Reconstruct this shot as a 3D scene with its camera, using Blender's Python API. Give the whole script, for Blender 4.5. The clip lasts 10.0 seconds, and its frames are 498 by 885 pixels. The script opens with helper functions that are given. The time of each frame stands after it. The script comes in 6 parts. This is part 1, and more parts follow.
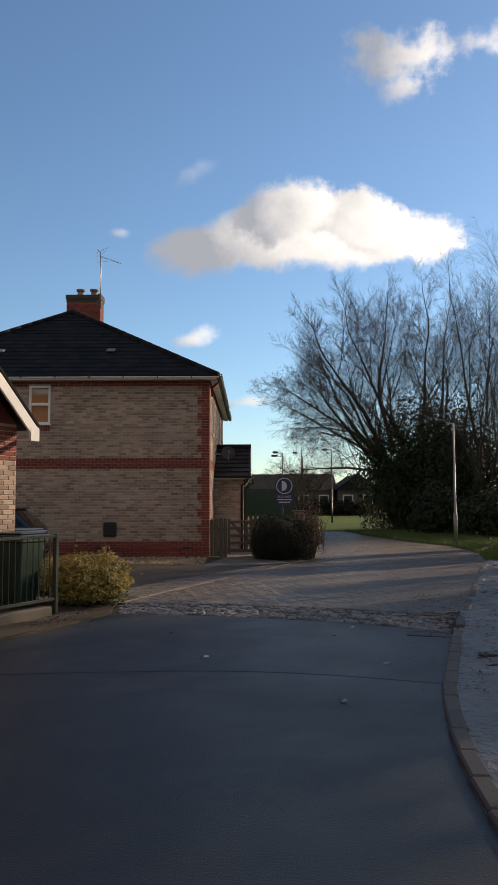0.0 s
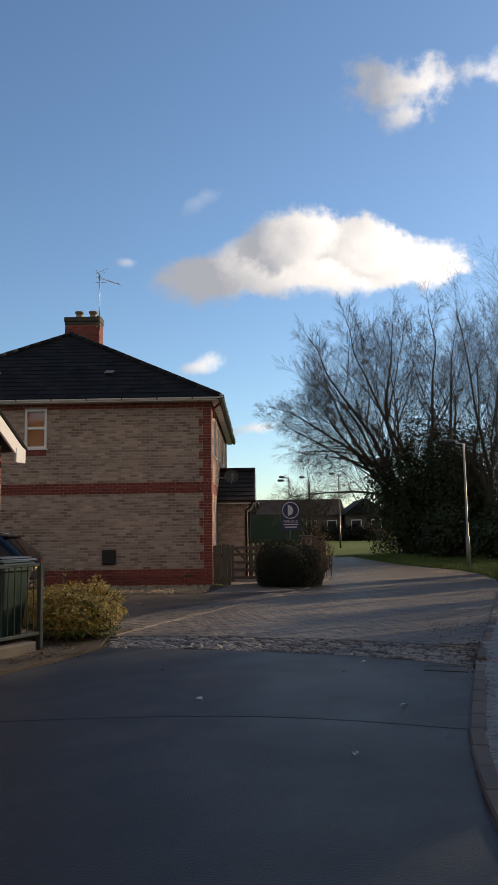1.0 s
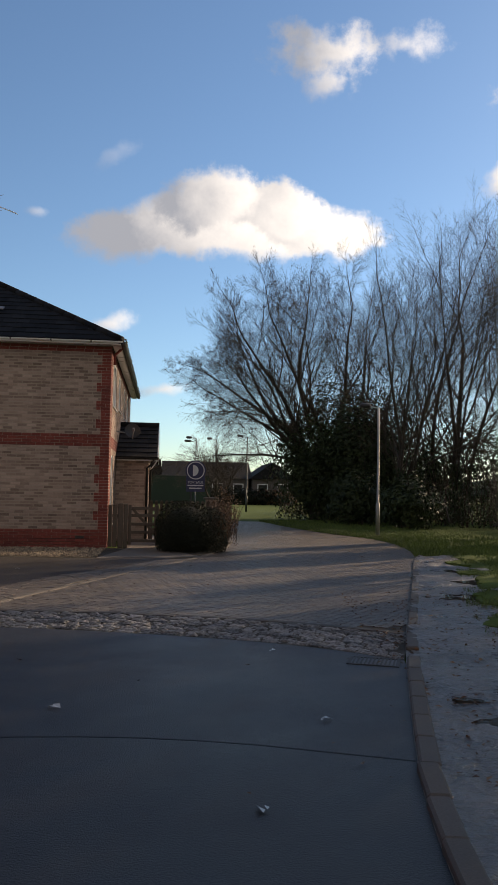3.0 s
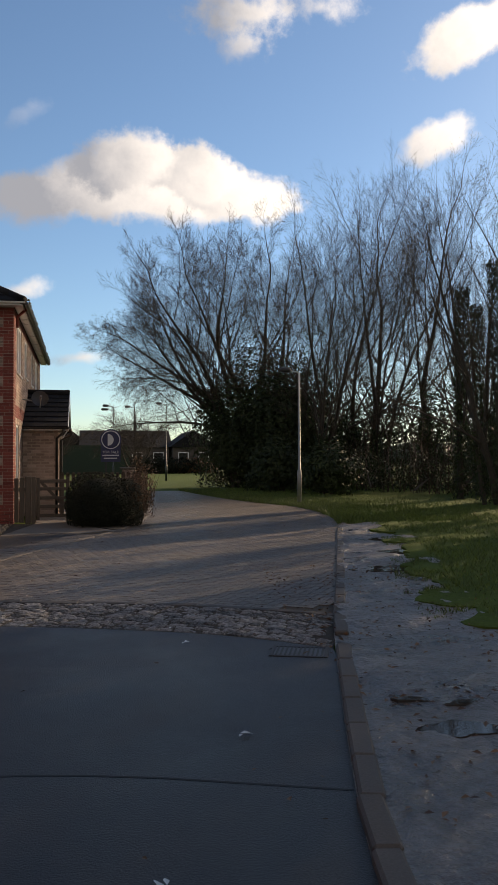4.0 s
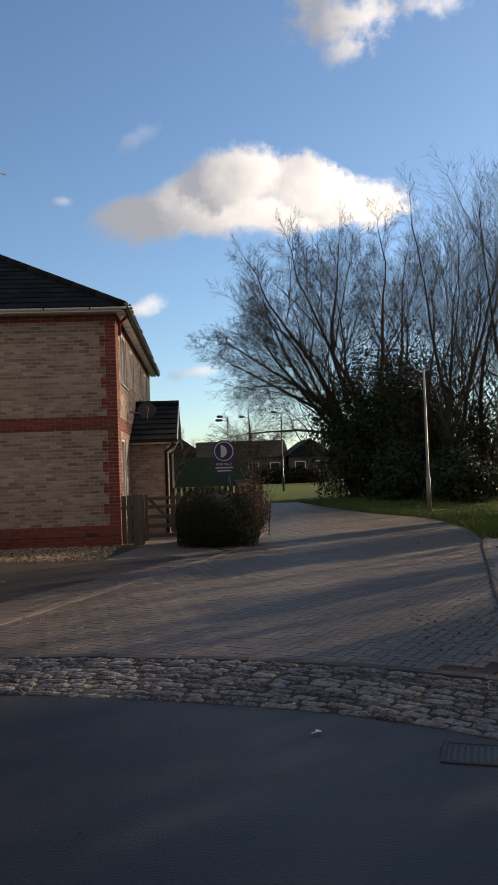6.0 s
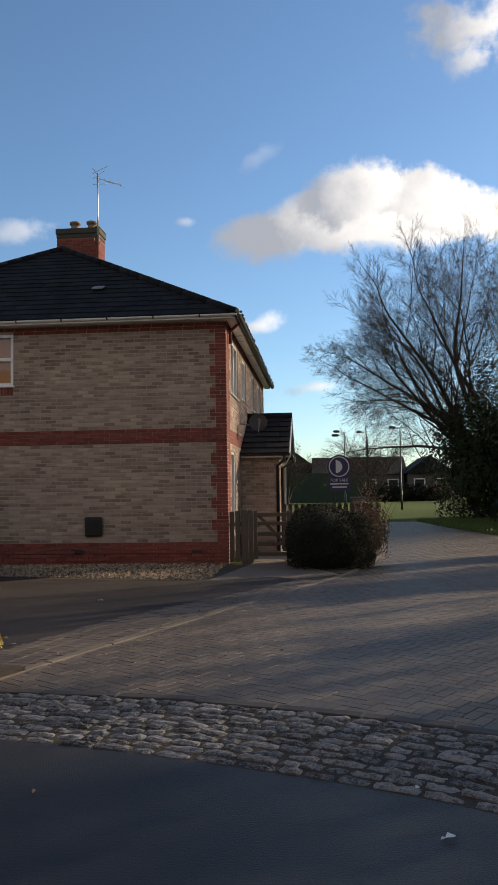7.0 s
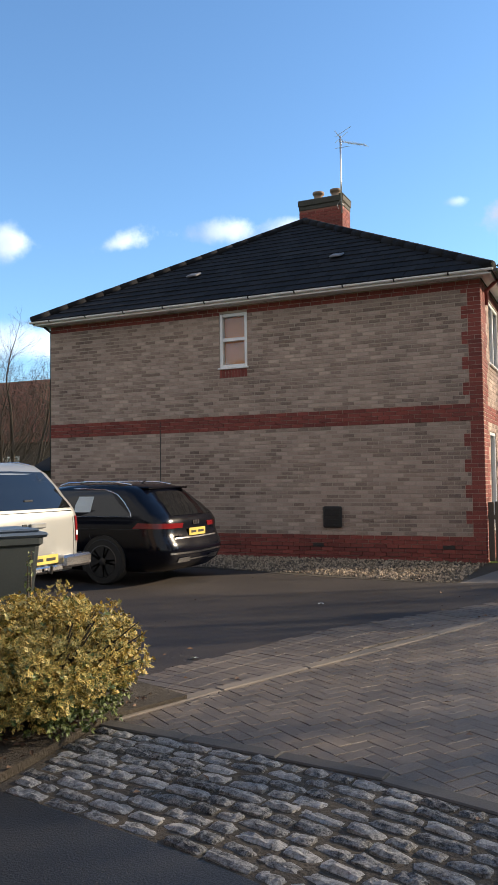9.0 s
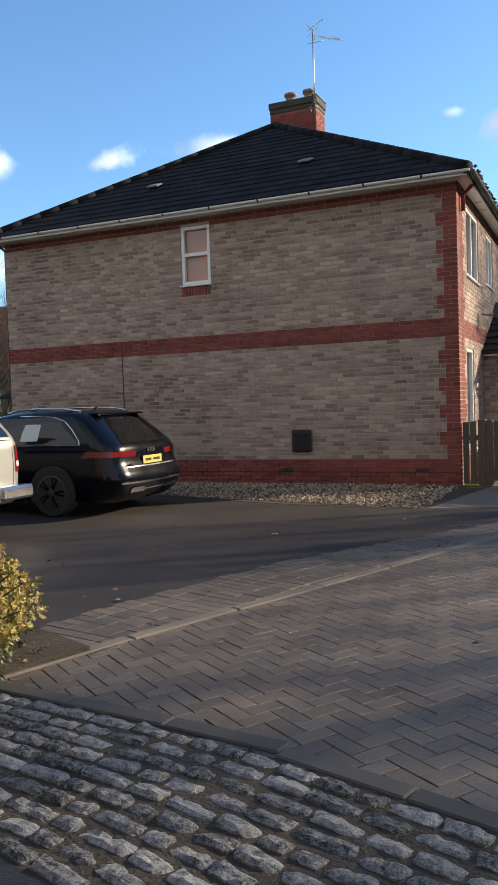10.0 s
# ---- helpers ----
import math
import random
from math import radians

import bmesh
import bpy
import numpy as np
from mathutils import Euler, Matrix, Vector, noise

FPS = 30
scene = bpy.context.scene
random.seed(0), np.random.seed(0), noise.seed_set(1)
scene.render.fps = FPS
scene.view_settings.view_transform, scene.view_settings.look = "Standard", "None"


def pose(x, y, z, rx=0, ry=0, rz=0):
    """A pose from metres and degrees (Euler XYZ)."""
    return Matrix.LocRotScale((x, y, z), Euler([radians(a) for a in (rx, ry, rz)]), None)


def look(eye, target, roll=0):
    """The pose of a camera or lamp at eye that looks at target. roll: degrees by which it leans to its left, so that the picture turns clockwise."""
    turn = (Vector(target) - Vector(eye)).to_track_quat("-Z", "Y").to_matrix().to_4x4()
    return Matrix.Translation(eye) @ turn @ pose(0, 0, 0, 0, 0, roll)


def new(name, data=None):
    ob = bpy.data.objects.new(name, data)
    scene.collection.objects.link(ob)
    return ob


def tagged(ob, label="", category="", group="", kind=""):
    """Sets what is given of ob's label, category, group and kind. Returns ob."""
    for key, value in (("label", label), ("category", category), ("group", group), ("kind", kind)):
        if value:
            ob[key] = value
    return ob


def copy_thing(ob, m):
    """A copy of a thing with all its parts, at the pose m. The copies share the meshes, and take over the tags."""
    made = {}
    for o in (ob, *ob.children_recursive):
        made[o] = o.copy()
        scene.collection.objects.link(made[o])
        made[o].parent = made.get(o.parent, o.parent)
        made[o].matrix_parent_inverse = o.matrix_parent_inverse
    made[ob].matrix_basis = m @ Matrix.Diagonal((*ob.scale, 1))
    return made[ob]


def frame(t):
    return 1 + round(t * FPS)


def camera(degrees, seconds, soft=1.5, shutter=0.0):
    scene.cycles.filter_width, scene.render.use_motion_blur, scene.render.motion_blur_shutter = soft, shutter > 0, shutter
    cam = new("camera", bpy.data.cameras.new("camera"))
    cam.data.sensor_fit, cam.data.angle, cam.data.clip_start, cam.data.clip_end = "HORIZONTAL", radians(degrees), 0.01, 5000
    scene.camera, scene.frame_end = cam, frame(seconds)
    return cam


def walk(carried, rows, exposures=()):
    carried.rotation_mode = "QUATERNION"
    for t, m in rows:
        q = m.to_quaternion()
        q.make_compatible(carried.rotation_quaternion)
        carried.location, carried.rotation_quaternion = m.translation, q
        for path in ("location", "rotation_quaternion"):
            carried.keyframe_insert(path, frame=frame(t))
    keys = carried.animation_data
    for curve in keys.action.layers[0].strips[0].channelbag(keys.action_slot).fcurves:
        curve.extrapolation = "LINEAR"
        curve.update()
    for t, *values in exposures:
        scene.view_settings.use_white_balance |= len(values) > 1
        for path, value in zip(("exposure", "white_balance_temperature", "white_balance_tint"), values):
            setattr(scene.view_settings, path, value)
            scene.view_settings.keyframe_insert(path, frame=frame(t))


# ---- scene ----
cam = camera(34.7, 10.0)
PATH = [
    (0, (0.688, 0.855, 1.531), (0.686, 2.85, 1.68), -0.2),
    (0.5, (0.746, 1.278, 1.505), (0.738, 3.271, 1.666), -1.1),
    (1, (0.788, 1.664, 1.485), (0.769, 3.652, 1.7), -0.9),
    (1.5, (0.803, 2.159, 1.497), (0.868, 4.145, 1.717), 0.7),
    (2, (0.864, 2.578, 1.474), (0.927, 4.572, 1.617), 0.1),
    (2.5, (0.878, 2.988, 1.423), (0.948, 4.982, 1.562), -0.2),
    (3, (0.919, 3.432, 1.436), (1.128, 5.417, 1.559), 1.0),
    (3.2, (0.98, 3.636, 1.435), (1.246, 5.615, 1.541), 1.4),
    (4.3, (1.192, 4.561, 1.466), (1.611, 6.517, 1.492), -0.5),
    (4.5, (1.235, 4.717, 1.455), (1.602, 6.683, 1.471), -1.7),
    (5, (1.295, 5.097, 1.461), (1.523, 7.083, 1.522), -2.5),
    (5.2, (1.333, 5.303, 1.469), (1.562, 7.288, 1.554), -2.2),
    (6.3, (1.331, 6.436, 1.521), (1.375, 8.434, 1.588), -1.5),
    (6.5, (1.33, 6.67, 1.524), (1.322, 8.668, 1.606), -1.0),
    (7, (1.411, 7.098, 1.51), (1.237, 9.087, 1.626), -0.9),
    (7.5, (1.48, 7.489, 1.541), (1.059, 9.442, 1.649), -0.3),
    (8, (1.492, 7.982, 1.539), (0.967, 9.909, 1.645), -0.0),
    (8.5, (1.554, 8.474, 1.512), (0.885, 10.356, 1.611), -1.0),
    (9, (1.566, 8.968, 1.47), (0.737, 10.786, 1.567), -0.8),
    (9.5, (1.631, 9.438, 1.445), (0.771, 11.242, 1.499), -1.5),
    (10, (1.754, 9.844, 1.451), (0.933, 11.665, 1.357), -1.9),
]
EXPOSURES = [(0, 0.28, 6900, 14), (2.5, 0.27, 6950, 15), (4.5, 0.18, 7200, 16), (5.2, 0.16, 7100, 16), (6.5, 0.28, 6850, 15), (7.5, 0.46, 6500, 11), (8, 0.68, 6350, 11), (9, 1.06, 6250, 10), (10, 1.0, 6150, 9)]
walk(cam, [(t, look(eye, target, roll)) for t, eye, target, roll in PATH], EXPOSURES)

# ---- world, sun ----
SUN_AZ, SUN_EL = 51.0, 22.0      # degrees from +y towards +x, and above the horizon
world = bpy.data.worlds.new("winter_sky")
scene.world = world
world.use_nodes = True
WN, WL = world.node_tree.nodes, world.node_tree.links
WN.clear()


def wnode(kind, **kw):
    n = WN.new(kind)
    for k, v in kw.items():
        if k == "op":
            n.operation = v
        elif k == "ins":
            for i, x in v.items():
                if isinstance(x, bpy.types.NodeSocket):
                    WL.new(x, n.inputs[i])
                else:
                    n.inputs[i].default_value = x
    return n


def wmath(op, a, b=0.0, c=0.0):
    return wnode("ShaderNodeMath", op=op, ins={0: a, 1: b, 2: c}).outputs[0]


sky = WN.new("ShaderNodeTexSky")
sky.sky_type = "NISHITA"
sky.sun_disc = False
sky.sun_elevation = radians(SUN_EL)
sky.sun_rotation = radians(SUN_AZ)
sky.air_density, sky.dust_density, sky.ozone_density = 1.0, 0.25, 2.2
sky_dir = WN.new("ShaderNodeTexCoord").outputs["Generated"]
wob = wnode("ShaderNodeTexNoise", ins={"Vector": sky_dir, "Scale": 9.0, "Detail": 7.0, "Roughness": 0.62})
fine = wnode("ShaderNodeTexNoise", ins={"Vector": sky_dir, "Scale": 26.0, "Detail": 6.0, "Roughness": 0.6})


def cloud(az, el, half_w, half_h, tilt, ragged, dense, soft):
    """Cover of one cloud round a direction: an oval with a ragged edge, and its flatness from bottom to top."""
    a, e = radians(az), radians(el)
    d = Vector((math.sin(a) * math.cos(e), math.cos(a) * math.cos(e), math.sin(e)))
    r = d.cross(Vector((0, 0, 1))).normalized()
    u = r.cross(d)
    r, u = r * math.cos(radians(tilt)) + u * math.sin(radians(tilt)), u * math.cos(radians(tilt)) - r * math.sin(radians(tilt))
    dx = wnode("ShaderNodeVectorMath", op="DOT_PRODUCT", ins={0: sky_dir, 1: r}).outputs["Value"]
    dy = wnode("ShaderNodeVectorMath", op="DOT_PRODUCT", ins={0: sky_dir, 1: u}).outputs["Value"]
    dz = wnode("ShaderNodeVectorMath", op="DOT_PRODUCT", ins={0: sky_dir, 1: d}).outputs["Value"]
    sx, sy = wmath("DIVIDE", dx, math.tan(radians(half_w))), wmath("DIVIDE", dy, math.tan(radians(half_h)))
    dist = wmath("SQRT", wmath("ADD", wmath("MULTIPLY", sx, sx), wmath("MULTIPLY", sy, sy)))
    edge = wmath("ADD", wmath("MULTIPLY_ADD", wmath("SUBTRACT", wob.outputs["Fac"], 0.5), ragged, dist),
                 wmath("MULTIPLY", wmath("SUBTRACT", fine.outputs["Fac"], 0.5), ragged * 0.55))
    m = WN.new("ShaderNodeMapRange")
    m.interpolation_type = "SMOOTHSTEP"
    for i, x in ((1, 1.0), (2, 1.0 - soft), (3, 0.0), (4, dense)):
        m.inputs[i].default_value = x
    WL.new(edge, m.inputs[0])
    front = wmath("GREATER_THAN", dz, 0.0)
    return wmath("MULTIPLY", m.outputs[0], front), sx, sy


base = wnode("ShaderNodeVectorMath", op="MULTIPLY", ins={0: sky.outputs[0], 1: (0.83, 1.0, 1.10)}).outputs[0]
SKY_K = 0.11
colour = wnode("ShaderNodeVectorMath", op="SCALE", ins={0: base, "Scale": SKY_K}).outputs[0]
CLOUDS = (
    (4.2, 18.2, 9.6, 2.1, 0, 1.3, 1.0, 0.42), (-1.2, 18.3, 6.4, 2.2, 14, 1.3, 1.0, 0.5, -0.2), (10.2, 18.6, 5.8, 2.2, -12, 1.6, 1.0, 0.4, 0.1), (7.2, 19.8, 4.8, 2.1, -8, 1.8, 1.0, 0.35),
    (2.8, 20.2, 4.2, 2.4, 16, 1.5, 1.0, 0.4, -0.08), (12.4, 29.5, 4.4, 2.4, -8, 2.8, 0.95, 0.8), (16.8, 29.8, 3.6, 1.7, -6, 2.6, 0.9, 0.9), (11.4, 27.8, 2.2, 1.2, 30, 2.6, 0.8, 0.9),
    (26.6, 27.0, 5.0, 2.1, 18, 1.8, 1.0, 0.5, 0.2), (25.0, 21.4, 3.6, 1.5, 22, 1.8, 0.95, 0.6, 0.2),
    (-4.3, 11.6, 2.0, 0.8, 12, 2.4, 0.8, 1.0), (-0.2, 7.2, 2.4, 0.6, 8, 2.4, 0.8, 1.0), (-4.4, 22.8, 1.8, 0.7, 30, 3.0, 0.16, 1.0),
    (-33.4, 16.8, 3.0, 1.0, 12, 2.4, 0.6, 1.0), (-26.4, 17.6, 2.4, 0.9, 8, 2.4, 0.55, 1.0), (-41.5, 16.6, 2.4, 1.5, 0, 2.2, 0.6, 1.0),
    (-21.8, 17.6, 2.6, 1.0, 14, 2.6, 0.5, 1.0), (-42, 9.5, 8, 1.6, 0, 2.0, 0.6, 1.0),
    (-9.6, 18.8, 0.9, 0.4, 0, 2.4, 0.35, 1.0),
)
for n, spec in enumerate(CLOUDS):
    cover, sx, sy = cloud(*spec[:8])
    tone = spec[8] if len(spec) > 8 else 0.0
    # the side away from the sun and the underside are greyer
    lit = wmath("MULTIPLY_ADD", sx, 0.46, wmath("MULTIPLY_ADD", wob.outputs["Fac"], 0.9, wmath("MULTIPLY_ADD", sy, 0.06, 0.20 + tone)))
    ramp = WN.new("ShaderNodeValToRGB")
    ramp.color_ramp.elements[0].position, ramp.color_ramp.elements[0].color = 0.30, (0.33, 0.36, 0.41, 1)
    ramp.color_ramp.elements[1].position, ramp.color_ramp.elements[1].color = 0.95, (1.05, 1.02, 0.96, 1)
    WL.new(lit, ramp.inputs[0])
    mix = WN.new("ShaderNodeMix")
    mix.data_type = "RGBA"
    WL.new(cover, mix.inputs[0])
    WL.new(colour, mix.inputs[6])
    WL.new(ramp.outputs[0], mix.inputs[7])
    colour = mix.outputs[2]
# unseen broken cloud behind the view, added as neutral fill light for the shade
away = wnode("ShaderNodeVectorMath", op="DOT_PRODUCT", ins={0: sky_dir, 1: Vector((0.0, 0.78, 0.62)).normalized()}).outputs["Value"]
rest_of_sky = wnode("ShaderNodeMapRange", ins={0: away, 1: 0.45, 2: 0.05, 3: 0.0, 4: 1.0}).outputs[0]
patchy = wnode("ShaderNodeTexNoise", ins={"Vector": sky_dir, "Scale": 2.6, "Detail": 6.0, "Roughness": 0.6})
broken = wnode("ShaderNodeMapRange", ins={0: patchy.outputs["Fac"], 1: 0.32, 2: 0.52, 3: 0.0, 4: 1.0}).outputs[0]
mix = WN.new("ShaderNodeMix")
mix.data_type = "RGBA"
WL.new(wmath("MULTIPLY", rest_of_sky, broken), mix.inputs[0])
WL.new(colour, mix.inputs[6])
mix.inputs[7].default_value = (0.37, 0.36, 0.35, 1)
colour = mix.outputs[2]
back = wnode("ShaderNodeBackground", ins={"Color": colour, "Strength": 1.0})
WL.new(back.outputs[0], WN.new("ShaderNodeOutputWorld").inputs[0])

sun = new("sun", bpy.data.lights.new("sun", "SUN"))
sun.data.energy, sun.data.angle, sun.data.color = 4.8, radians(0.53), (1.0, 0.80, 0.56)
sa, se = radians(SUN_AZ), radians(SUN_EL)
sun.matrix_world = look((60 * math.sin(sa) * math.cos(se), 60 * math.cos(sa) * math.cos(se), 60 * math.sin(se)), (0, 0, 0))


# ---- materials ----
def material(name, rough=0.8, metal=0.0, spec=0.5):
    m = bpy.data.materials.new(name)
    m.use_nodes = True
    b = m.node_tree.nodes["Principled BSDF"]
    b.inputs["Roughness"].default_value, b.inputs["Metallic"].default_value = rough, metal
    b.inputs["Specular IOR Level"].default_value = spec
    return m, m.node_tree.nodes, m.node_tree.links, b


def surface(name, dark, light, scale=6.0, rough=0.8, fine_scale=60.0, bump=0.3, metal=0.0, spec=0.5, pieces=0.0, coarse=0.5, rough_var=0.12, bump_size=0.004, warp=None, sharp=0.0):
    """A surface with stains at one scale and grain at another. pieces: how much single pieces differ in tone."""
    m, N, L, b = material(name, rough, metal, spec)
    co = N.new("ShaderNodeTexCoord").outputs["Object"] if not pieces else N.new("ShaderNodeNewGeometry").outputs["Position"]
    if warp:
        mp = N.new("ShaderNodeMapping")
        mp.inputs["Scale"].default_value = warp
        L.new(co, mp.inputs[0])
        co = mp.outputs[0]
    a, c = N.new("ShaderNodeTexNoise"), N.new("ShaderNodeTexNoise")
    for t, s, d in ((a, scale, 5), (c, fine_scale, 4)):
        t.inputs["Scale"].default_value, t.inputs["Detail"].default_value, t.inputs["Roughness"].default_value = s, d, 0.6
        L.new(co, t.inputs["Vector"])
    add = N.new("ShaderNodeMath")
    add.operation = "MULTIPLY_ADD"
    add.inputs[1].default_value = 1.0 - coarse
    L.new(c.outputs["Fac"], add.inputs[0])
    k = N.new("ShaderNodeMath")
    k.operation = "MULTIPLY"
    k.inputs[1].default_value = coarse
    L.new(a.outputs["Fac"], k.inputs[0])
    L.new(k.outputs[0], add.inputs[2])
    fac = add.outputs[0]
    if pieces:
        g, o = N.new("ShaderNodeNewGeometry"), N.new("ShaderNodeObjectInfo")
        s, f = N.new("ShaderNodeMath"), N.new("ShaderNodeMath")
        s.operation, f.operation = "ADD", "FRACT"
        L.new(g.outputs["Random Per Island"], s.inputs[0])
        L.new(o.outputs["Random"], s.inputs[1])
        L.new(s.outputs[0], f.inputs[0])
        mm = N.new("ShaderNodeMath")
        mm.operation = "MULTIPLY_ADD"
        L.new(f.outputs[0], mm.inputs[0])
        mm.inputs[1].default_value = pieces
        q = N.new("ShaderNodeMath")
        q.operation = "SUBTRACT"
        L.new(fac, q.inputs[0])
        q.inputs[1].default_value = pieces / 2
        L.new(q.outputs[0], mm.inputs[2])
        fac = mm.outputs[0]
    r = N.new("ShaderNodeValToRGB")
    r.color_ramp.elements[0].position, r.color_ramp.elements[1].position = 0.22 + sharp, 0.78 - sharp
    r.color_ramp.elements[0].color, r.color_ramp.elements[1].color = (*dark, 1), (*light, 1)
    L.new(fac, r.inputs[0])
    L.new(r.outputs[0], b.inputs["Base Color"])
    rv = N.new("ShaderNodeMapRange")
    rv.inputs[3].default_value, rv.inputs[4].default_value = max(0.02, rough - rough_var), min(1.0, rough + rough_var)
    L.new(a.outputs["Fac"], rv.inputs[0])
    L.new(rv.outputs[0], b.inputs["Roughness"])
    if bump:
        bp = N.new("ShaderNodeBump")
        bp.inputs["Strength"].default_value, bp.inputs["Distance"].default_value = bump, bump_size
        L.new(c.outputs["Fac"], bp.inputs["Height"])
        L.new(bp.outputs[0], b.inputs["Normal"])
    return m


def glass(name, tint=(0.02, 0.025, 0.03), ior=1.9):
    m, N, L, b = material(name, 0.03)
    b.inputs["Base Color"].default_value = (*tint, 1)
    b.inputs["IOR"].default_value = ior
    n = N.new("ShaderNodeTexNoise")
    n.inputs["Scale"].default_value = 2.5
    bp = N.new("ShaderNodeBump")
    bp.inputs["Strength"].default_value, bp.inputs["Distance"].default_value = 0.06, 0.01
    L.new(n.outputs["Fac"], bp.inputs["Height"])
    L.new(bp.outputs[0], b.inputs["Normal"])
    return m


M_BUFF = surface("buff_brick", (0.125, 0.087, 0.072), (0.52, 0.395, 0.325), 1.1, 0.9, 45, 0.6, pieces=0.33, coarse=0.6)
M_RED = surface("red_brick", (0.125, 0.029, 0.024), (0.27, 0.066, 0.05), 0.8, 0.88, 55, 0.5, pieces=0.36, coarse=0.5)
M_MORTAR = surface("mortar", (0.30, 0.245, 0.20), (0.46, 0.385, 0.31), 1.2, 0.95, 90, 0.5)
M_MORTAR_RED = surface("red_mortar", (0.17, 0.07, 0.05), (0.27, 0.11, 0.08), 1.2, 0.95, 90, 0.5)
M_TILE = surface("slate_grey_concrete_tile", (0.006, 0.006, 0.007), (0.024, 0.024, 0.026), 0.9, 0.9, 40, 0.4, spec=0.15, pieces=0.3, coarse=0.6)
M_MOSS = surface("moss", (0.025, 0.026, 0.012), (0.09, 0.085, 0.035), 9, 0.95, 50, 0.8)
M_WHITE = surface("white_upvc", (0.76, 0.76, 0.75), (0.88, 0.88, 0.87), 3, 0.3, 40, 0.05)
M_BLACKP = surface("black_plastic", (0.012, 0.012, 0.012), (0.03, 0.03, 0.03), 4, 0.42, 60, 0.1)
M_TIMBER = surface("weathered_timber", (0.055, 0.042, 0.032), (0.16, 0.125, 0.095), 4, 0.85, 40, 0.6, warp=(6, 6, 0.8))
M_ASPHALT = surface("asphalt", (0.004, 0.0045, 0.0052), (0.034, 0.035, 0.0365), 0.8, 0.48, 95, 1.0, spec=0.5, coarse=0.3, bump_size=0.005, sharp=0.16, rough_var=0.25)
M_ASPHALT2 = surface("parking_asphalt", (0.009, 0.0065, 0.0052), (0.040, 0.030, 0.024), 0.6, 0.66, 70, 1.0, coarse=0.45, bump_size=0.01, sharp=0.1)
M_BLOCK = surface("paving_block", (0.044, 0.036, 0.029), (0.168, 0.134, 0.100), 0.9, 0.5, 130, 1.0, spec=0.6, pieces=0.14, coarse=0.5, bump_size=0.006, sharp=0.06)
M_JOINT = surface("sandy_joint", (0.025, 0.022, 0.016), (0.07, 0.06, 0.045), 2, 0.95, 120, 0.6)
M_DARKEDGE = surface("dark_concrete_edging", (0.035, 0.032, 0.029), (0.095, 0.086, 0.076), 1.4, 0.8, 90, 0.6, pieces=0.2)
M_EDGING = surface("concrete_edging", (0.085, 0.072, 0.058), (0.20, 0.17, 0.14), 1.2, 0.85, 90, 0.5, pieces=0.2)
M_SETT = surface("granite_sett", (0.018, 0.019, 0.018), (0.36, 0.35, 0.33), 34, 0.55, 120, 1.0, pieces=0.16, coarse=0.55, sharp=0.15, bump_size=0.012, rough_var=0.25)
M_KERB = surface("kerb_concrete", (0.055, 0.048, 0.040), (0.15, 0.13, 0.108), 1.6, 0.8, 80, 0.5, pieces=0.15)
M_MUD = surface("wet_mud", (0.035, 0.031, 0.028), (0.20, 0.172, 0.145), 1.3, 0.3, 14, 1.0, spec=0.8, coarse=0.5, bump_size=0.045, rough_var=0.4, sharp=0.12)
M_GRASS = surface("grass_ground", (0.028, 0.042, 0.010), (0.115, 0.165, 0.028), 0.9, 0.95, 18, 1.0, spec=0.1, coarse=0.5, bump_size=0.03)
M_BLADE = surface("grass_blade", (0.035, 0.060, 0.012), (0.16, 0.23, 0.04), 0.6, 0.6, 9, 0.0, pieces=0.5)
M_GRAVEL = surface("gravel", (0.10, 0.075, 0.05), (0.46, 0.36, 0.25), 2, 0.8, 40, 0.4, pieces=0.8)
M_SOIL = surface("soil", (0.025, 0.019, 0.013), (0.075, 0.06, 0.04), 3, 0.95, 50, 1.0, bump_size=0.02)
M_BARK = surface("bark", (0.022, 0.018, 0.014), (0.085, 0.072, 0.055), 3, 0.9, 22, 0.8, warp=(2, 2, 0.5), bump_size=0.02)
M_TWIG = surface("twig", (0.030, 0.022, 0.016), (0.085, 0.06, 0.042), 1, 0.8, 8, 0.0)
M_IVY = surface("ivy_leaf", (0.012, 0.022, 0.009), (0.055, 0.075, 0.028), 0.5, 0.55, 6, 0.0, spec=0.25, pieces=0.5)
M_HEDGE = surface("hedge_leaf", (0.007, 0.010, 0.006), (0.024, 0.027, 0.014), 0.8, 0.8, 8, 0.0, spec=0.2, pieces=0.5)
M_BROWNLEAF = surface("russet_leaf", (0.06, 0.032, 0.018), (0.20, 0.11, 0.05), 1.5, 0.7, 10, 0.0, pieces=0.6)
# gold of the leaf edges, brightened to carry sunlight in its colour
M_GOLD = surface("golden_leaf", (0.27, 0.19, 0.035), (0.80, 0.58, 0.15), 2.6, 0.5, 12, 0.0, pieces=0.75)
M_GREENLEAF = surface("green_leaf", (0.035, 0.06, 0.014), (0.17, 0.21, 0.05), 2.6, 0.5, 12, 0.0, pieces=0.7)
M_STEEL = surface("galvanised_steel", (0.20, 0.20, 0.20), (0.34, 0.34, 0.33), 3, 0.55, 50, 0.1, metal=0.5)
M_ALU = surface("aluminium_tube", (0.62, 0.62, 0.62), (0.82, 0.82, 0.82), 3, 0.32, 50, 0.05, metal=0.85)
M_RAIL = surface("green_black_paint", (0.014, 0.022, 0.02), (0.035, 0.05, 0.045), 5, 0.4, 60, 0.1)
M_BIN = surface("dark_green_plastic", (0.012, 0.030, 0.022), (0.028, 0.055, 0.042), 2, 0.42, 60, 0.15)
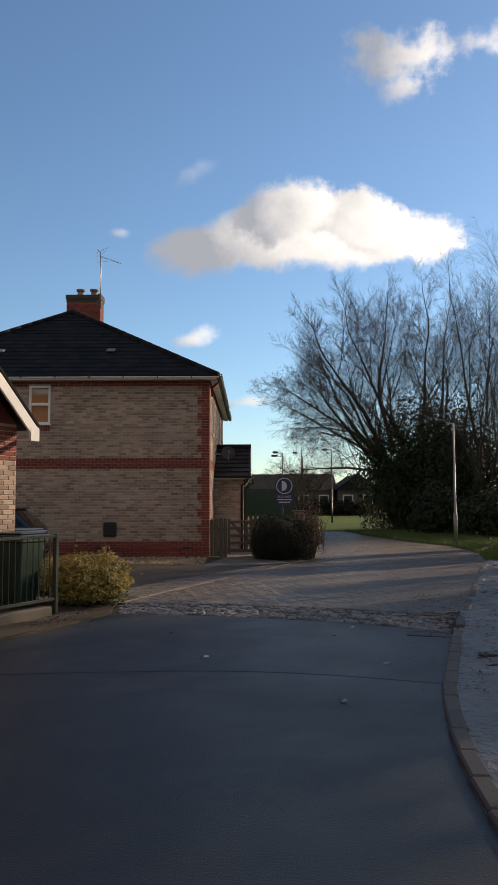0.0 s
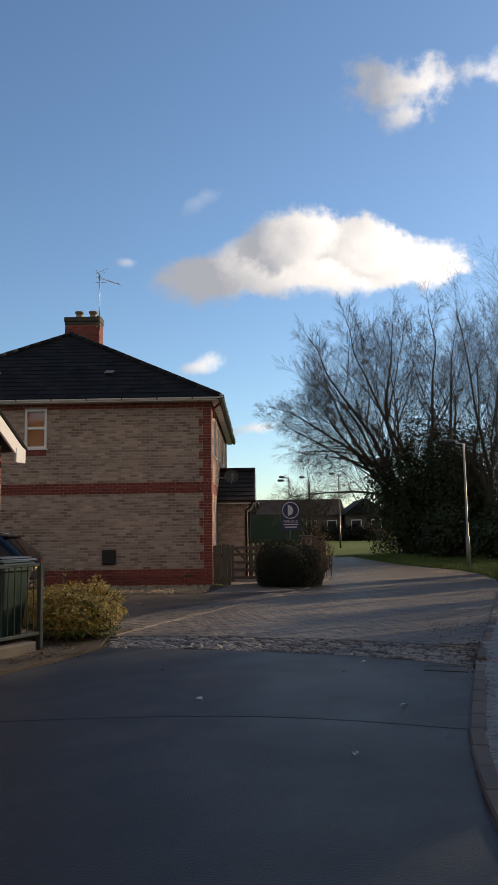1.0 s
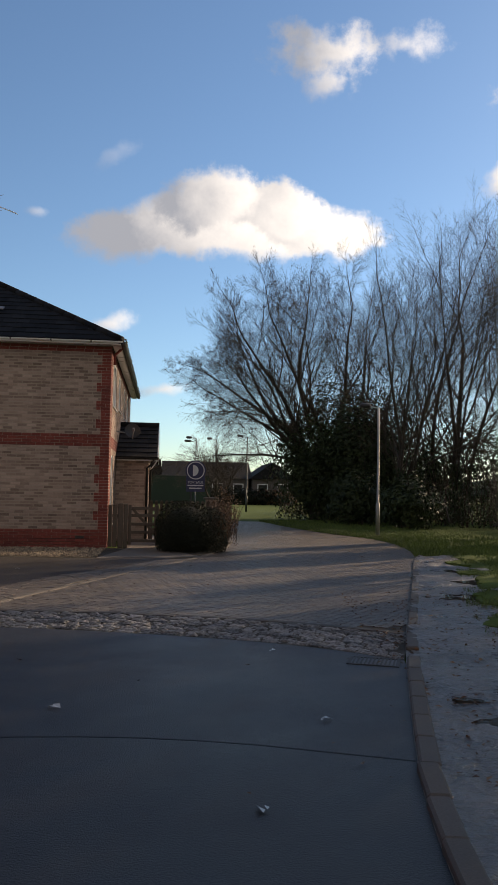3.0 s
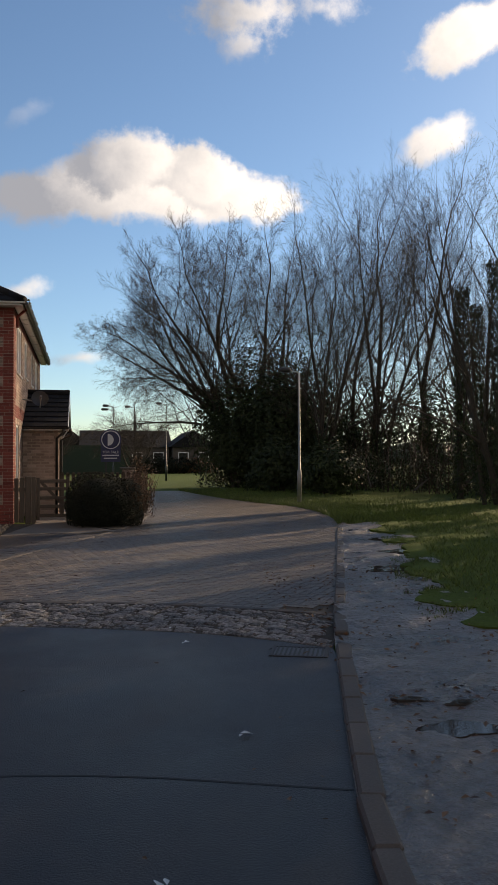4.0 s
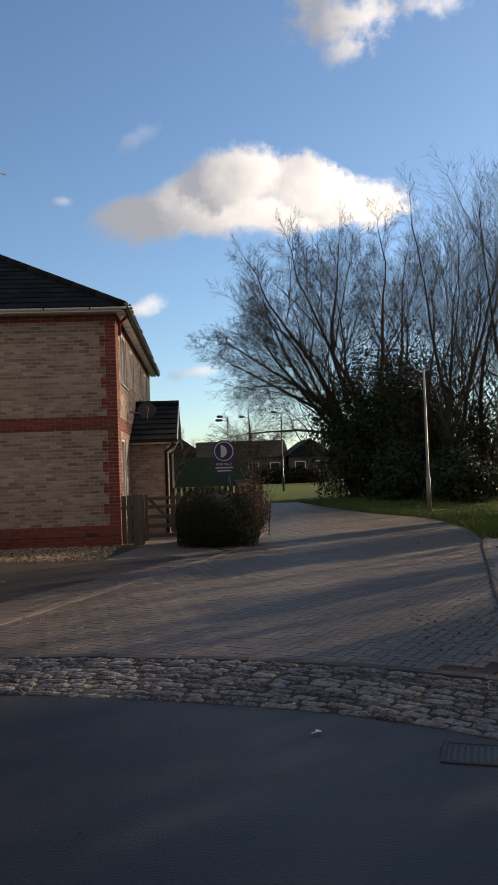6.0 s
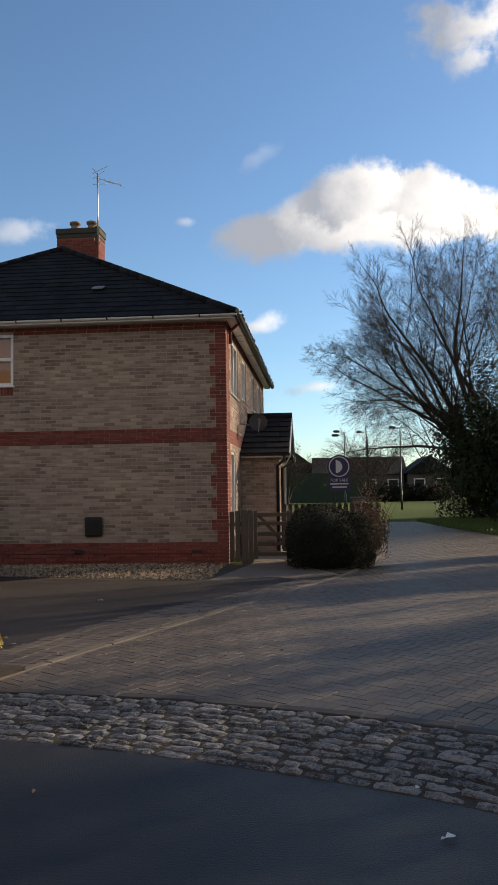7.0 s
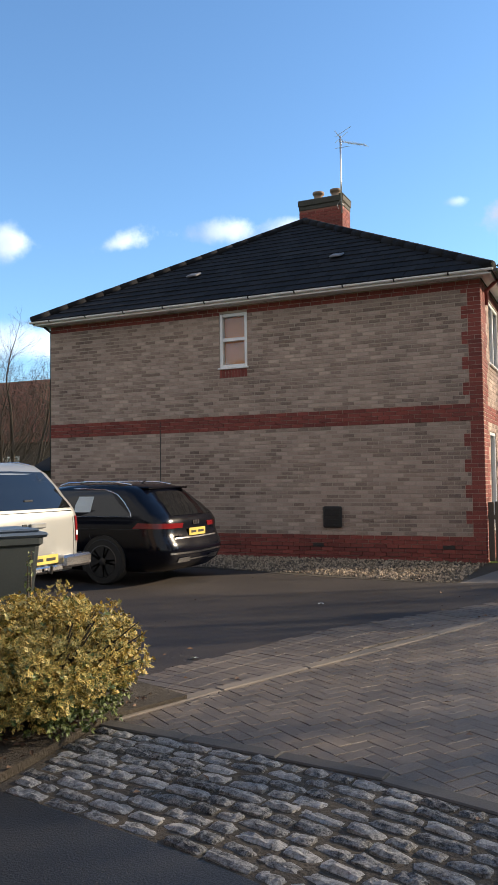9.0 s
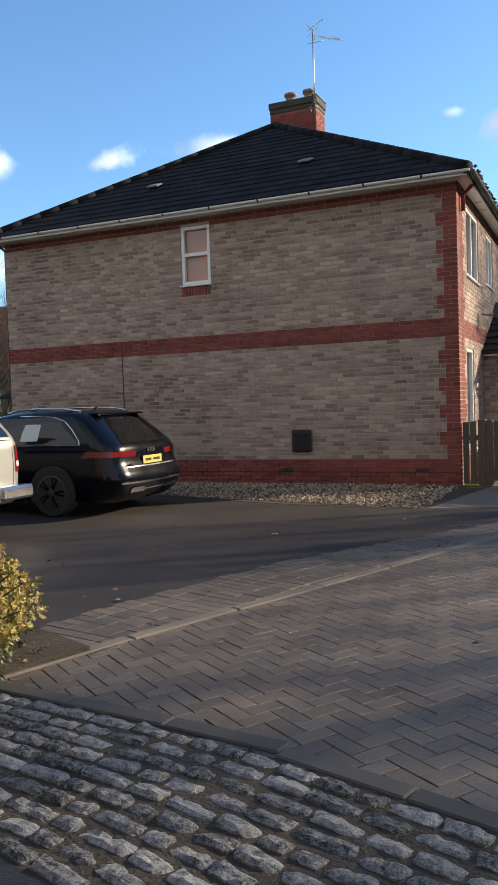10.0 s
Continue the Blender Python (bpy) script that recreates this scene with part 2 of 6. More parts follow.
M_BINGREY = surface("grey_plastic", (0.018, 0.023, 0.024), (0.04, 0.048, 0.048), 2, 0.4, 60, 0.15)
M_LID = surface("blue_grey_lid", (0.05, 0.065, 0.085), (0.10, 0.13, 0.17), 2, 0.35, 60, 0.1)
# bright orange stands in for sunlight reflected in the small window
M_BLIND = surface("sun_toned_blind", (0.86, 0.40, 0.17), (0.94, 0.52, 0.26), 2, 0.6, 20, 0.0)
M_CURTAIN = surface("net_curtain", (0.30, 0.30, 0.30), (0.48, 0.48, 0.47), 2, 0.9, 20, 0.0)
M_NAVY = surface("navy_board", (0.022, 0.025, 0.085), (0.035, 0.040, 0.12), 3, 0.4, 40, 0.0)
M_LETTER = surface("white_print", (0.62, 0.62, 0.66), (0.74, 0.74, 0.78), 3, 0.5, 40, 0.0)
M_POT = surface("buff_chimney_pot", (0.16, 0.11, 0.08), (0.34, 0.25, 0.18), 5, 0.85, 40, 0.4)
M_DISH = surface("grey_dish", (0.02, 0.02, 0.022), (0.045, 0.045, 0.048), 4, 0.5, 40, 0.1)
M_LEAD = surface("lead", (0.10, 0.10, 0.11), (0.2, 0.2, 0.21), 4, 0.6, 40, 0.2)
M_PANE = glass("window_glass", (0.03, 0.035, 0.04), 2.0)
M_CARGLASS = glass("tinted_car_glass", (0.006, 0.007, 0.008), 1.6)
M_REDROOF = surface("red_roof_tile", (0.14, 0.045, 0.025), (0.32, 0.12, 0.07), 0.8, 0.85, 12, 0.6)
M_RENDER = surface("dull_render", (0.08, 0.068, 0.06), (0.13, 0.115, 0.10), 0.8, 0.9, 20, 0.3)
M_NET = surface("green_mesh_fence", (0.018, 0.035, 0.024), (0.03, 0.055, 0.035), 1, 0.8, 20, 0.1)


def car_paint(name, col, metal=0.3, rough=0.28, spec=0.5, coat=0.45):
    m, N, L, b = material(name, rough, metal, spec)
    b.inputs["Base Color"].default_value = (*col, 1)
    b.inputs["Coat Weight"].default_value = coat
    b.inputs["Coat Roughness"].default_value = 0.06
    n = N.new("ShaderNodeTexNoise")
    n.inputs["Scale"].default_value = 3.0
    n.inputs["Detail"].default_value = 6.0
    r = N.new("ShaderNodeMapRange")
    r.inputs[3].default_value, r.inputs[4].default_value = rough - 0.08, rough + 0.15
    L.new(n.outputs["Fac"], r.inputs[0])
    L.new(r.outputs[0], b.inputs["Roughness"])
    return m


M_BLACKCAR = car_paint("black_car_paint", (0.002, 0.0026, 0.006), 0.0, 0.16, 0.2, 0.25)
M_SILVERCAR = car_paint("champagne_silver_paint", (0.30, 0.305, 0.295), 0.5, 0.34)
M_CHROME = surface("satin_chrome", (0.55, 0.55, 0.56), (0.75, 0.75, 0.76), 3, 0.2, 40, 0.0, metal=1.0)
M_TYRE = surface("tyre_rubber", (0.010, 0.010, 0.010), (0.025, 0.025, 0.024), 8, 0.8, 60, 0.3)
M_ALLOY = surface("dark_alloy", (0.05, 0.05, 0.052), (0.11, 0.11, 0.112), 6, 0.35, 60, 0.0, metal=0.7)
M_TAIL = surface("red_lens", (0.10, 0.006, 0.008), (0.19, 0.010, 0.012), 6, 0.15, 60, 0.0)
M_PLATE = surface("yellow_plate", (0.55, 0.40, 0.08), (0.68, 0.52, 0.12), 4, 0.4, 60, 0.0)
M_PAPER = surface("paper_sheet", (0.5, 0.55, 0.55), (0.62, 0.66, 0.66), 4, 0.8, 60, 0.0)


# ---- shape tools ----
class Shape:
    """Points and faces gathered for one mesh."""

    def __init__(self):
        self.v, self.f = [], []

    def box(self, x0, y0, z0, x1, y1, z1, c=0.0, m=None):
        n = len(self.v)
        if not c:
            pts = [(x, y, z) for z in (z0, z1) for x, y in ((x0, y0), (x1, y0), (x1, y1), (x0, y1))]
            fs = [(0, 3, 2, 1), (4, 5, 6, 7), (0, 1, 5, 4), (1, 2, 6, 5), (2, 3, 7, 6), (3, 0, 4, 7)]
        else:
            pts, key = [], {}
            for sx in (0, 1):
                for sy in (0, 1):
                    for sz in (0, 1):
                        for ax in range(3):
                            d = [c, c, c]
                            d[ax] = 0
                            key[sx, sy, sz, ax] = len(pts)
                            pts.append(((x1 - d[0]) if sx else (x0 + d[0]), (y1 - d[1]) if sy else (y0 + d[1]), (z1 - d[2]) if sz else (z0 + d[2])))
            fs = []
            for s in (0, 1):
                q = [key[s, 0, 0, 0], key[s, 1, 0, 0], key[s, 1, 1, 0], key[s, 0, 1, 0]]
                fs.append(q if s else q[::-1])
                q = [key[0, s, 0, 1], key[0, s, 1, 1], key[1, s, 1, 1], key[1, s, 0, 1]]
                fs.append(q if s else q[::-1])
                q = [key[0, 0, s, 2], key[1, 0, s, 2], key[1, 1, s, 2], key[0, 1, s, 2]]
                fs.append(q if s else q[::-1])
            for s in (0, 1):
                for t in (0, 1):
                    q = [key[s, t, 0, 0], key[s, t, 0, 1], key[s, t, 1, 1], key[s, t, 1, 0]]
                    fs.append(q if s == t else q[::-1])
                    q = [key[s, 0, t, 2], key[s, 0, t, 0], key[s, 1, t, 0], key[s, 1, t, 2]]
                    fs.append(q if s == t else q[::-1])
                    q = [key[0, s, t, 1], key[0, s, t, 2], key[1, s, t, 2], key[1, s, t, 1]]
                    fs.append(q if s == t else q[::-1])
                    for w in (0, 1):
                        q = [key[s, t, w, 0], key[s, t, w, 1], key[s, t, w, 2]]
                        fs.append(q if (s + t + w) % 2 else q[::-1])
        if m is not None:
            pts = [tuple(m @ Vector(p)) for p in pts]
        self.v += pts
        self.f += [tuple(n + i for i in f) for f in fs]
        return self

    def quad(self, *pts):
        n = len(self.v)
        self.v += [tuple(p) for p in pts]
        self.f.append(tuple(range(n, n + len(pts))))
        return self

    def slab(self, poly, z0, z1):
        """An upright prism over a plan outline that runs anticlockwise."""
        n, k = len(self.v), len(poly)
        self.v += [(x, y, z0) for x, y in poly] + [(x, y, z1) for x, y in poly]
        self.f += [tuple(range(n + k, n + 2 * k)), tuple(range(n + k - 1, n - 1, -1))]
        self.f += [(n + i, n + (i + 1) % k, n + k + (i + 1) % k, n + k + i) for i in range(k)]
        return self

    def tube(self, pts, radii, sides=8, cap=True):
        pts = [Vector(p) for p in pts]
        if not hasattr(radii, "__len__"):
            radii = [radii] * len(pts)
        n0 = len(self.v)
        ref = Vector((0.13, 0.31, 0.94)) if abs((pts[-1] - pts[0]).normalized().z) < 0.9 else Vector((0.94, 0.31, 0.13))
        for i, p in enumerate(pts):
            d = (pts[min(i + 1, len(pts) - 1)] - pts[max(i - 1, 0)]).normalized()
            a = d.cross(ref).normalized()
            b = d.cross(a)
            for s in range(sides):
                w = 2 * math.pi * s / sides
                self.v.append(tuple(p + (a * math.cos(w) + b * math.sin(w)) * radii[i]))
        for i in range(len(pts) - 1):
            for s in range(sides):
                q, r = n0 + i * sides + s, n0 + i * sides + (s + 1) % sides
                self.f.append((r, q, q + sides, r + sides))
        if cap:
            self.f.append(tuple(n0 + s for s in range(sides)))
            e = n0 + (len(pts) - 1) * sides
            self.f.append(tuple(e + s for s in range(sides - 1, -1, -1)))
        return self

    def lathe(self, profile, sides=20, m=None):
        """Turns (radius, height) round the z axis."""
        n0 = len(self.v)
        for r, z in profile:
            for s in range(sides):
                w = 2 * math.pi * s / sides
                p = Vector((r * math.cos(w), r * math.sin(w), z))
                self.v.append(tuple(m @ p if m is not None else p))
        for i in range(len(profile) - 1):
            for s in range(sides):
                q, r = n0 + i * sides + s, n0 + i * sides + (s + 1) % sides
                self.f.append((q, r, r + sides, q + sides))
        self.f.append(tuple(n0 + s for s in range(sides - 1, -1, -1)))
        e = n0 + (len(profile) - 1) * sides
        self.f.append(tuple(e + s for s in range(sides)))
        return self

    def mesh(self, name, mat, smooth=False):
        me = bpy.data.meshes.new(name)
        me.from_pydata(self.v, [], self.f)
        me.materials.append(mat)
        if smooth:
            me.polygons.foreach_set("use_smooth", [True] * len(me.polygons))
        me.update()
        return me


def part(name, shape, mat, parent, label="", smooth=False, m=None, kind=""):
    ob = new(name, shape.mesh(name, mat, smooth) if isinstance(shape, Shape) else shape)
    ob.parent = parent
    if m is not None:
        ob.matrix_basis = m
    return tagged(ob, label, kind=kind)


def thing(name, label, category, m=None, group="", kind=""):
    ob = new(name)
    ob.empty_display_size = 0.1
    if m is not None:
        ob.matrix_basis = m
    return tagged(ob, label, category, group, kind)


def solid(name, shape, mat, label, category, kind="", smooth=False, m=None, group=""):
    ob = new(name, shape.mesh(name, mat, smooth))
    if m is not None:
        ob.matrix_basis = m
    return tagged(ob, label, category, group, kind)


def panel_wall(length, height, thick, holes):
    """A wall along x from 0 to length with its outer face at y = 0, open where holes (a0, a1, z0, z1) are."""
    s, at = Shape(), {}
    xs = sorted({0, length, *[h[0] for h in holes], *[h[1] for h in holes]})
    zs = sorted({0, height, *[h[2] for h in holes], *[h[3] for h in holes]})

    def v(i, j, k):
        if (i, j, k) not in at:
            at[i, j, k] = len(s.v)
            s.v.append((xs[i], (0, thick)[k], zs[j]))
        return at[i, j, k]

    def full(i, j):
        if not (0 <= i < len(xs) - 1 and 0 <= j < len(zs) - 1):
            return False
        a, c = (xs[i] + xs[i + 1]) / 2, (zs[j] + zs[j + 1]) / 2
        return not any(h[0] < a < h[1] and h[2] < c < h[3] for h in holes)

    for i in range(len(xs) - 1):
        for j in range(len(zs) - 1):
            if not full(i, j):
                continue
            s.f += [(v(i, j, 0), v(i + 1, j, 0), v(i + 1, j + 1, 0), v(i, j + 1, 0)), (v(i + 1, j, 1), v(i, j, 1), v(i, j + 1, 1), v(i + 1, j + 1, 1))]
            if not full(i - 1, j):
                s.f.append((v(i, j, 1), v(i, j, 0), v(i, j + 1, 0), v(i, j + 1, 1)))
            if not full(i + 1, j):
                s.f.append((v(i + 1, j, 0), v(i + 1, j, 1), v(i + 1, j + 1, 1), v(i + 1, j + 1, 0)))
            if not full(i, j - 1):
                s.f.append((v(i, j, 1), v(i + 1, j, 1), v(i + 1, j, 0), v(i, j, 0)))
            if not full(i, j + 1):
                s.f.append((v(i, j + 1, 0), v(i + 1, j + 1, 0), v(i + 1, j + 1, 1), v(i, j + 1, 1)))
    return s


def inside(p, poly):
    x, y, hit = p[0], p[1], False
    for (ax, ay), (bx, by) in zip(poly, poly[1:] + poly[:1]):
        if (ay > y) != (by > y) and x < (bx - ax) * (y - ay) / (by - ay) + ax:
            hit = not hit
    return hit


def along(line, step):
    """Evenly spaced points and headings on a polyline."""
    out, left = [], 0.0
    for (ax, ay), (bx, by) in zip(line, line[1:]):
        d = math.hypot(bx - ax, by - ay)
        s = left
        while s < d:
            out.append((ax + (bx - ax) * s / d, ay + (by - ay) * s / d, math.atan2(by - ay, bx - ax)))
            s += step
        left = s - d
    return out


def rounded(line, times=2):
    """Cuts the corners of a polyline."""
    for _ in range(times):
        out = [line[0]]
        for (ax, ay), (bx, by) in zip(line, line[1:]):
            out += [(ax * 0.75 + bx * 0.25, ay * 0.75 + by * 0.25), (ax * 0.25 + bx * 0.75, ay * 0.25 + by * 0.75)]
        line = out + [line[-1]]
    return line


def offset(line, d):
    """The polyline moved d to its left."""
    out = []
    for i, (x, y) in enumerate(line):
        ax, ay = line[max(i - 1, 0)]
        bx, by = line[min(i + 1, len(line) - 1)]
        k = math.hypot(bx - ax, by - ay)
        out.append((x - (by - ay) / k * d, y + (bx - ax) / k * d))
    return out


def ccw(poly):
    a = sum(p[0] * q[1] - q[0] * p[1] for p, q in zip(poly, poly[1:] + poly[:1]))
    return poly if a > 0 else poly[::-1]


# ---- ground ----
KERB = rounded([(1.75, -20), (1.75, 0), (1.78, 3.5), (1.84, 5.2), (2.12, 7.0), (2.50, 8.4), (2.95, 9.95), (3.32, 11.2), (4.28, 14.1), (5.3, 17.2), (6.3, 20.3), (6.75, 21.4)])
FAR_EDGE = rounded([(-1.32, 13.03), (0.19, 12.88), (0.95, 12.66), (1.9, 12.36), (2.7, 11.95), (3.42, 11.42)])
NEAR_EDGE = rounded([(-1.22, 12.02), (-0.1, 11.83), (0.8, 11.55), (1.83, 11.15), (2.5, 10.75), (3.02, 10.25)])
FLUSH = rounded([(-1.32, 13.2), (-1.05, 14.0), (-0.4, 15.6), (0.6, 18.2), (1.95, 21.4), (2.62, 24.2), (3.2, 30), (3.7, 35.2), (4.3, 42)])
LOT_EDGE = rounded([(-1.78, 13.9), (-1.66, 14.5), (-1.38, 15.4), (-1.0, 16.6), (0.0, 18.3), (0.7, 19.6), (1.0, 20.4)])
GRASS_EDGE = rounded([(6.75, 21.4), (7.3, 23.5), (7.7, 27), (7.4, 29), (6.6, 32.0), (6.1, 36), (5.6, 42)])

g = Shape()
g.box(-900, -900, -0.6, 900, 1500, -0.03)
solid("ground", g, M_GRASS, "rough winter grass ground running to the horizon", "ground", "structure")

near_road = [p for p in KERB if p[1] < 10.2] + NEAR_EDGE[::-1] + rounded([(-1.22, 12.02), (-1.55, 11.0), (-2.1, 9.85), (-2.9, 8.2), (-3.6, 5.0), (-3.8, 0), (-3.8, -20)])
s = Shape().slab(ccw(near_road), -0.4, 0.0)
solid("road", s, M_ASPHALT, "dark worn asphalt road surface with faint seams", "road", "structure")
lot = LOT_EDGE + [(0.6, 20.75), (-0.8, 20.3), (-2.5, 20.5), (-5.0, 21.1), (-9.5, 21.4), (-15, 21.5), (-15, 14.4), (-4, 14.6), (-2.1, 14.15)]
solid("parking_area", Shape().slab(ccw(lot), -0.4, 0.002), M_ASPHALT2, "brown-grey asphalt parking area before the brick house", "parking area", "structure")
bed = FLUSH[1:] + [(5.6, 42)] + GRASS_EDGE[::-1] + [p for p in KERB[::-1] if p[1] > 11.5] + FAR_EDGE[::-1]
paving = solid("pavement", Shape().slab(ccw(bed), -0.4, -0.012), M_JOINT, "red-brown block-paved road laid in herringbone", "paved road", "structure")
strip = LOT_EDGE + [(1.6, 20.9)] + [p for p in FLUSH[::-1] if p[1] < 20.5]
apron = solid("paved_edge", Shape().slab(ccw(strip), -0.4, -0.010), M_JOINT, "strip of paving blocks beside the parking area", "paved edge", "structure")
sett_bed = solid("cobble_strip", Shape().slab(ccw(FAR_EDGE + NEAR_EDGE[::-1]), -0.4, -0.001), M_SOIL, "rough grey granite cobble strip across the road", "cobble strip", "structure")
mud = [p for p in KERB] + [(7.9, 21.6), (7.2, 18.2), (6.3, 15.5), (5.35, 12.9), (4.9, 10.8), (5.9, 9.2), (6.4, 6.0), (6.4, 0), (6, -20)]
mv = Shape().slab(ccw(mud), -0.4, 0.008)
# trodden, lumpy top of the mud
lump = {}
STEP = 0.065
for i in range(23, 123):
    for j in range(30, 332):
        cell = [(i * STEP, j * STEP), (i * STEP + STEP, j * STEP), (i * STEP + STEP, j * STEP + STEP), (i * STEP, j * STEP + STEP)]
        if all(inside(c, mud) for c in cell):
            ids = []
            for x, y in cell:
                key = (round(x / STEP), round(y / STEP))
                if key not in lump:
                    lump[key] = len(mv.v)
                    mv.v.append((x, y, 0.028 + 0.035 * noise.noise(Vector((x * 0.9, y * 0.9, 3))) + 0.026 * noise.noise(Vector((x * 3.1, y * 3.1, 7))) + 0.014 * noise.noise(Vector((x * 8.3, y * 8.3, 5)))))
                ids.append(lump[key])
            mv.f.append(tuple(ids))
solid("muddy_verge", mv, M_MUD, "trodden wet mud verge beside the kerb", "mud verge", "structure")
bank = Shape()
BANK = [(9.0, 21.4), (7.6, 21.6), (6.75, 18.2), (5.85, 15.5), (4.9, 12.9), (4.45, 10.8), (5.3, 9.2), (6.3, 6.0), (6.3, 0), (6, -20), (40, -20), (40, 21)]
edge_line = [(x + 0.5 * noise.noise(Vector((x * 1.3, y * 1.3, 1))) + 0.22 * noise.noise(Vector((x * 4.1, y * 4.1, 6))), y) for x, y, a in along(BANK[1:9], 0.12)]
bank.slab(ccw([BANK[0]] + edge_line + BANK[9:]), -0.4, 0.045)
solid("grass_bank", bank, M_GRASS, "rough green grass bank beyond the mud verge", "grass", "structure")
solid("gate_path", Shape().slab(ccw([(1.0, 20.5), (0.6, 20.8), (-0.6, 20.35), (0.0, 23.2), (0.0, 29), (0.85, 29), (0.85, 23.2), (1.55, 21.6), (1.75, 21.1)]), -0.4, 0.003), M_EDGING, "grey concrete path leading to the garden gate", "path", "structure")
solid("hedge_bed", Shape().slab(ccw([(0.86, 23.3), (1.5, 21.75), (1.78, 21.15), (2.3, 22.9), (2.62, 24.6), (2.9, 26.0), (0.86, 26.0)]), -0.4, 0.012), M_SOIL, "bare dark soil under the clipped hedge", "soil bed", "structure")
verge = [(-1.25, 12.03), (-1.34, 13.1), (-1.10, 13.75), (-1.72, 14.0), (-2.3, 14.25), (-4, 14.6), (-9, 14.6), (-9, -20), (-3.8, -20), (-3.8, 0), (-3.6, 5.0), (-2.9, 8.2), (-2.1, 9.85), (-1.55, 11.0)]
solid("planting_bed", Shape().slab(ccw(verge), -0.4, 0.035), M_SOIL, "bare soil bed with fallen leaves by the road", "soil bed", "structure")
solid("gravel_bed", Shape().slab(ccw([(-0.45, 20.42), (0.04, 23.25), (-14, 23.3), (-14, 21.5), (-9.5, 21.4), (-5.0, 21.1), (-2.5, 20.5), (-0.8, 20.3)]), -0.4, 0.006), M_SOIL, "strip of loose gravel along the house wall", "gravel bed", "structure")
field = [(4.4, 42), (5.6, 42), (9, 44), (40, 60), (60, 130), (-40, 130), (-30, 70), (2.9, 44)]


# ---- the brick house ----
HX0, HX1, HY0, HY1, HZ = -9.75, -0.45, 23.21, 34.3, 4.98
CX = (HX0 + HX1) / 2
house = thing("house", "two-storey buff brick house with red brick bands and dark hipped roof", "house", pose(0, 0, 0))
S_WIN = (4.20, 4.81, 3.74, 4.83)                       # on the south wall, from its west end
E_WINS = [(0.95, 2.35, 3.58, 4.78), (3.45, 4.4, 3.72, 4.76), (6.3, 6.95, 3.75, 4.76), (8.2, 9.4, 3.75, 4.76)]
E_LOW = (0.75, 1.55, 0.55, 2.32)

wall_s = part("south_wall", panel_wall(HX1 - HX0, HZ, 0.3, [S_WIN]), M_MORTAR, house, m=pose(HX0, HY0, 0))
wall_e = part("east_wall", panel_wall(HY1 - HY0 - 0.31, HZ, 0.3, [tuple(v - (0.31 if i < 2 else 0) for i, v in enumerate(w)) for w in E_WINS + [E_LOW]]), M_MORTAR, house, m=pose(HX1, HY0 + 0.31, 0, 0, 0, 90))
part("west_wall", Shape().box(HX0, HY0 + 0.31, 0, HX0 + 0.3, HY1, HZ), M_MORTAR, house)
part("north_wall", Shape().box(HX0 + 0.31, HY1 - 0.3, 0, HX1 - 0.31, HY1, HZ), M_MORTAR, house)
part("upper_floor", Shape().box(HX0 + 0.31, HY0 + 0.31, 2.5, HX1 - 0.31, HY1 - 0.31, 2.7), M_MORTAR, house)


def window(parent, a, b, c, d, m, back, split="cross", sill=M_WHITE):
    """A window in its opening: frame, panes and a blind or curtain behind. Along local x, outer face at y = 0."""
    w = part("window", Shape().box(a, 0.012, c, a + 0.066, 0.12, d, 0.008).box(b - 0.066, 0.012, c, b, 0.12, d, 0.008)
             .box(a + 0.066, 0.014, d - 0.066, b - 0.066, 0.12, d, 0.008).box(a + 0.066, 0.014, c, b - 0.066, 0.12, c + 0.066, 0.008), M_WHITE, parent, "white plastic window frame", m=m)
    cells = []
    if split == "cross":
        h = (c + d) / 2 + 0.02
        part("transom", Shape().box(a + 0.067, 0.016, h - 0.036, b - 0.067, 0.115, h + 0.036, 0.008), M_WHITE, w)
        cells = [(a, b, c, h), (a, b, h, d)]
    else:
        k = max(1, round((b - a) / 0.6))
        for i in range(1, k):
            x = a + (b - a) * i / k
            part("mullion", Shape().box(x - 0.034, 0.016, c + 0.067, x + 0.034, 0.115, d - 0.067, 0.008), M_WHITE, w)
        cells = [(a + (b - a) * i / k, a + (b - a) * (i + 1) / k, c, d) for i in range(k)]
    for p, q, e, f in cells:
        pane = part("pane", Shape().box(p + 0.058, 0.075, e + 0.058, q - 0.058, 0.085, f - 0.058), M_PANE if back is not M_BLIND else M_CLEAR, w)
        pane.visible_shadow = back is not M_BLIND
    # slats whose orange colour imitates the warm reflection in the glass
    if back is M_BLIND:
        sl = Shape()
        z = c + 0.06
        while z < d - 0.06:
            sl.box(-0.5 * (b - a) + 0.06, -0.002, -0.012, 0.5 * (b - a) - 0.06, 0.002, 0.012, m=pose((a + b) / 2, 0.125, z, 8))
            z += 0.023
        part("blind", sl, M_BLIND, w, "warm tan slatted blind")
    else:
        part("curtain", Shape().box(a + 0.06, 0.2, c + 0.02, b - 0.06, 0.21, d - 0.02), M_CURTAIN, w, "pale net curtain")
    part("sill", Shape().box(a - 0.03, -0.045, c - 0.035, b + 0.03, 0.13, c - 0.002, 0.008), sill, w, "white plastic sill")
    return w


M_CLEAR, N_, L_, B_ = material("clear_glass", 0.02)
B_.inputs["Transmission Weight"].default_value = 1.0
B_.inputs["IOR"].default_value = 1.45
window(house, *S_WIN, pose(HX0, HY0, 0), M_BLIND)
ME = pose(HX1, HY0, 0, 0, 0, 90)
for wdw in E_WINS:
    window(house, *wdw, ME, M_CURTAIN, "side")
window(house, *E_LOW, ME, M_CURTAIN, "side")

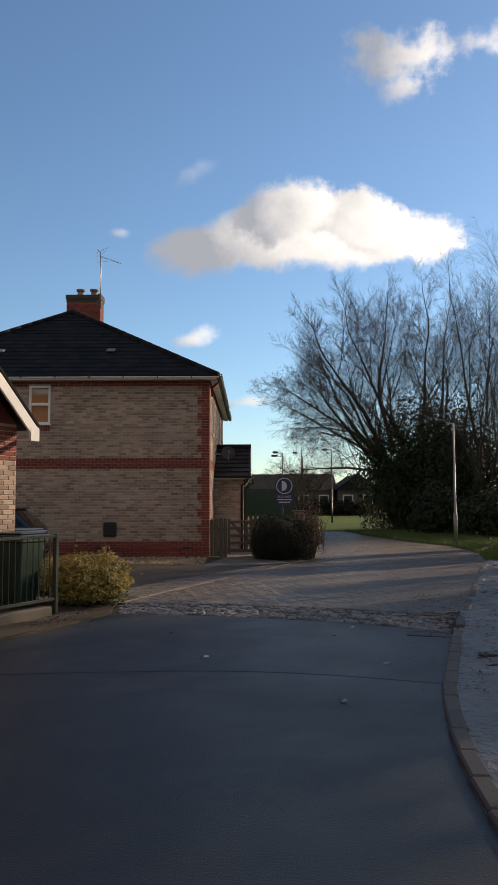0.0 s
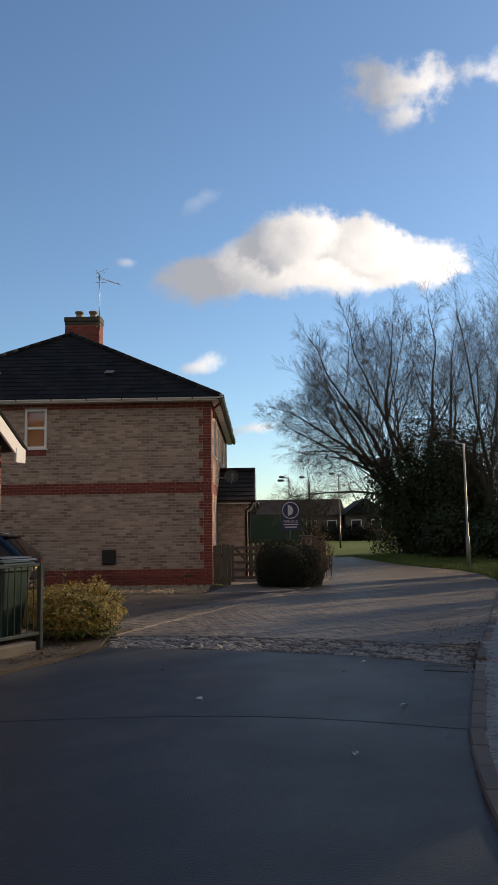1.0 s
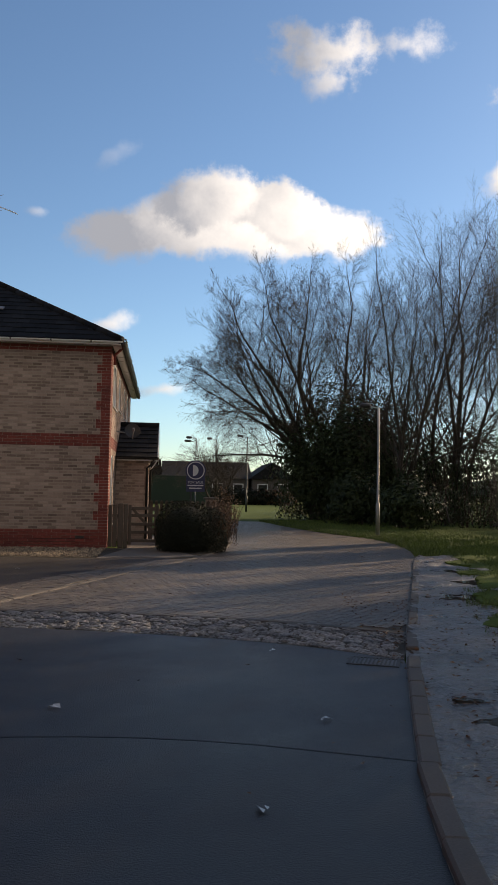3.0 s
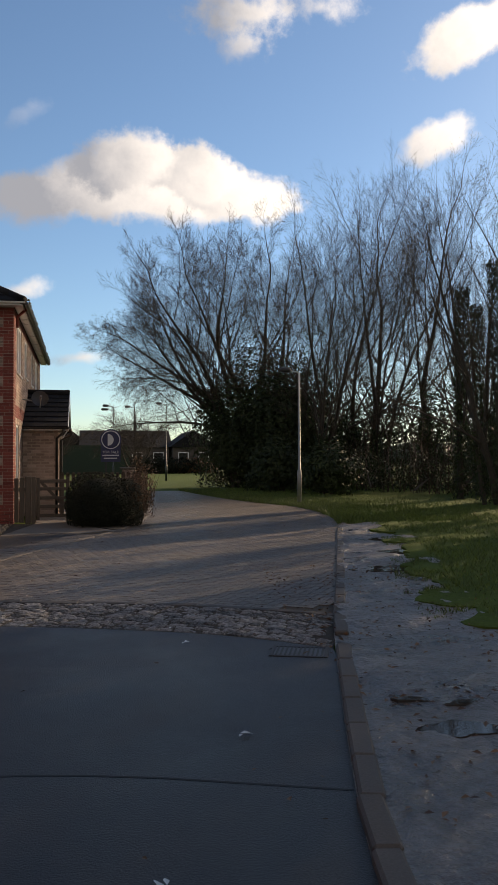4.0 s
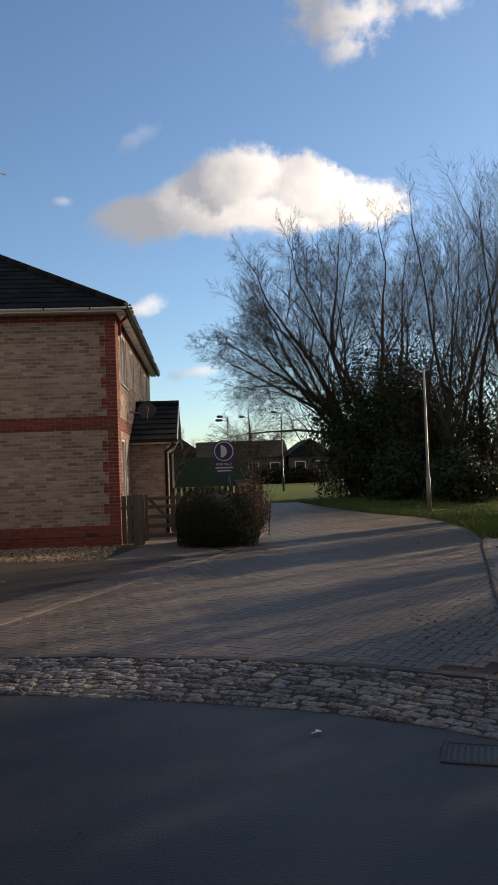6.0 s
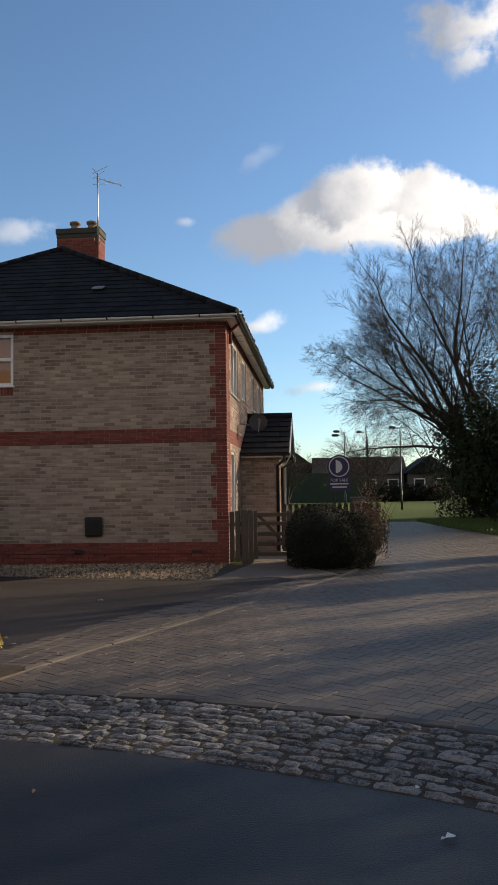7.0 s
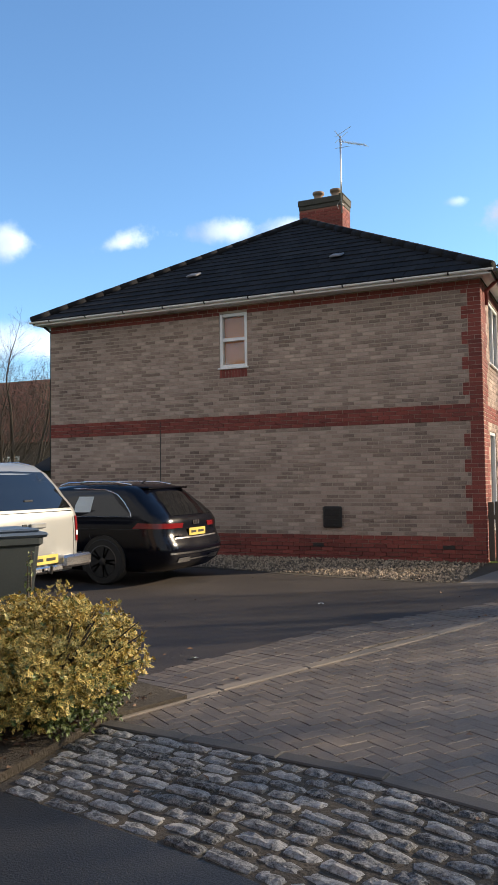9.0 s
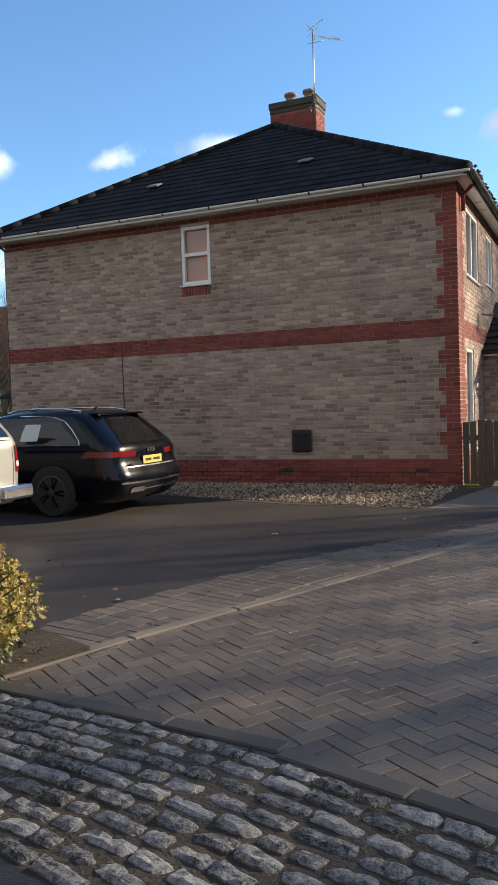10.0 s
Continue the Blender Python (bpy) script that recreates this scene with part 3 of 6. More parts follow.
# bricks of the two walls in view
MODULE_X, MODULE_Z, BX, BZ = 0.225, 0.075, 0.215, 0.065


def course_colour(k, x, length, quoin):
    """Whether the brick at x in course k is red: plinth, band, eaves and the toothed corner."""
    if k < 6 or 33 <= k < 37 or k >= 64:
        return True
    return quoin and (x > length - (0.34 if (k // 3) % 2 else 0.225))


def lay(length, holes, quoin_end, quoin_start=False):
    """Bricks as (x0, x1, course, red), in stretcher bond, cut at the ends and round the openings."""
    out = []
    for k in range(int(HZ / MODULE_Z)):
        cuts = {0.0, length}
        z = (k + 0.5) * MODULE_Z
        for h in holes:
            if h[2] - 0.01 < z < h[3] + 0.01:
                cuts |= {h[0], h[1]}
        plain = not (k < 6 or 33 <= k < 37 or k >= 64)
        q = 0.34 if (k // 3) % 2 else 0.225
        if quoin_end and plain:
            cuts.add(length - q)
        if quoin_start and plain:
            cuts.add(q)
        cuts = sorted(cuts)
        for a, b in zip(cuts, cuts[1:]):
            if any(h[0] - 0.01 < (a + b) / 2 < h[1] + 0.01 and h[2] - 0.01 < z < h[3] + 0.01 for h in holes):
                continue
            red = not plain or (quoin_end and a >= length - q - 0.001) or (quoin_start and b <= q + 0.001)
            x = a
            first = MODULE_X * (0.5 if k % 2 else 1.0)
            while x < b - 0.03:
                e = min(x + first, b)
                if b - e < 0.05:
                    e = b
                g = 0.0025 if red else 0.005
                out.append((x + g, e - g, k, red))
                x, first = e, MODULE_X
    return out


def brick_faces(s, x0, x1, k, proud, m, gap=0.005):
    """One brick's outer face and edges, standing proud of the mortar."""
    z0, z1 = k * MODULE_Z + gap, (k + 1) * MODULE_Z - gap
    n, c = len(s.v), 0.004
    pts = [(x0, 0.002, z0), (x1, 0.002, z0), (x1, 0.002, z1), (x0, 0.002, z1), (x0 + c, -proud, z0 + c), (x1 - c, -proud, z0 + c), (x1 - c, -proud, z1 - c), (x0 + c, -proud, z1 - c)]
    s.v += [tuple(m @ Vector(p)) for p in pts]
    s.f += [tuple(n + i for i in f) for f in ((4, 5, 6, 7), (0, 1, 5, 4), (1, 2, 6, 5), (2, 3, 7, 6), (3, 0, 4, 7))]


def proud_of(k):
    return 0.022 if k < 3 else 0.014 if k < 6 else 0.012 if 33 <= k < 37 else 0.007


rng = random.Random(5)
south_bricks = lay(HX1 - HX0, [S_WIN], True)
piece_bricks, rest = [], {True: Shape(), False: Shape()}
ident = Matrix.Identity(4)
for x0, x1, k, red in south_bricks:
    if x1 > 6.6 and 0 <= k < 24 and len(piece_bricks) < 300:
        piece_bricks.append((x0, x1, k, red))
    else:
        brick_faces(rest[red], x0, x1, k, proud_of(k) + rng.uniform(-0.002, 0.002), ident, 0.0025 if red else 0.0075)
part("buff_brickwork", rest[False], M_BUFF, wall_s, "weathered buff brickwork", kind="stuff")
part("red_brickwork", rest[True], M_RED, wall_s, "red brick plinth, band and corner", kind="stuff")
rest = {True: Shape(), False: Shape()}
for x0, x1, k, red in lay(HY1 - HY0 - 0.31, [tuple(v - (0.31 if i < 2 else 0) for i, v in enumerate(w)) for w in E_WINS + [E_LOW]], False, True):
    brick_faces(rest[red], x0, x1, k, 0.007, ident, 0.0025 if red else 0.005)
for k in range(int(HZ / MODULE_Z)):
    for i in range(1):
        brick_faces(rest[True], -0.315, -0.005, k, 0.007, ident)
part("buff_brickwork", rest[False], M_BUFF, wall_e, kind="stuff")
part("red_brickwork", rest[True], M_RED, wall_e, kind="stuff")
# soldier bricks under the small window, air bricks, vent and cable
sb = Shape()
for i in range(9):
    x = HX0 + S_WIN[0] + 0.003 + i * 0.0675
    sb.box(x, HY0 - 0.012, S_WIN[2] - 0.20, x + 0.060, HY0, S_WIN[2] - 0.036, 0.003)
part("sill_course", sb, M_RED, house, "upright red bricks under the window")
vent = part("vent_cover", Shape().box(-3.40, HY0 - 0.075, 0.585, -3.035, HY0 - 0.02, 0.98, 0.02), M_BLACKP, house, "square black plastic flue cover")
for i in range(7):
    part("louvre", Shape().box(-3.37, HY0 - 0.088, 0.62 + i * 0.048, -3.065, HY0 - 0.072, 0.645 + i * 0.048, 0.004), M_BLACKP, vent)
for x in (-3.62, -1.2):
    part("air_brick", Shape().box(x, HY0 - 0.026, 0.235, x + 0.21, HY0 - 0.016, 0.29, 0.003), M_BLACKP, house, "dark air brick")
part("damp_line", Shape().box(HX0, HY0 - 0.024, 0.221, HX1 + 0.006, HY0 - 0.001, 0.229), M_BLACKP, house)
part("movement_joint", Shape().box(-6.95, HY0 - 0.014, 0.45, -6.935, HY0 - 0.001, 2.75), M_BLACKP, house, "dark vertical movement joint")

# roof
EX0, EX1, EY0, EY1, EZ = HX0 - 0.24, HX1 + 0.25, HY0 - 0.36, HY1 + 0.3, 5.035
HALF = (EX1 - EX0) / 2
RZ, AY, AXP = 8.0, EY0 + HALF, -5.35
RISE = (RZ - EZ) / HALF
roof = part("roof", Shape(), M_TILE, house)
rs = Shape()
rs.quad((EX0, EY0, EZ), (EX1, EY0, EZ), (AXP, AY, RZ)).quad((EX1, EY0, EZ), (EX1, EY1, EZ), (AXP, EY1, RZ), (AXP, AY, RZ)).quad((EX0, EY1, EZ), (EX0, EY0, EZ), (AXP, AY, RZ), (AXP, EY1, RZ)).quad((EX1, EY1, EZ), (EX0, EY1, EZ), (AXP, EY1, RZ))
rs.quad((EX0, EY0, EZ - 0.02), (EX0, EY1, EZ - 0.02), (EX1, EY1, EZ - 0.02), (EX1, EY0, EZ - 0.02))
roof.data = rs.mesh("roof", M_TILE)


def tile_rows(origin, run, up, rows, left_edge, right_edge, width, gauge):
    """Tiles in overlapping courses on a slope: (row, x0, x1) between the two slanting edges."""
    out = []
    for r in range(rows):
        a, b = left_edge(r * gauge), right_edge(r * gauge)
        a2, b2 = left_edge((r + 1) * gauge), right_edge((r + 1) * gauge)
        a, b = (a + a2) / 2, (b + b2) / 2
        x = math.floor(a / width) * width + (width / 2 if r % 2 else 0)
        while x < b:
            p, q = max(a, x), min(b, x + width)
            if q - p > 0.04:
                out.append((r, p, q))
            x += width
    return out


SLOPE = math.hypot(HALF, HALF * RISE)
PITCH = math.degrees(math.atan(RISE))
M_SOUTH = pose(AXP, EY0, EZ, PITCH, 0, 0)
GAUGE, TW = 0.325, 0.33
ROWS_N = int(SLOPE / GAUGE)
south_tiles = tile_rows(None, None, None, ROWS_N, lambda v: -(AXP - EX0) * (1 - v / SLOPE), lambda v: (EX1 - AXP) * (1 - v / SLOPE), TW, GAUGE)


def tile_shape(w):
    """A thick interlocking tile: nose at the lower end, tilted up over the course below."""
    return Shape().box(0.003, -0.02, 0.022, w - 0.003, GAUGE + 0.03, 0.036, 0.004, pose(0, 0, 0, -3.2)).box(0.003, -0.02, 0.0, w - 0.003, 0.012, 0.03, 0.004)


east_tiles = Shape()
M_EAST = pose(EX1, EY0, EZ, 0, 0, 90) @ pose(0, 0, 0, math.degrees(math.atan2(RZ - EZ, EX1 - AXP)), 0, 0)
LEN_E = EY1 - EY0
for r in range(ROWS_N):
    a = HALF * (r + 0.5) / ROWS_N
    x = a
    while x < LEN_E:
        q = min(x + TW, LEN_E)
        t = tile_shape(q - x)
        n = len(east_tiles.v)
        mm = M_EAST @ pose(x, r * GAUGE, 0)
        east_tiles.v += [tuple(mm @ Vector(p)) for p in t.v]
        east_tiles.f += [tuple(n + i for i in f) for f in t.f]
        x = q
part("east_tiles", east_tiles, M_TILE, roof, kind="stuff")
for side in (-1, 1):
    foot, top = Vector((EX1 if side > 0 else EX0, EY0, EZ + 0.02)), Vector((AXP, AY, RZ + 0.03))
    k = 17
    for i in range(k):
        a, b = foot.lerp(top, i / k), foot.lerp(top, (i + 1.12) / k)
        part("hip_tile", Shape().tube([a, b], [0.10, 0.098], 10), M_TILE, roof, smooth=True)
for i in range(15):
    y = AY + i * 0.45
    part("ridge_tile", Shape().tube([(AXP, y, RZ + 0.03), (AXP, y + 0.47, RZ + 0.03)], [0.115, 0.105], 10), M_TILE, roof, smooth=True)
mo = Shape()
mr = random.Random(11)
for i in range(520):
    t = mr.random()
    p = Vector((EX1 + mr.uniform(-0.05, 0.10), EY0 + t * (EY1 - EY0), EZ + mr.uniform(-0.02, 0.05)))
    mo.lathe([(mr.uniform(0.02, 0.05), 0), (mr.uniform(0.02, 0.045), 0.02), (0.008, 0.045)], 6, Matrix.Translation(p))
part("moss", mo, M_MOSS, roof, "clumps of moss along the eaves", kind="stuff")
for x, yy in ((-3.46, 24.5), (-6.78, 24.47)):
    zz = EZ + (yy - EY0) * RISE
    part("roof_vent", Shape().box(-0.13, -0.16, 0.04, 0.13, 0.14, 0.085, 0.02, pose(x, yy, zz, PITCH - 8)), M_LEAD, roof, "pale worn roof vent tile")
part("soffit", Shape().box(EX0 + 0.04, EY0 + 0.04, HZ - 0.02, EX1 - 0.04, HY0 - 0.03, HZ + 0.005).box(HX1 + 0.03, HY0 - 0.03, HZ - 0.02, EX1 - 0.04, EY1 - 0.04, HZ + 0.005)
     .box(EX0 + 0.04, HY0 - 0.03, HZ - 0.02, HX0 - 0.03, EY1 - 0.04, HZ + 0.005), M_WHITE, house, "white soffit board")
part("fascia", Shape().box(EX0 + 0.02, EY0 + 0.02, HZ - 0.03, EX1 - 0.02, EY0 + 0.04, EZ - 0.01), M_WHITE, house, "white fascia board")
part("fascia", Shape().box(EX1 - 0.04, EY0 + 0.041, HZ - 0.03, EX1 - 0.02, EY1, EZ - 0.01), M_WHITE, house, "white fascia board")


def gutter(a, b, z, mat, parent, r=0.056, label=""):
    """A half-round gutter between two plan points."""
    s = Shape()
    a, b = Vector((*a, z)), Vector((*b, z))
    d = (b - a).normalized()
    n = Vector((-d.y, d.x, 0))
    k = 8
    for i in range(k):
        w0, w1 = math.pi * (1 + i / k), math.pi * (1 + (i + 1) / k)
        o = [n * math.cos(w) * r + Vector((0, 0, math.sin(w) * r)) for w in (w0, w1)]
        s.quad(a + o[0], a + o[1], b + o[1], b + o[0])
        s.quad(a + o[1] * 0.9, a + o[0] * 0.9, b + o[0] * 0.9, b + o[1] * 0.9)
    s.quad(*[a + n * math.cos(math.pi * (1 + i / k)) * r + Vector((0, 0, math.sin(math.pi * (1 + i / k)) * r)) for i in range(k + 1)])
    s.quad(*[b + n * math.cos(math.pi * (1 + i / k)) * r + Vector((0, 0, math.sin(math.pi * (1 + i / k)) * r)) for i in range(k, -1, -1)])
    gt = part("gutter", s, mat, parent, label)
    for i in range(1, int((b - a).length / 0.95) + 1):
        p = a + d * (i * 0.95 - 0.4)
        if (p - a).length < (b - a).length:
            br = Shape()
            for j in range(k):
                w0, w1 = math.pi * (1 + j / k), math.pi * (1 + (j + 1) / k)
                o = [n * math.cos(w) * (r + 0.006) + Vector((0, 0, math.sin(w) * (r + 0.006))) for w in (w0, w1)]
                br.quad(p + o[0] - d * 0.015, p + o[1] - d * 0.015, p + o[1] + d * 0.015, p + o[0] + d * 0.015)
            part("bracket", br, M_BLACKP, gt, "black gutter bracket")
    return gt


gutter((EX0 - 0.03, EY0 - 0.03), (EX1 + 0.03, EY0 - 0.03), EZ - 0.012, M_WHITE, house, 0.038, label="white half-round gutter")
gutter((EX1 + 0.05, EY0 + 0.0), (EX1 + 0.05, EY1), EZ - 0.02, M_BLACKP, house, label="black half-round gutter")
part("downpipe", Shape().tube([(EX1 + 0.05, 23.55, 5.12), (EX1 + 0.02, 23.55, 5.0), (HX1 + 0.06, 23.55, 4.8), (HX1 + 0.06, 23.55, 4.55)], 0.034, 10), M_RED, house, smooth=True)
part("downpipe", Shape().tube([(EX0 + 0.05, EY0 + 0.02, 5.12), (HX0 - 0.06, HY0 + 0.1, 4.85), (HX0 - 0.06, HY0 + 0.1, 0.1)], 0.034, 10), M_BLACKP, house, "black downpipe", smooth=True)

# chimney on the ridge
M_DARKCAP = surface("sooty_concrete", (0.03, 0.03, 0.026), (0.085, 0.08, 0.065), 4, 0.9, 40, 0.5)
chimney = part("chimney", Shape().box(-5.70, 28.30, 6.9, -4.53, 28.95, 8.52), M_MORTAR_RED, house, "red brick chimney stack with dark capping")
cb = Shape()
for k in range(int(1.62 / 0.075)):
    z0 = 6.9 + k * 0.075
    for face, ln in ((0, 1.17), (1, 0.65), (2, 1.17), (3, 0.65)):
        x = -0.1075 if k % 2 else 0.0
        while x < ln:
            a, b = max(0.0, x), min(ln, x + 0.215)
            if b - a > 0.03:
                m = (pose(-5.70, 28.30, z0), pose(-4.53, 28.30, z0, 0, 0, 90), pose(-4.53, 28.95, z0, 0, 0, 180), pose(-5.70, 28.95, z0, 0, 0, 270))[face]
                brick_faces(cb, a + 0.003, b - 0.003, 0, 0.007, m)
            x += 0.225
part("chimney_bricks", cb, M_RED, chimney, kind="stuff")
part("capping", Shape().box(-5.715, 28.285, 8.52, -4.515, 28.965, 8.63, 0.012).box(-5.735, 28.265, 8.631, -4.495, 28.985, 8.79, 0.014), M_DARKCAP, chimney, "dark mossy concrete capping")
part("moss", Shape().box(-4.62, 28.262, 8.791, -4.49, 28.99, 8.822, 0.012), M_MOSS, chimney, "moss on the capping")
for x in (-5.28, -4.80):
    pt = part("chimney_pot", Shape().lathe([(0.135, 8.80), (0.14, 8.86), (0.115, 8.88), (0.11, 8.98), (0.15, 8.99), (0.155, 9.05), (0.12, 9.055), (0.10, 9.0)], 18, Matrix.Translation((x, 28.62, 0))), M_POT, chimney, "squat clay chimney pot", smooth=True)
aer = thing("tv_aerial", "slim silver television aerial mast fixed to the chimney", "aerial")
AX, AYY = -4.50, 28.15
part("mast", Shape().tube([(AX, AYY, 8.25), (AX, AYY, 10.25)], 0.022, 10), M_ALU, aer, smooth=True)
part("bracket", Shape().tube([(AX, AYY, 8.5), (AX, 28.32, 8.5)], 0.02, 8).tube([(AX - 0.09, AYY + 0.02, 8.38), (AX - 0.12, AYY, 8.48), (AX - 0.02, AYY - 0.05, 8.56), (AX + 0.1, AYY - 0.03, 8.48), (AX + 0.08, AYY, 8.34), (AX, AYY, 8.28)], 0.008, 6), M_STEEL, aer)
boom = part("boom", Shape().tube([(AX - 0.04, AYY, 10.12), (AX + 0.72, AYY - 0.10, 9.83)], 0.012, 6), M_ALU, aer)
for i in range(8):
    p = Vector((AX + 0.18 + i * 0.075, AYY - 0.03 - i * 0.01, 10.04 - i * 0.029))
    part("element", Shape().tube([p - Vector((0.03, 0.14, 0.0)), p + Vector((0.03, 0.14, 0.0))], 0.005, 5), M_ALU, boom)
part("reflector", Shape().tube([(AX - 0.1, AYY - 0.15, 10.35), (AX + 0.06, AYY, 10.12), (AX - 0.06, AYY + 0.15, 9.92)], 0.008, 5).tube([(AX - 0.14, AYY, 10.25), (AX + 0.3, AYY - 0.05, 10.42)], 0.007, 5).tube([(AX - 0.14, AYY, 9.95), (AX + 0.26, AYY - 0.05, 9.92)], 0.007, 5).tube([(AX - 0.14, AYY, 10.1), (AX + 0.2, AYY, 10.32)], 0.006, 5), M_ALU, aer)
dish_m = pose(0.0, 25.75, 3.05) @ pose(0, 0, 0, 72, 0, 8) @ Matrix.Diagonal((0.82, 0.82, 0.82, 1))
dish = thing("satellite_dish", "dark grey mesh satellite dish on the house wall", "satellite dish")
part("reflector", Shape().lathe([(0.03, 0.0), (0.13, 0.015), (0.23, 0.05), (0.26, 0.07), (0.265, 0.07), (0.23, 0.04), (0.13, 0.005), (0.03, -0.01)], 24, dish_m), M_DISH, dish, smooth=True)
part("arm", Shape().tube([dish_m @ Vector((0, -0.3, 0.06)), dish_m @ Vector((0, -0.12, 0.42))], 0.012, 6), M_STEEL, dish)
part("receiver", Shape().tube([dish_m @ Vector((0, -0.14, 0.38)), dish_m @ Vector((0, -0.08, 0.48))], 0.03, 8), M_LEAD, dish)
part("wall_bracket", Shape().tube([(HX1 - 0.01, 25.8, 3.05), (-0.1, 25.8, 3.0), (0.0, 25.77, 3.05)], 0.02, 8), M_STEEL, dish)

# porch on the east side
PX1, PY0, PY1, PZ, PR = 0.47, 26.0, 30.1, 2.34, 3.38
porch = part("porch", Shape().box(HX1 + 0.01, PY0, 0, PX1, PY0 + 0.22, PZ).box(PX1 - 0.22, PY0 + 0.221, 0, PX1, PY0 + 0.9, PZ).box(PX1 - 0.22, PY1 - 1.4, 0, PX1, PY1 - 0.221, PZ).box(PX1 - 0.22, PY0 + 0.901, 2.08, PX1, PY1 - 1.401, PZ).box(HX1 + 0.01, PY1 - 0.22, 0, PX1, PY1, PZ), M_MORTAR, house, "small brick entrance porch with a tiled gable roof")
pb = Shape()
for k in range(int(PZ / 0.075)):
    for ln, m in ((PX1 - HX1 - 0.012, pose(HX1 + 0.012, PY0, 0)), (0.9, pose(PX1, PY0, 0, 0, 0, 90))):
        x = -0.1125 if k % 2 else 0.0
        while x < ln:
            a, b = max(0.0, x), min(ln, x + 0.215)
            if b - a > 0.03:
                brick_faces(pb, a + 0.004, b, k, 0.007, m)
            x += 0.225
part("porch_bricks", pb, M_BUFF, porch, kind="stuff")
part("door", Shape().box(PX1 - 0.14, PY0 + 0.905, 0.02, PX1 - 0.08, PY1 - 1.405, 2.07, 0.006), M_WHITE, porch, "white panelled front door")
YM = (PY0 + PY1) / 2
OV = 0.72
ps = Shape()
ps.quad((HX1 + 0.01, PY0 - 0.22, PZ - 0.02), (OV, PY0 - 0.22, PZ - 0.02), (OV, YM, PR - 0.02), (HX1 + 0.01, YM, PR - 0.02)).quad((OV, PY1 + 0.22, PZ - 0.02), (HX1 + 0.01, PY1 + 0.22, PZ - 0.02), (HX1 + 0.01, YM, PR - 0.02), (OV, YM, PR - 0.02))
ps.quad((OV - 0.01, PY0 - 0.22, PZ - 0.025), (OV - 0.01, PY1 + 0.22, PZ - 0.025), (OV - 0.01, YM, PR - 0.025))
proof = part("porch_roof", ps, M_TILE, porch)
pl = math.hypot(YM - PY0 + 0.22, PR - PZ)
pp = math.degrees(math.atan2(PR - PZ, YM - PY0 + 0.22))
for sgn, org in ((1, pose(HX1 + 0.01, PY0 - 0.22, PZ - 0.01, pp)), (-1, pose(OV, PY1 + 0.22, PZ - 0.01, 0, 0, 180) @ pose(0, 0, 0, pp))):
    tg, tw = pl / 7, (OV - HX1 - 0.01) / 4
    for r in range(7):
        for i in range(4):
            t = Shape().box(0.003, -0.02, 0.022, tw - 0.003, tg + 0.03, 0.036, 0.004, pose(0, 0, 0, -3.2)).box(0.003, -0.02, 0.0, tw - 0.003, 0.012, 0.03, 0.004)
            part("roof_tile", t, M_TILE, proof, m=org @ pose(i * tw, r * tg, 0))
part("ridge_tile", Shape().tube([(HX1 + 0.01, YM, PR + 0.02), (OV + 0.01, YM, PR + 0.02)], 0.1, 10), M_TILE, proof, smooth=True)
part("bargeboard", Shape().box(0, -0.02, -0.1, pl, 0.012, 0.03, 0.004, pose(OV - 0.005, PY0 - 0.22, PZ - 0.02, 0, 0, 90) @ pose(0, 0, 0, 0, -pp, 0)).box(0, -0.012, -0.1, pl, 0.02, 0.03, 0.004, pose(OV - 0.005, PY1 + 0.22, PZ - 0.02, 0, 0, -90) @ pose(0, 0, 0, 0, -pp, 0)), M_WHITE, porch, "white bargeboard")
part("fascia", Shape().box(HX1 + 0.02, PY0 - 0.2, PZ - 0.1, OV - 0.03, PY0 - 0.18, PZ - 0.025), M_WHITE, porch, "white fascia")
gutter((HX1 + 0.02, PY0 - 0.27), (OV + 0.02, PY0 - 0.27), PZ - 0.015, M_BLACKP, porch, 0.05)
part("downpipe", Shape().tube([(0.62, PY0 - 0.27, PZ - 0.05), (0.60, PY0 - 0.25, PZ - 0.16), (0.43, PY0 - 0.05, PZ - 0.3), (0.43, PY0 - 0.05, 0.05)], 0.036, 10), M_BLACKP, porch, "black swan-neck downpipe", smooth=True)
part("downpipe", Shape().tube([(OV + 0.06, PY0 - 0.05, PZ - 0.06), (OV + 0.08, PY0 + 0.1, PZ - 0.2), (PX1 + 0.05, PY0 + 0.35, PZ - 0.35), (PX1 + 0.05, PY0 + 0.35, 0.05)], 0.036, 10), M_BLACKP, porch, smooth=True)
part("canopy_bracket", Shape().tube([(PX1, PY0 + 0.9, 1.95), (PX1 + 0.22, PY0 + 0.9, 2.28)], 0.02, 6).tube([(PX1, PY0 + 0.9, 2.29), (PX1 + 0.3, PY0 + 0.9, 2.29)], 0.02, 6), M_WHITE, porch)


# ---- gate, fences, hedge, sign ----
gate = thing("garden_gate", "weathered grey timber five-bar garden gate, closed", "gate")
for i, z in enumerate((0.14, 0.35, 0.55, 0.76, 0.94)):
    part("rail", Shape().box(0.06, 23.39, z, 0.80, 23.42, z + 0.075, 0.006), M_TIMBER, gate)
for x in (0.06, 0.73):
    part("stile", Shape().box(x, 23.35, 0.08, x + 0.075, 23.388, 1.06, 0.008), M_TIMBER, gate)
part("brace", Shape().box(0, 0, 0, 0.92, 0.028, 0.07, 0.006, pose(0.13, 23.425, 0.94, 0, 48, 0)), M_TIMBER, gate)
fence1 = thing("timber_fence", "short run of dark weathered upright fence boards", "fence")
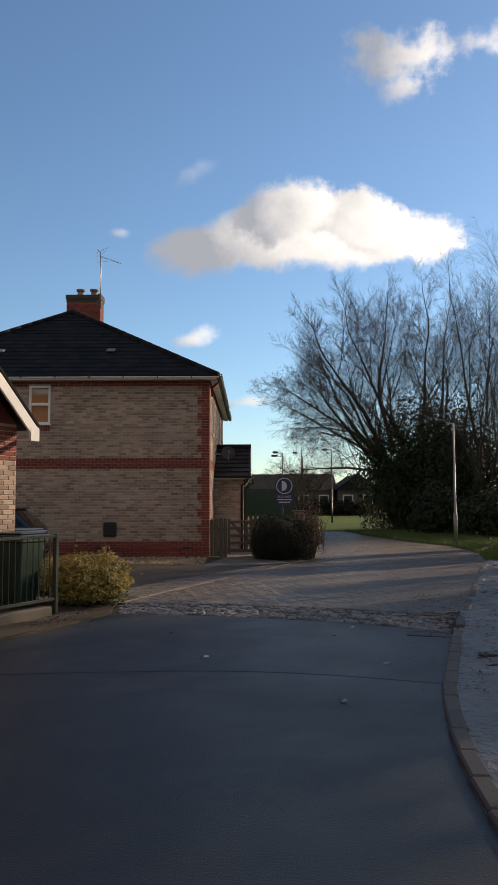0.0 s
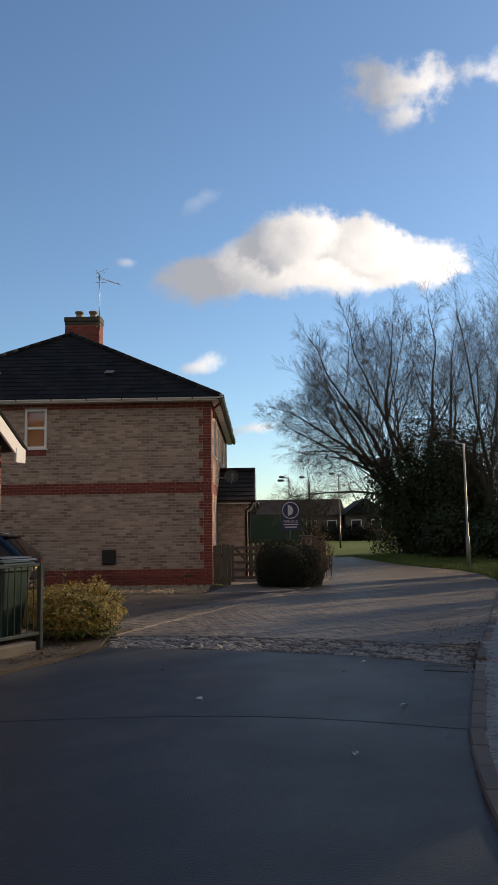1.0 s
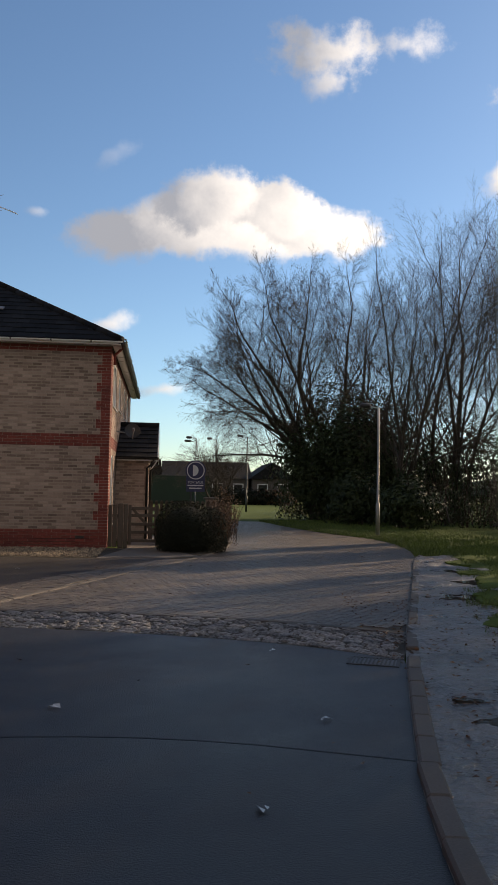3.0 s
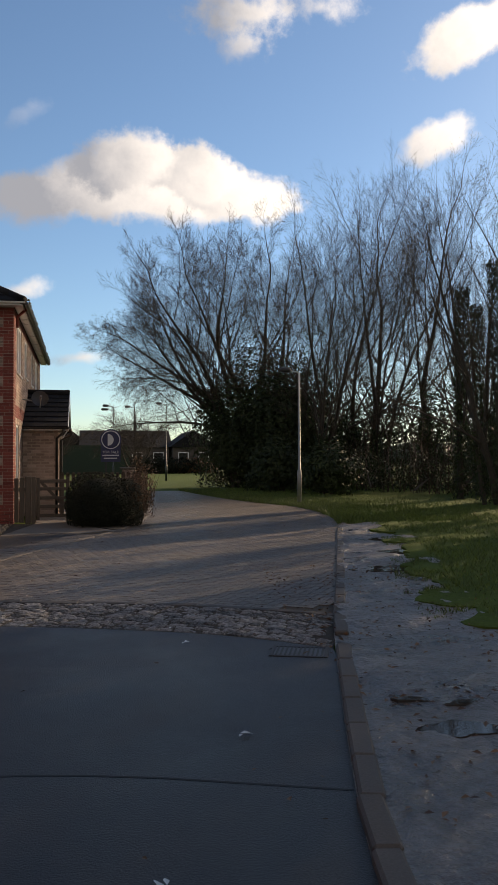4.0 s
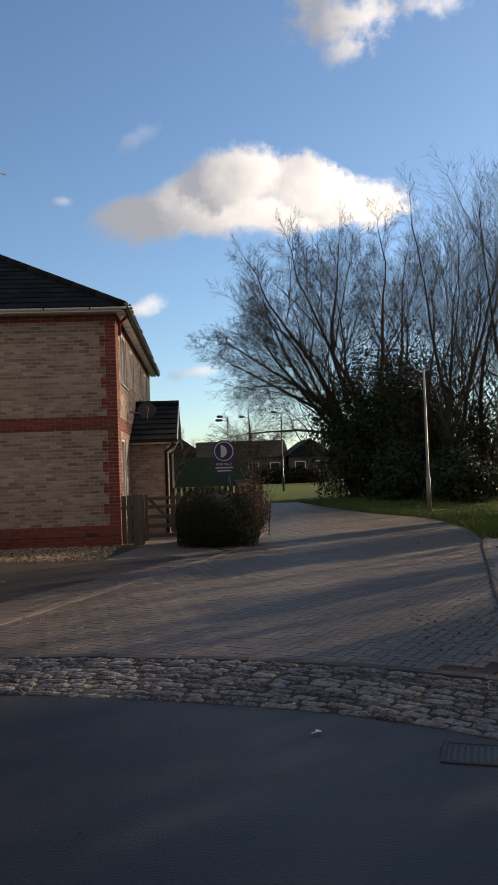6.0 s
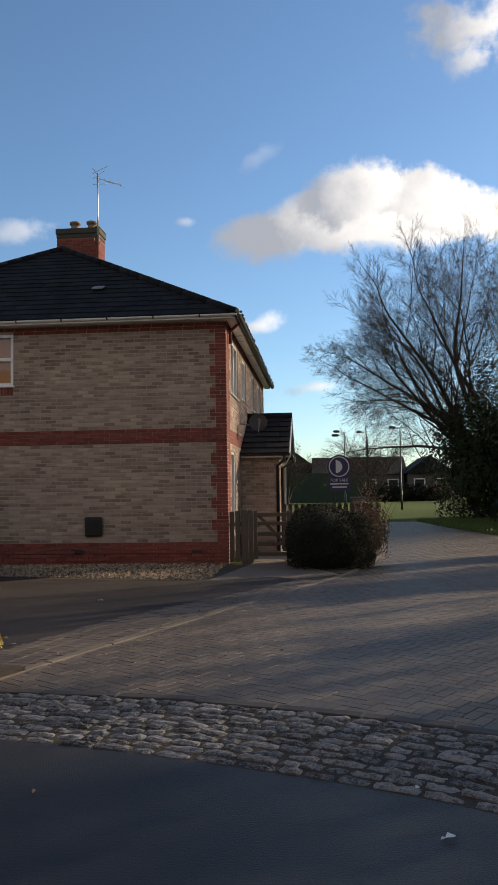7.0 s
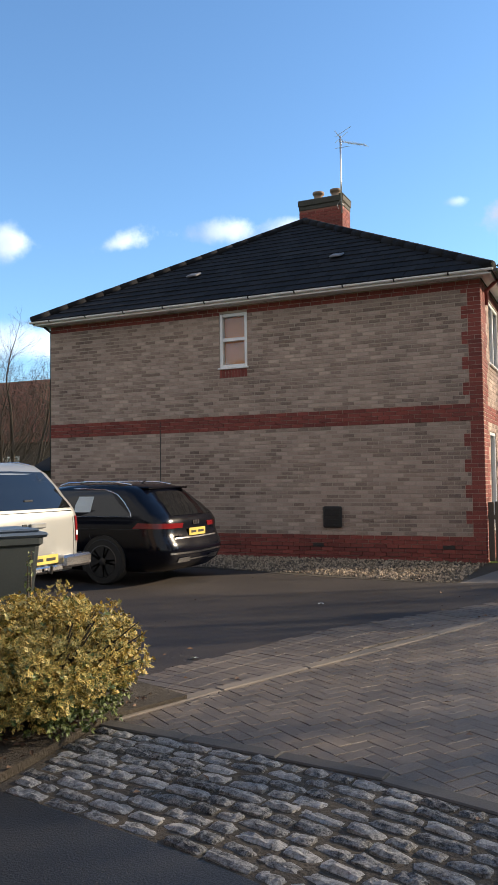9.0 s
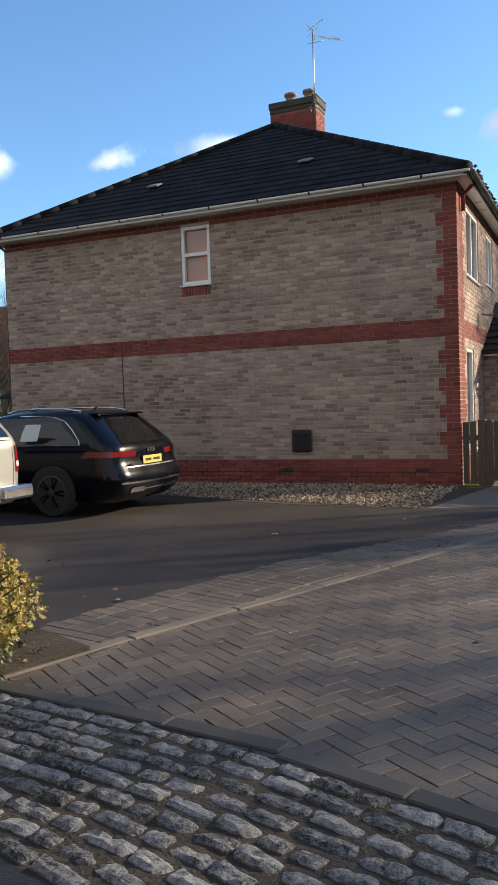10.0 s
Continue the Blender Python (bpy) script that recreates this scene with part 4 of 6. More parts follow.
for x, w, h in ((-0.43, 0.10, 1.05), (-0.315, 0.10, 1.06)):
    part("board", Shape().box(x, 23.30, 0.03, x + w, 23.325, h, 0.008), M_TIMBER, fence1)
part("post", Shape().box(-0.19, 23.30, 0.0, -0.06, 23.43, 1.09, 0.015), M_TIMBER, fence1)
part("post", Shape().box(-0.05, 23.31, 0.0, 0.045, 23.41, 1.08, 0.015), M_TIMBER, fence1)
part("rail", Shape().box(-0.44, 23.326, 0.75, -0.19, 23.36, 0.83, 0.005), M_TIMBER, fence1)
pick = thing("picket_fence", "dark picket fence with rounded tops behind the hedge", "fence")
for i in range(16):
    x = 0.52 + i * 0.145
    p = Shape().slab([(x, 26.0), (x + 0.095, 26.0), (x + 0.095, 26.02), (x, 26.02)], 0.03, 1.1)
    p.lathe([(0.0475, -0.01), (0.0475, 0.01)], 14, pose(x + 0.0475, 26.01, 1.1, 90))
    part("picket", p, M_TIMBER, pick)
for z in (0.3, 0.85):
    part("rail", Shape().box(0.5, 26.021, z, 2.8, 26.06, z + 0.07, 0.005), M_TIMBER, pick)


def leaf_cloud(points, normals, size, rnd, droop=0.3):
    """A small pointed leaf at every point, turned about its normal; each leaf is its own island."""
    s = Shape()
    for p, n in zip(points, normals):
        n = Vector(n).normalized()
        t = n.cross(Vector((rnd.gauss(0, 1), rnd.gauss(0, 1), rnd.gauss(0, 1)))).normalized()
        n = (n + Vector((rnd.gauss(0, droop), rnd.gauss(0, droop), rnd.gauss(0, droop)))).normalized()
        b = n.cross(t).normalized()
        k = size * rnd.uniform(0.6, 1.3)
        p = Vector(p)
        q = n * k * 0.12
        m = len(s.v)
        s.v += [tuple(p - t * k * 0.5), tuple(p + b * k * 0.28 + q), tuple(p + t * k * 0.5), tuple(p - b * k * 0.28 + q)]
        s.f.append((m, m + 1, m + 2, m + 3))
    return s


def blob_points(rnd, count, centre, radii, lump=0.2, shell=0.35, low=-0.9, seed=0.0, square=0.0):
    """Points in the outer shell of a lumpy, flattened ball, with outward normals."""
    pts, nor = [], []
    c = Vector(centre)
    while len(pts) < count:
        d = Vector((rnd.gauss(0, 1), rnd.gauss(0, 1), rnd.gauss(0, 1))).normalized()
        if d.z < low:
            continue
        k = 1 + lump * 2 * noise.noise(d * 2.3 + Vector((seed, seed * 0.7, 0))) + lump * noise.noise(d * 6 + Vector((0, seed, 3)))
        k *= 1 - shell * rnd.random() ** 2.2
        k *= 1 + square * ((d.x ** 4 + d.y ** 4 + d.z ** 4) ** -0.25 - 1)
        p = Vector((d.x * radii[0], d.y * radii[1], d.z * radii[2])) * k
        pts.append(c + p)
        nor.append((d + Vector((0, 0, 0.35))).normalized())
    return pts, nor


rnd = random.Random(21)
hedge = thing("hedge", "dark clipped evergreen hedge with thin russet growth", "hedge")
pts, nor = [], []
for cx, cy, cz, rx, ry, rz, n, sd in ((1.42, 23.0, 0.50, 0.66, 1.15, 0.64, 20000, 2.0), (2.0, 22.95, 0.42, 0.46, 1.05, 0.58, 13000, 8.0), (1.6, 22.9, 0.2, 0.82, 1.2, 0.4, 9000, 5.0)):
    p, nn = blob_points(rnd, n, (cx, cy, cz), (rx, ry, rz), 0.07, 0.3, -0.95, sd, 0.85)
    pts += [q for q in p if q.z > 0.02]
    nor += [m_ for q, m_ in zip(p, nn) if q.z > 0.02]
part("foliage", leaf_cloud(pts, nor, 0.038, rnd, 0.7), M_HEDGE, hedge)
core = Shape().lathe([(0.55, 0.02), (0.62, 0.35), (0.55, 0.75), (0.3, 0.98), (0.05, 1.05)], 20, Matrix.Translation((1.5, 23.0, 0)) @ Matrix.Diagonal((1.05, 1.75, 1, 1)))
part("dense_core", core, M_HEDGE, hedge, smooth=True)
pts, nor = blob_points(rnd, 2600, (2.42, 23.2, 0.75), (0.36, 1.0, 0.66), 0.3, 0.8, -1, 3.0)
part("russet_growth", leaf_cloud(pts, nor, 0.05, rnd, 0.8), M_BROWNLEAF, hedge, "thin russet-brown shrub growth")
tw = Shape()
for i in range(140):
    x, y = rnd.uniform(2.0, 2.65), rnd.uniform(22.3, 24.4)
    a = Vector((x, y, rnd.uniform(0.2, 0.7)))
    tw.tube([a, a + Vector((rnd.gauss(0, 0.1), rnd.gauss(0, 0.1), rnd.uniform(0.4, 0.75)))], [0.006, 0.002], 3, False)
part("dry_growth", tw, M_TWIG, hedge, kind="stuff")

sign = thing("sale_board", "navy blue for sale board with round top on a post", "sign")
SX, SY = 2.02, 31.8
part("post", Shape().box(SX - 0.19, SY + 0.02, 0, SX - 0.12, SY + 0.09, 1.9, 0.006), M_DISH, sign, "grey timber post")
board = [(SX - 0.33, 1.40), (SX + 0.33, 1.40), (SX + 0.33, 1.95)]
board += [(SX + 0.36 * math.cos(w), 2.15 + 0.36 * math.sin(w)) for w in [radians(-33 + i * 246 / 26) for i in range(27)]] + [(SX - 0.33, 1.95)]
b_ = Shape().slab([(x, z) for x, z in board], -0.012, 0.012)
b_.v = [(x, SY - y, z) for x, z, y in b_.v]
part("panel", b_, M_NAVY, sign)
ring = Shape()
for i in range(36):
    w0, w1 = radians(i * 10), radians(i * 10 + 10)
    ring.quad(*[(SX + r * math.cos(w), SY - 0.016, 2.15 + r * math.sin(w)) for r, w in ((0.315, w0), (0.315, w1), (0.285, w1), (0.285, w0))])
part("ring", ring, M_LETTER, sign, "white ring")
em = Shape().quad(*[(SX - 0.1 + 0.2 * math.cos(w), SY - 0.016, 2.15 + 0.2 * math.sin(w)) for w in [radians(90 - i * 10) for i in range(19)]][::-1])
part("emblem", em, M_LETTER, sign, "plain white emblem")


def lettering(text, size, m, mat, parent, label):
    cu = bpy.data.curves.new("lettering", "FONT")
    cu.body, cu.size, cu.extrude, cu.align_x = text, size, 0.002, "CENTER"
    ob = bpy.data.objects.new("lettering", cu)
    scene.collection.objects.link(ob)
    dg = bpy.context.evaluated_depsgraph_get()
    me = bpy.data.meshes.new_from_object(ob.evaluated_get(dg))
    bpy.data.objects.remove(ob)
    me.materials.clear()
    me.materials.append(mat)
    return part("lettering", me, mat, parent, label, m=m)


lettering("FOR SALE", 0.125, pose(SX, SY - 0.016, 1.69, 90), M_LETTER, sign, "white words FOR SALE")
for z, w in ((1.60, 0.28), (1.50, 0.22)):
    part("text_bar", Shape().box(SX - w, SY - 0.017, z, SX + w, SY - 0.0125, z + 0.04), M_LETTER, sign)
pillar = thing("brick_pillar", "low buff brick gate pillar with flat cap", "pillar")
part("shaft", Shape().box(2.45, 32.6, 0, 2.85, 33.0, 1.12, 0.01), M_BUFF, pillar)
part("cap", Shape().box(2.38, 32.53, 1.121, 2.92, 33.07, 1.2, 0.015), M_EDGING, pillar)


# ---- street lamps ----
def street_lamp(x, y, h, arm, label, heads=1, metal=None):
    lamp = thing("street_lamp", label, "street lamp", pose(x, y, 0))
    part("column", Shape().tube([(0, 0, 0), (0, 0, 1.1), (0, 0, 1.12), (0, 0, h)], [0.07, 0.07, 0.042, 0.036], 12), metal or M_STEEL, lamp, smooth=True)
    for k in range(heads):
        z = h - 0.25 * k
        d = arm if k == 0 else arm * 1.15
        part("arm", Shape().tube([(0, 0, z - 0.02), (d * 0.6, 0, z + 0.03)], 0.022, 8), M_STEEL, lamp)
        part("lantern", Shape().tube([(d * 0.5, 0, z + 0.02), (d * 0.6, 0, z + 0.05), (d * 1.1, 0, z + 0.055), (d * 1.2, 0, z + 0.04)], [0.04, 0.085, 0.09, 0.03], 10), M_DISH, lamp, "grey lantern head", smooth=True)
    return lamp


street_lamp(8.24, 30.3, 4.42, -0.55, "slim grey street lamp standing on the grass verge")
street_lamp(3.1, 60, 5.15, -0.6, "distant dark street lamp with two heads", 2, M_RAIL)
street_lamp(4.9, 66, 5.5, -0.6, "distant dark street lamp among bare branches", 1, M_RAIL)
street_lamp(6.75, 60, 5.35, -0.6, "distant dark street lamp before the bungalow", 1, M_RAIL)


# ---- trees ----
def grow(rnd, start, way, length, radius, depth, limbs, twigs, spread, up, bend, tips, dense=0):
    """One limb and, from it, smaller ones; it goes on thinner at its end. Thick wood goes to limbs, thin to twigs."""
    k = 7 if depth > 2 else 5 if depth > 1 else 3 if depth else 2
    pts, rad = [Vector(start)], [radius]
    d = Vector(way).normalized()
    for i in range(k):
        d = (d + Vector((rnd.gauss(0, bend), rnd.gauss(0, bend), rnd.gauss(0, bend) + up))).normalized()
        pts.append(pts[-1] + d * length / k)
        rad.append(radius * (1 - 0.70 * (i + 1) / k))
    (limbs if radius > 0.028 else twigs).tube(pts, rad, 7 if radius > 0.08 else 5 if radius > 0.028 else 3, False)
    if depth == 0:
        tips.append(pts[-1])
        return
    grow(rnd, pts[-1], d, length * 0.40, rad[-1], depth - 1, limbs, twigs, spread, up, bend, tips, dense)
    n = ({4: 7, 3: 6, 2: 6, 1: 5}, {4: 7, 3: 7, 2: 7, 1: 6}, {3: 5, 2: 4, 1: 4})[dense].get(depth, 4)
    for i in range(n):
        t = 0.14 + 0.84 * (i + rnd.random()) / n
        j = min(int(t * k), k - 1)
        p = pts[j].lerp(pts[j + 1], t * k - j)
        axis = (pts[j + 1] - pts[j]).normalized()
        side = axis.cross(Vector((rnd.gauss(0, 1), rnd.gauss(0, 1), rnd.gauss(0, 1)))).normalized()
        w = (axis * math.cos(radians(spread)) + side * math.sin(radians(spread))).normalized()
        ln = length * rnd.uniform(0.45, 0.75) * (1.12 - 0.5 * t)
        rr = max(0.0052 if dense == 1 else 0.0042, min(rad[j] * rnd.uniform(0.32, 0.52), radius * 0.45))
        grow(rnd, p, w, ln, rr, depth - 1, limbs, twigs, spread * rnd.uniform(0.95, 1.2), up, bend, tips, dense)


def bare_tree(name, label, seed, height, stems, spread=38, up=0.05, bend=0.12, depth=4, ivy=0.0, ivy_r=0.7, ivy_n=3200, m=None, limb_list=(), dense=0):
    rnd = random.Random(seed)
    tree = thing(name, label, "tree", m)
    limbs, twigs, tips = Shape(), Shape(), []
    for sx, sy, wx, wy, ln, r in stems:
        grow(rnd, (sx, sy, -0.1), (wx, wy, 1), ln * height, r, depth, limbs, twigs, spread, up, bend, tips, dense)
    for st, way, ln, r, u in limb_list:
        grow(rnd, st, way, ln, r, 4, limbs, twigs, spread, u, bend, tips, dense)
    part("trunk", limbs, M_BARK, tree, "dark bare trunk and limbs", smooth=True)
    part("crown", twigs, M_TWIG, tree, "fine bare winter twigs")
    if ivy:
        pts, nor = [], []
        for sx, sy, wx, wy, ln, r in stems:
            for i in range(int(ivy_n / len(stems))):
                z = rnd.random() ** 0.8 * ivy
                k = r + ivy_r * (0.5 + 0.5 * noise.noise(Vector((sx + z * 0.8, seed, z)))) * rnd.random() ** 0.5
                w = rnd.random() * 2 * math.pi
                lean = z / max(0.1, math.sqrt(1 + wx * wx + wy * wy))
                pts.append((sx + wx * lean + k * math.cos(w), sy + wy * lean + k * math.sin(w), z))
                nor.append((math.cos(w), math.sin(w), 0.4))
        part("ivy", leaf_cloud(pts, nor, 0.13, rnd, 0.6), M_IVY, tree, "dark ivy wrapped round the trunk")
    return tree


WOODS = "bare trees at the roadside"
big = bare_tree("tree", "large bare tree with arching limbs over ivy-clad trunks", 3, 15.2,
                [(-0.4, 0.3, -0.36, 0.0, 0.40, 0.17), (0.9, 0.8, 0.02, 0.0, 0.47, 0.20), (2.0, 0.2, 0.18, 0.05, 0.46, 0.19)],
                38, 0.022, 0.085, 4, 5.4, 1.2, 8000, pose(9.6, 47.0, 0),
                [((-0.7, 0, 2.8), (-0.85, 0.0, 0.95), 6.0, 0.15, -0.025), ((-0.9, 0, 3.4), (-0.75, 0.1, 1.0), 6.6, 0.15, 0.0),
                 ((-0.9, 0.2, 4.0), (-0.60, -0.1, 1.0), 7.0, 0.15, 0.02), ((-0.6, -0.3, 4.4), (-0.42, 0.1, 1.0), 7.2, 0.15, 0.03), ((0.2, 0.2, 4.2), (-0.22, 0.1, 1.0), 7.2, 0.14, 0.03),
                 ((1.0, 0.6, 4.2), (0.05, -0.1, 1.0), 7.2, 0.14, 0.03), ((1.9, 0.3, 4.0), (0.25, 0.1, 1.0), 7.0, 0.14, 0.03), ((-0.5, -0.2, 3.2), (-0.78, -0.4, 0.9), 6.0, 0.12, -0.01),
                 ((-1.6, 0, 4.2), (-1.0, 0.1, 0.45), 5.2, 0.10, -0.01), ((-2.2, 0.2, 5.0), (-1.0, -0.15, 0.62), 5.0, 0.10, -0.03), ((-1.4, -0.3, 3.2), (-1.0, 0.0, 0.22), 4.6, 0.09, 0.0)], 1)
tagged(big, group=WOODS)
tall = bare_tree("tree", "tall bare multi-stemmed tree with ivy at its foot", 8, 18.4,
                 [(0, 0, 0.02, 0.0, 0.52, 0.17), (0.45, 0.3, 0.20, 0.05, 0.46, 0.11), (-0.4, 0.2, -0.16, 0.0, 0.48, 0.12)], 36, 0.06, 0.09, 4, 3.6, 0.7, 2400, pose(16.6, 45.4, 0))
slim = bare_tree("tree", "slim bare tree with upright branches", 15, 19.4,
                 [(0, 0, 0.04, 0.02, 0.52, 0.15), (0.3, -0.3, -0.12, 0.0, 0.46, 0.10)], 36, 0.065, 0.09, 4, 3.0, 0.6, 1800, pose(11.4, 38.5, 0))
bushy = bare_tree("tree", "bare spreading tree with dense twigs", 29, 14.4,
                  [(0, 0, -0.05, 0.0, 0.60, 0.17), (0.5, 0.2, 0.25, 0.0, 0.55, 0.13), (-0.3, 0.3, -0.3, 0.1, 0.5, 0.11)], 36, 0.06, 0.11, 4, 2.6, 0.7, 2000, pose(25.0, 50.0, 0))
for o in (tall, slim, bushy):
    tagged(o, group=WOODS)
SPOTS = [(1, 20.2, 46.6, 150, 1.3), (0, 14.2, 27.9, 115, 0.74), (0, 12.6, 42.5, 300, 0.94), (1, 14.0, 46.5, 100, 0.9), (1, 15.8, 43.4, 15, 1.0)]
for i, x, y, a, k in SPOTS:
    copy_thing((tall, slim, bushy)[i], pose(x, y, 0, 0, 0, a)).scale = (k, k, k)

# dense ivy-clad trees out of view, added to keep sun off the near road
shade_tree = bare_tree("tree", "bare tree clad to the top in dark ivy", 52, 13.5, [(0, 0, 0.03, 0.0, 0.66, 0.2), (0.8, 0.5, 0.12, 0.1, 0.6, 0.16), (-0.7, 0.4, -0.1, 0.05, 0.6, 0.15)], 34, 0.06, 0.1, 2, 11.5, 2.1, 12000, pose(20.5, 21.5, 0))
shade_tree.scale = (1, 1, 1.35)
tagged(shade_tree, group=WOODS)
for x, y, a in ((23.0, 24.5, 50), (22.8, 17.5, 210), (27.5, 22.5, 300), (30.5, 28.0, 20), (25.5, 12.0, 170), (20.8, 14.6, 260), (18.6, 22.4, 130), (22.6, 28.6, 75)):
    copy_thing(shade_tree, pose(x, y, 0, 0, 0, a)).scale = (1, 1, 1.35)
# slender trees, mostly out of view, added to throw shadow streaks over the paving
streak_caster = bare_tree("tree", "slender bare tree with ivy up its long stem", 61, 13.6, [(0, 0, 0.03, 0.01, 0.70, 0.17)], 30, 0.05, 0.05, 3, 9.5, 0.34, 4200, pose(19.6, 25.9, 0), dense=2)
tagged(streak_caster, group=WOODS)
for x, y, a, k in ((18.2, 27.9, 200, 0.9), (15.6, 30.2, 60, 0.9), (14.9, 31.9, 250, 0.82),
                   (16.6, 33.4, 100, 0.8), (19.3, 32.6, 330, 1.0), (20.3, 24.7, 45, 1.0),
                   (21.9, 33.6, 130, 1.0), (18.4, 25.2, 240, 0.9)):
    copy_thing(streak_caster, pose(x, y, 0, 0, 0, a)).scale = (k, k, k)

slim.scale = (0.86, 0.86, 0.86)
tall.scale = (1.28, 1.28, 1.28)
# evergreen mass and brambles under the trees
rnd = random.Random(77)
for x, y, rx, ry, rz, n in ((8.9, 45.6, 2.0, 1.5, 3.8, 6000), (11.0, 43.6, 2.0, 1.6, 4.8, 6500), (10.6, 47.8, 2.6, 1.6, 6.2, 7000), (12.6, 45.0, 2.0, 1.6, 5.4, 6500), (16.5, 49, 3.4, 2.0, 4.6, 4500), (20.5, 47, 3.6, 2.0, 5.0, 4500), (24.5, 45.5, 3.6, 2.0, 4.6, 4500), (28.5, 43, 3.6, 2.0, 5.0, 4500), (21, 38, 3.0, 2.0, 3.4, 4500), (23.5, 33.5, 3.0, 2.0, 3.4, 4500), (9.8, 40.2, 1.3, 1.3, 1.9, 3000), (11.3, 36.6, 1.2, 1.2, 1.6, 2400)):
    bsh = thing("holly_bush", "dense dark evergreen shrub under the trees", "shrub", group="evergreen shrubs")
    p, nn = blob_points(rnd, int(n * 1.9), (x, y, rz * 0.62), (rx, ry, rz * 0.66), 0.42, 0.75, -0.95, x)
    part("foliage", leaf_cloud(p, nn, 0.17, rnd, 0.7), M_IVY, bsh)
    st_ = Shape()
    for i in range(7):
        st_.tube([(x + rnd.gauss(0, 0.2), y + rnd.gauss(0, 0.2), 0), (x + rnd.gauss(0, rx * 0.35), y + rnd.gauss(0, ry * 0.35), rz * 0.9)], [0.06, 0.02], 5, False)
    part("stem", st_, M_BARK, bsh)
under, stems_ = Shape(), Shape()
pts, nor = [], []
for i in range(38000):
    t = rnd.random()
    x = 9.0 + 20 * rnd.random()
    y = 44.5 - (x - 9.0) * 1.55 + rnd.random() * 22
    if x < 9.4 + 1.2 * noise.noise(Vector((y * 0.4, 0, 0))) or y > 52 or y < 19.5:
        continue
    h = 1.5 + 1.2 * noise.noise(Vector((x * 0.35, y * 0.35, 2)))
    z = rnd.random() * max(0.15, h)
    pts.append((x, y, z))
    nor.append((rnd.gauss(0, 1), rnd.gauss(0, 1), 1))
solid("undergrowth", leaf_cloud(pts, nor, 0.12, rnd, 0.8), M_IVY, "dark bramble and ivy undergrowth below the trees", "undergrowth", "stuff")
for i in range(900):
    x = 9.6 + 18 * rnd.random()
    y = 44.5 - (x - 9.6) * 1.5 + rnd.random() * 18
    if y < 20.5:
        continue
    a = Vector((x, y, -0.02))
    w = Vector((rnd.gauss(0, 0.25), rnd.gauss(0, 0.25), 1))
    L = rnd.uniform(1.2, 4.6)
    stems_.tube([a, a + w * L * 0.5, a + w * L + Vector((rnd.gauss(0, 0.3), rnd.gauss(0, 0.3), 0))], [0.022, 0.014, 0.004], 4, False)
solid("saplings", stems_, M_TWIG, "thicket of thin bare saplings in the wood", "saplings", "stuff")
fb = Shape()
for y in range(0, 8):
    a, w = rnd.uniform(0, 1), rnd.uniform(-1, 1)
    p = Vector((11.5 + y * 1.1, 37 - y * 1.8, 0.15 + 0.3 * a))
    fb.tube([p, p + Vector((1.6 * w, 0.6, 0.8 * a + 0.2))], [0.05, 0.025], 5, False)
solid("fallen_branches", fb, M_BARK, "fallen dead branches under the trees", "branches", "stuff")

# ---- distance ----
far_tree = bare_tree("tree", "small bare tree standing on the green", 41, 7.4, [(0, 0, 0.02, 0, 0.55, 0.16), (0.1, 0, 0.35, 0, 0.5, 0.09), (0, 0.1, -0.35, 0, 0.5, 0.09)], 40, 0.04, 0.10, 4, m=pose(4.6, 62, 0))
copy_thing(far_tree, pose(-1.5, 80, 0, 0, 0, 70))
copy_thing(far_tree, pose(22, 90, 0, 0, 0, 170)).scale = (1.3, 1.3, 1.4)
lt = copy_thing(bushy, pose(-22.5, 36.5, 0, 0, 0, 130))
lt.scale = (0.75, 0.75, 0.66)
for x, y, a, k in ((-19.8, 34.0, 200, 0.55), (-24.5, 35.0, 300, 0.62), (-17.5, 37.0, 60, 0.55)):
    o = copy_thing(bushy, pose(x, y, 0, 0, 0, a))
    o.scale = (k * 1.1, k * 1.1, k)
    tagged(o, "bare twiggy garden tree behind the house", group="garden trees")
lt2 = copy_thing(far_tree, pose(-25.5, 38.0, 0, 0, 0, 10))
tagged(lt, "bare twiggy garden tree behind the house", group="garden trees")
tagged(lt2, "bare twiggy garden tree behind the house", group="garden trees")


def bungalow(x0, y0, x1, y1, eave, ridge, wall_mat, roof_mat, label, name="bungalow", gable_x=True, wins=4):
    b = thing(name, label, "house")
    part("wall", Shape().box(x0, y0, 0, x1, y1, eave), wall_mat, b)
    ym, xm = (y0 + y1) / 2, (x0 + x1) / 2
    r = Shape()
    o = 0.4
    if gable_x:
        r.v += [(x0 - o, y0 - o, eave - 0.1), (x1 + o, y0 - o, eave - 0.1), (x1 + o, ym, ridge), (x0 - o, ym, ridge), (x0 - o, y1 + o, eave - 0.1), (x1 + o, y1 + o, eave - 0.1)]
        r.f += [(0, 1, 2, 3), (3, 2, 5, 4), (1, 5, 2), (4, 0, 3), (0, 4, 5, 1)]
    else:
        r.v += [(x0 - o, y0 - o, eave - 0.1), (x0 - o, y1 + o, eave - 0.1), (xm, y1 + o, ridge), (xm, y0 - o, ridge), (x1 + o, y0 - o, eave - 0.1), (x1 + o, y1 + o, eave - 0.1)]
        r.f += [(1, 0, 3, 2), (4, 5, 2, 3), (0, 4, 3), (5, 1, 2), (0, 1, 5, 4)]
    part("roof", r, roof_mat, b)
    for i in range(wins):
        x = x0 + (x1 - x0) * (i + 0.5) / wins
        w = part("window", Shape().box(x - 0.6, y0 - 0.04, eave * 0.38, x + 0.6, y0 - 0.005, eave * 0.78), M_WHITE, b)
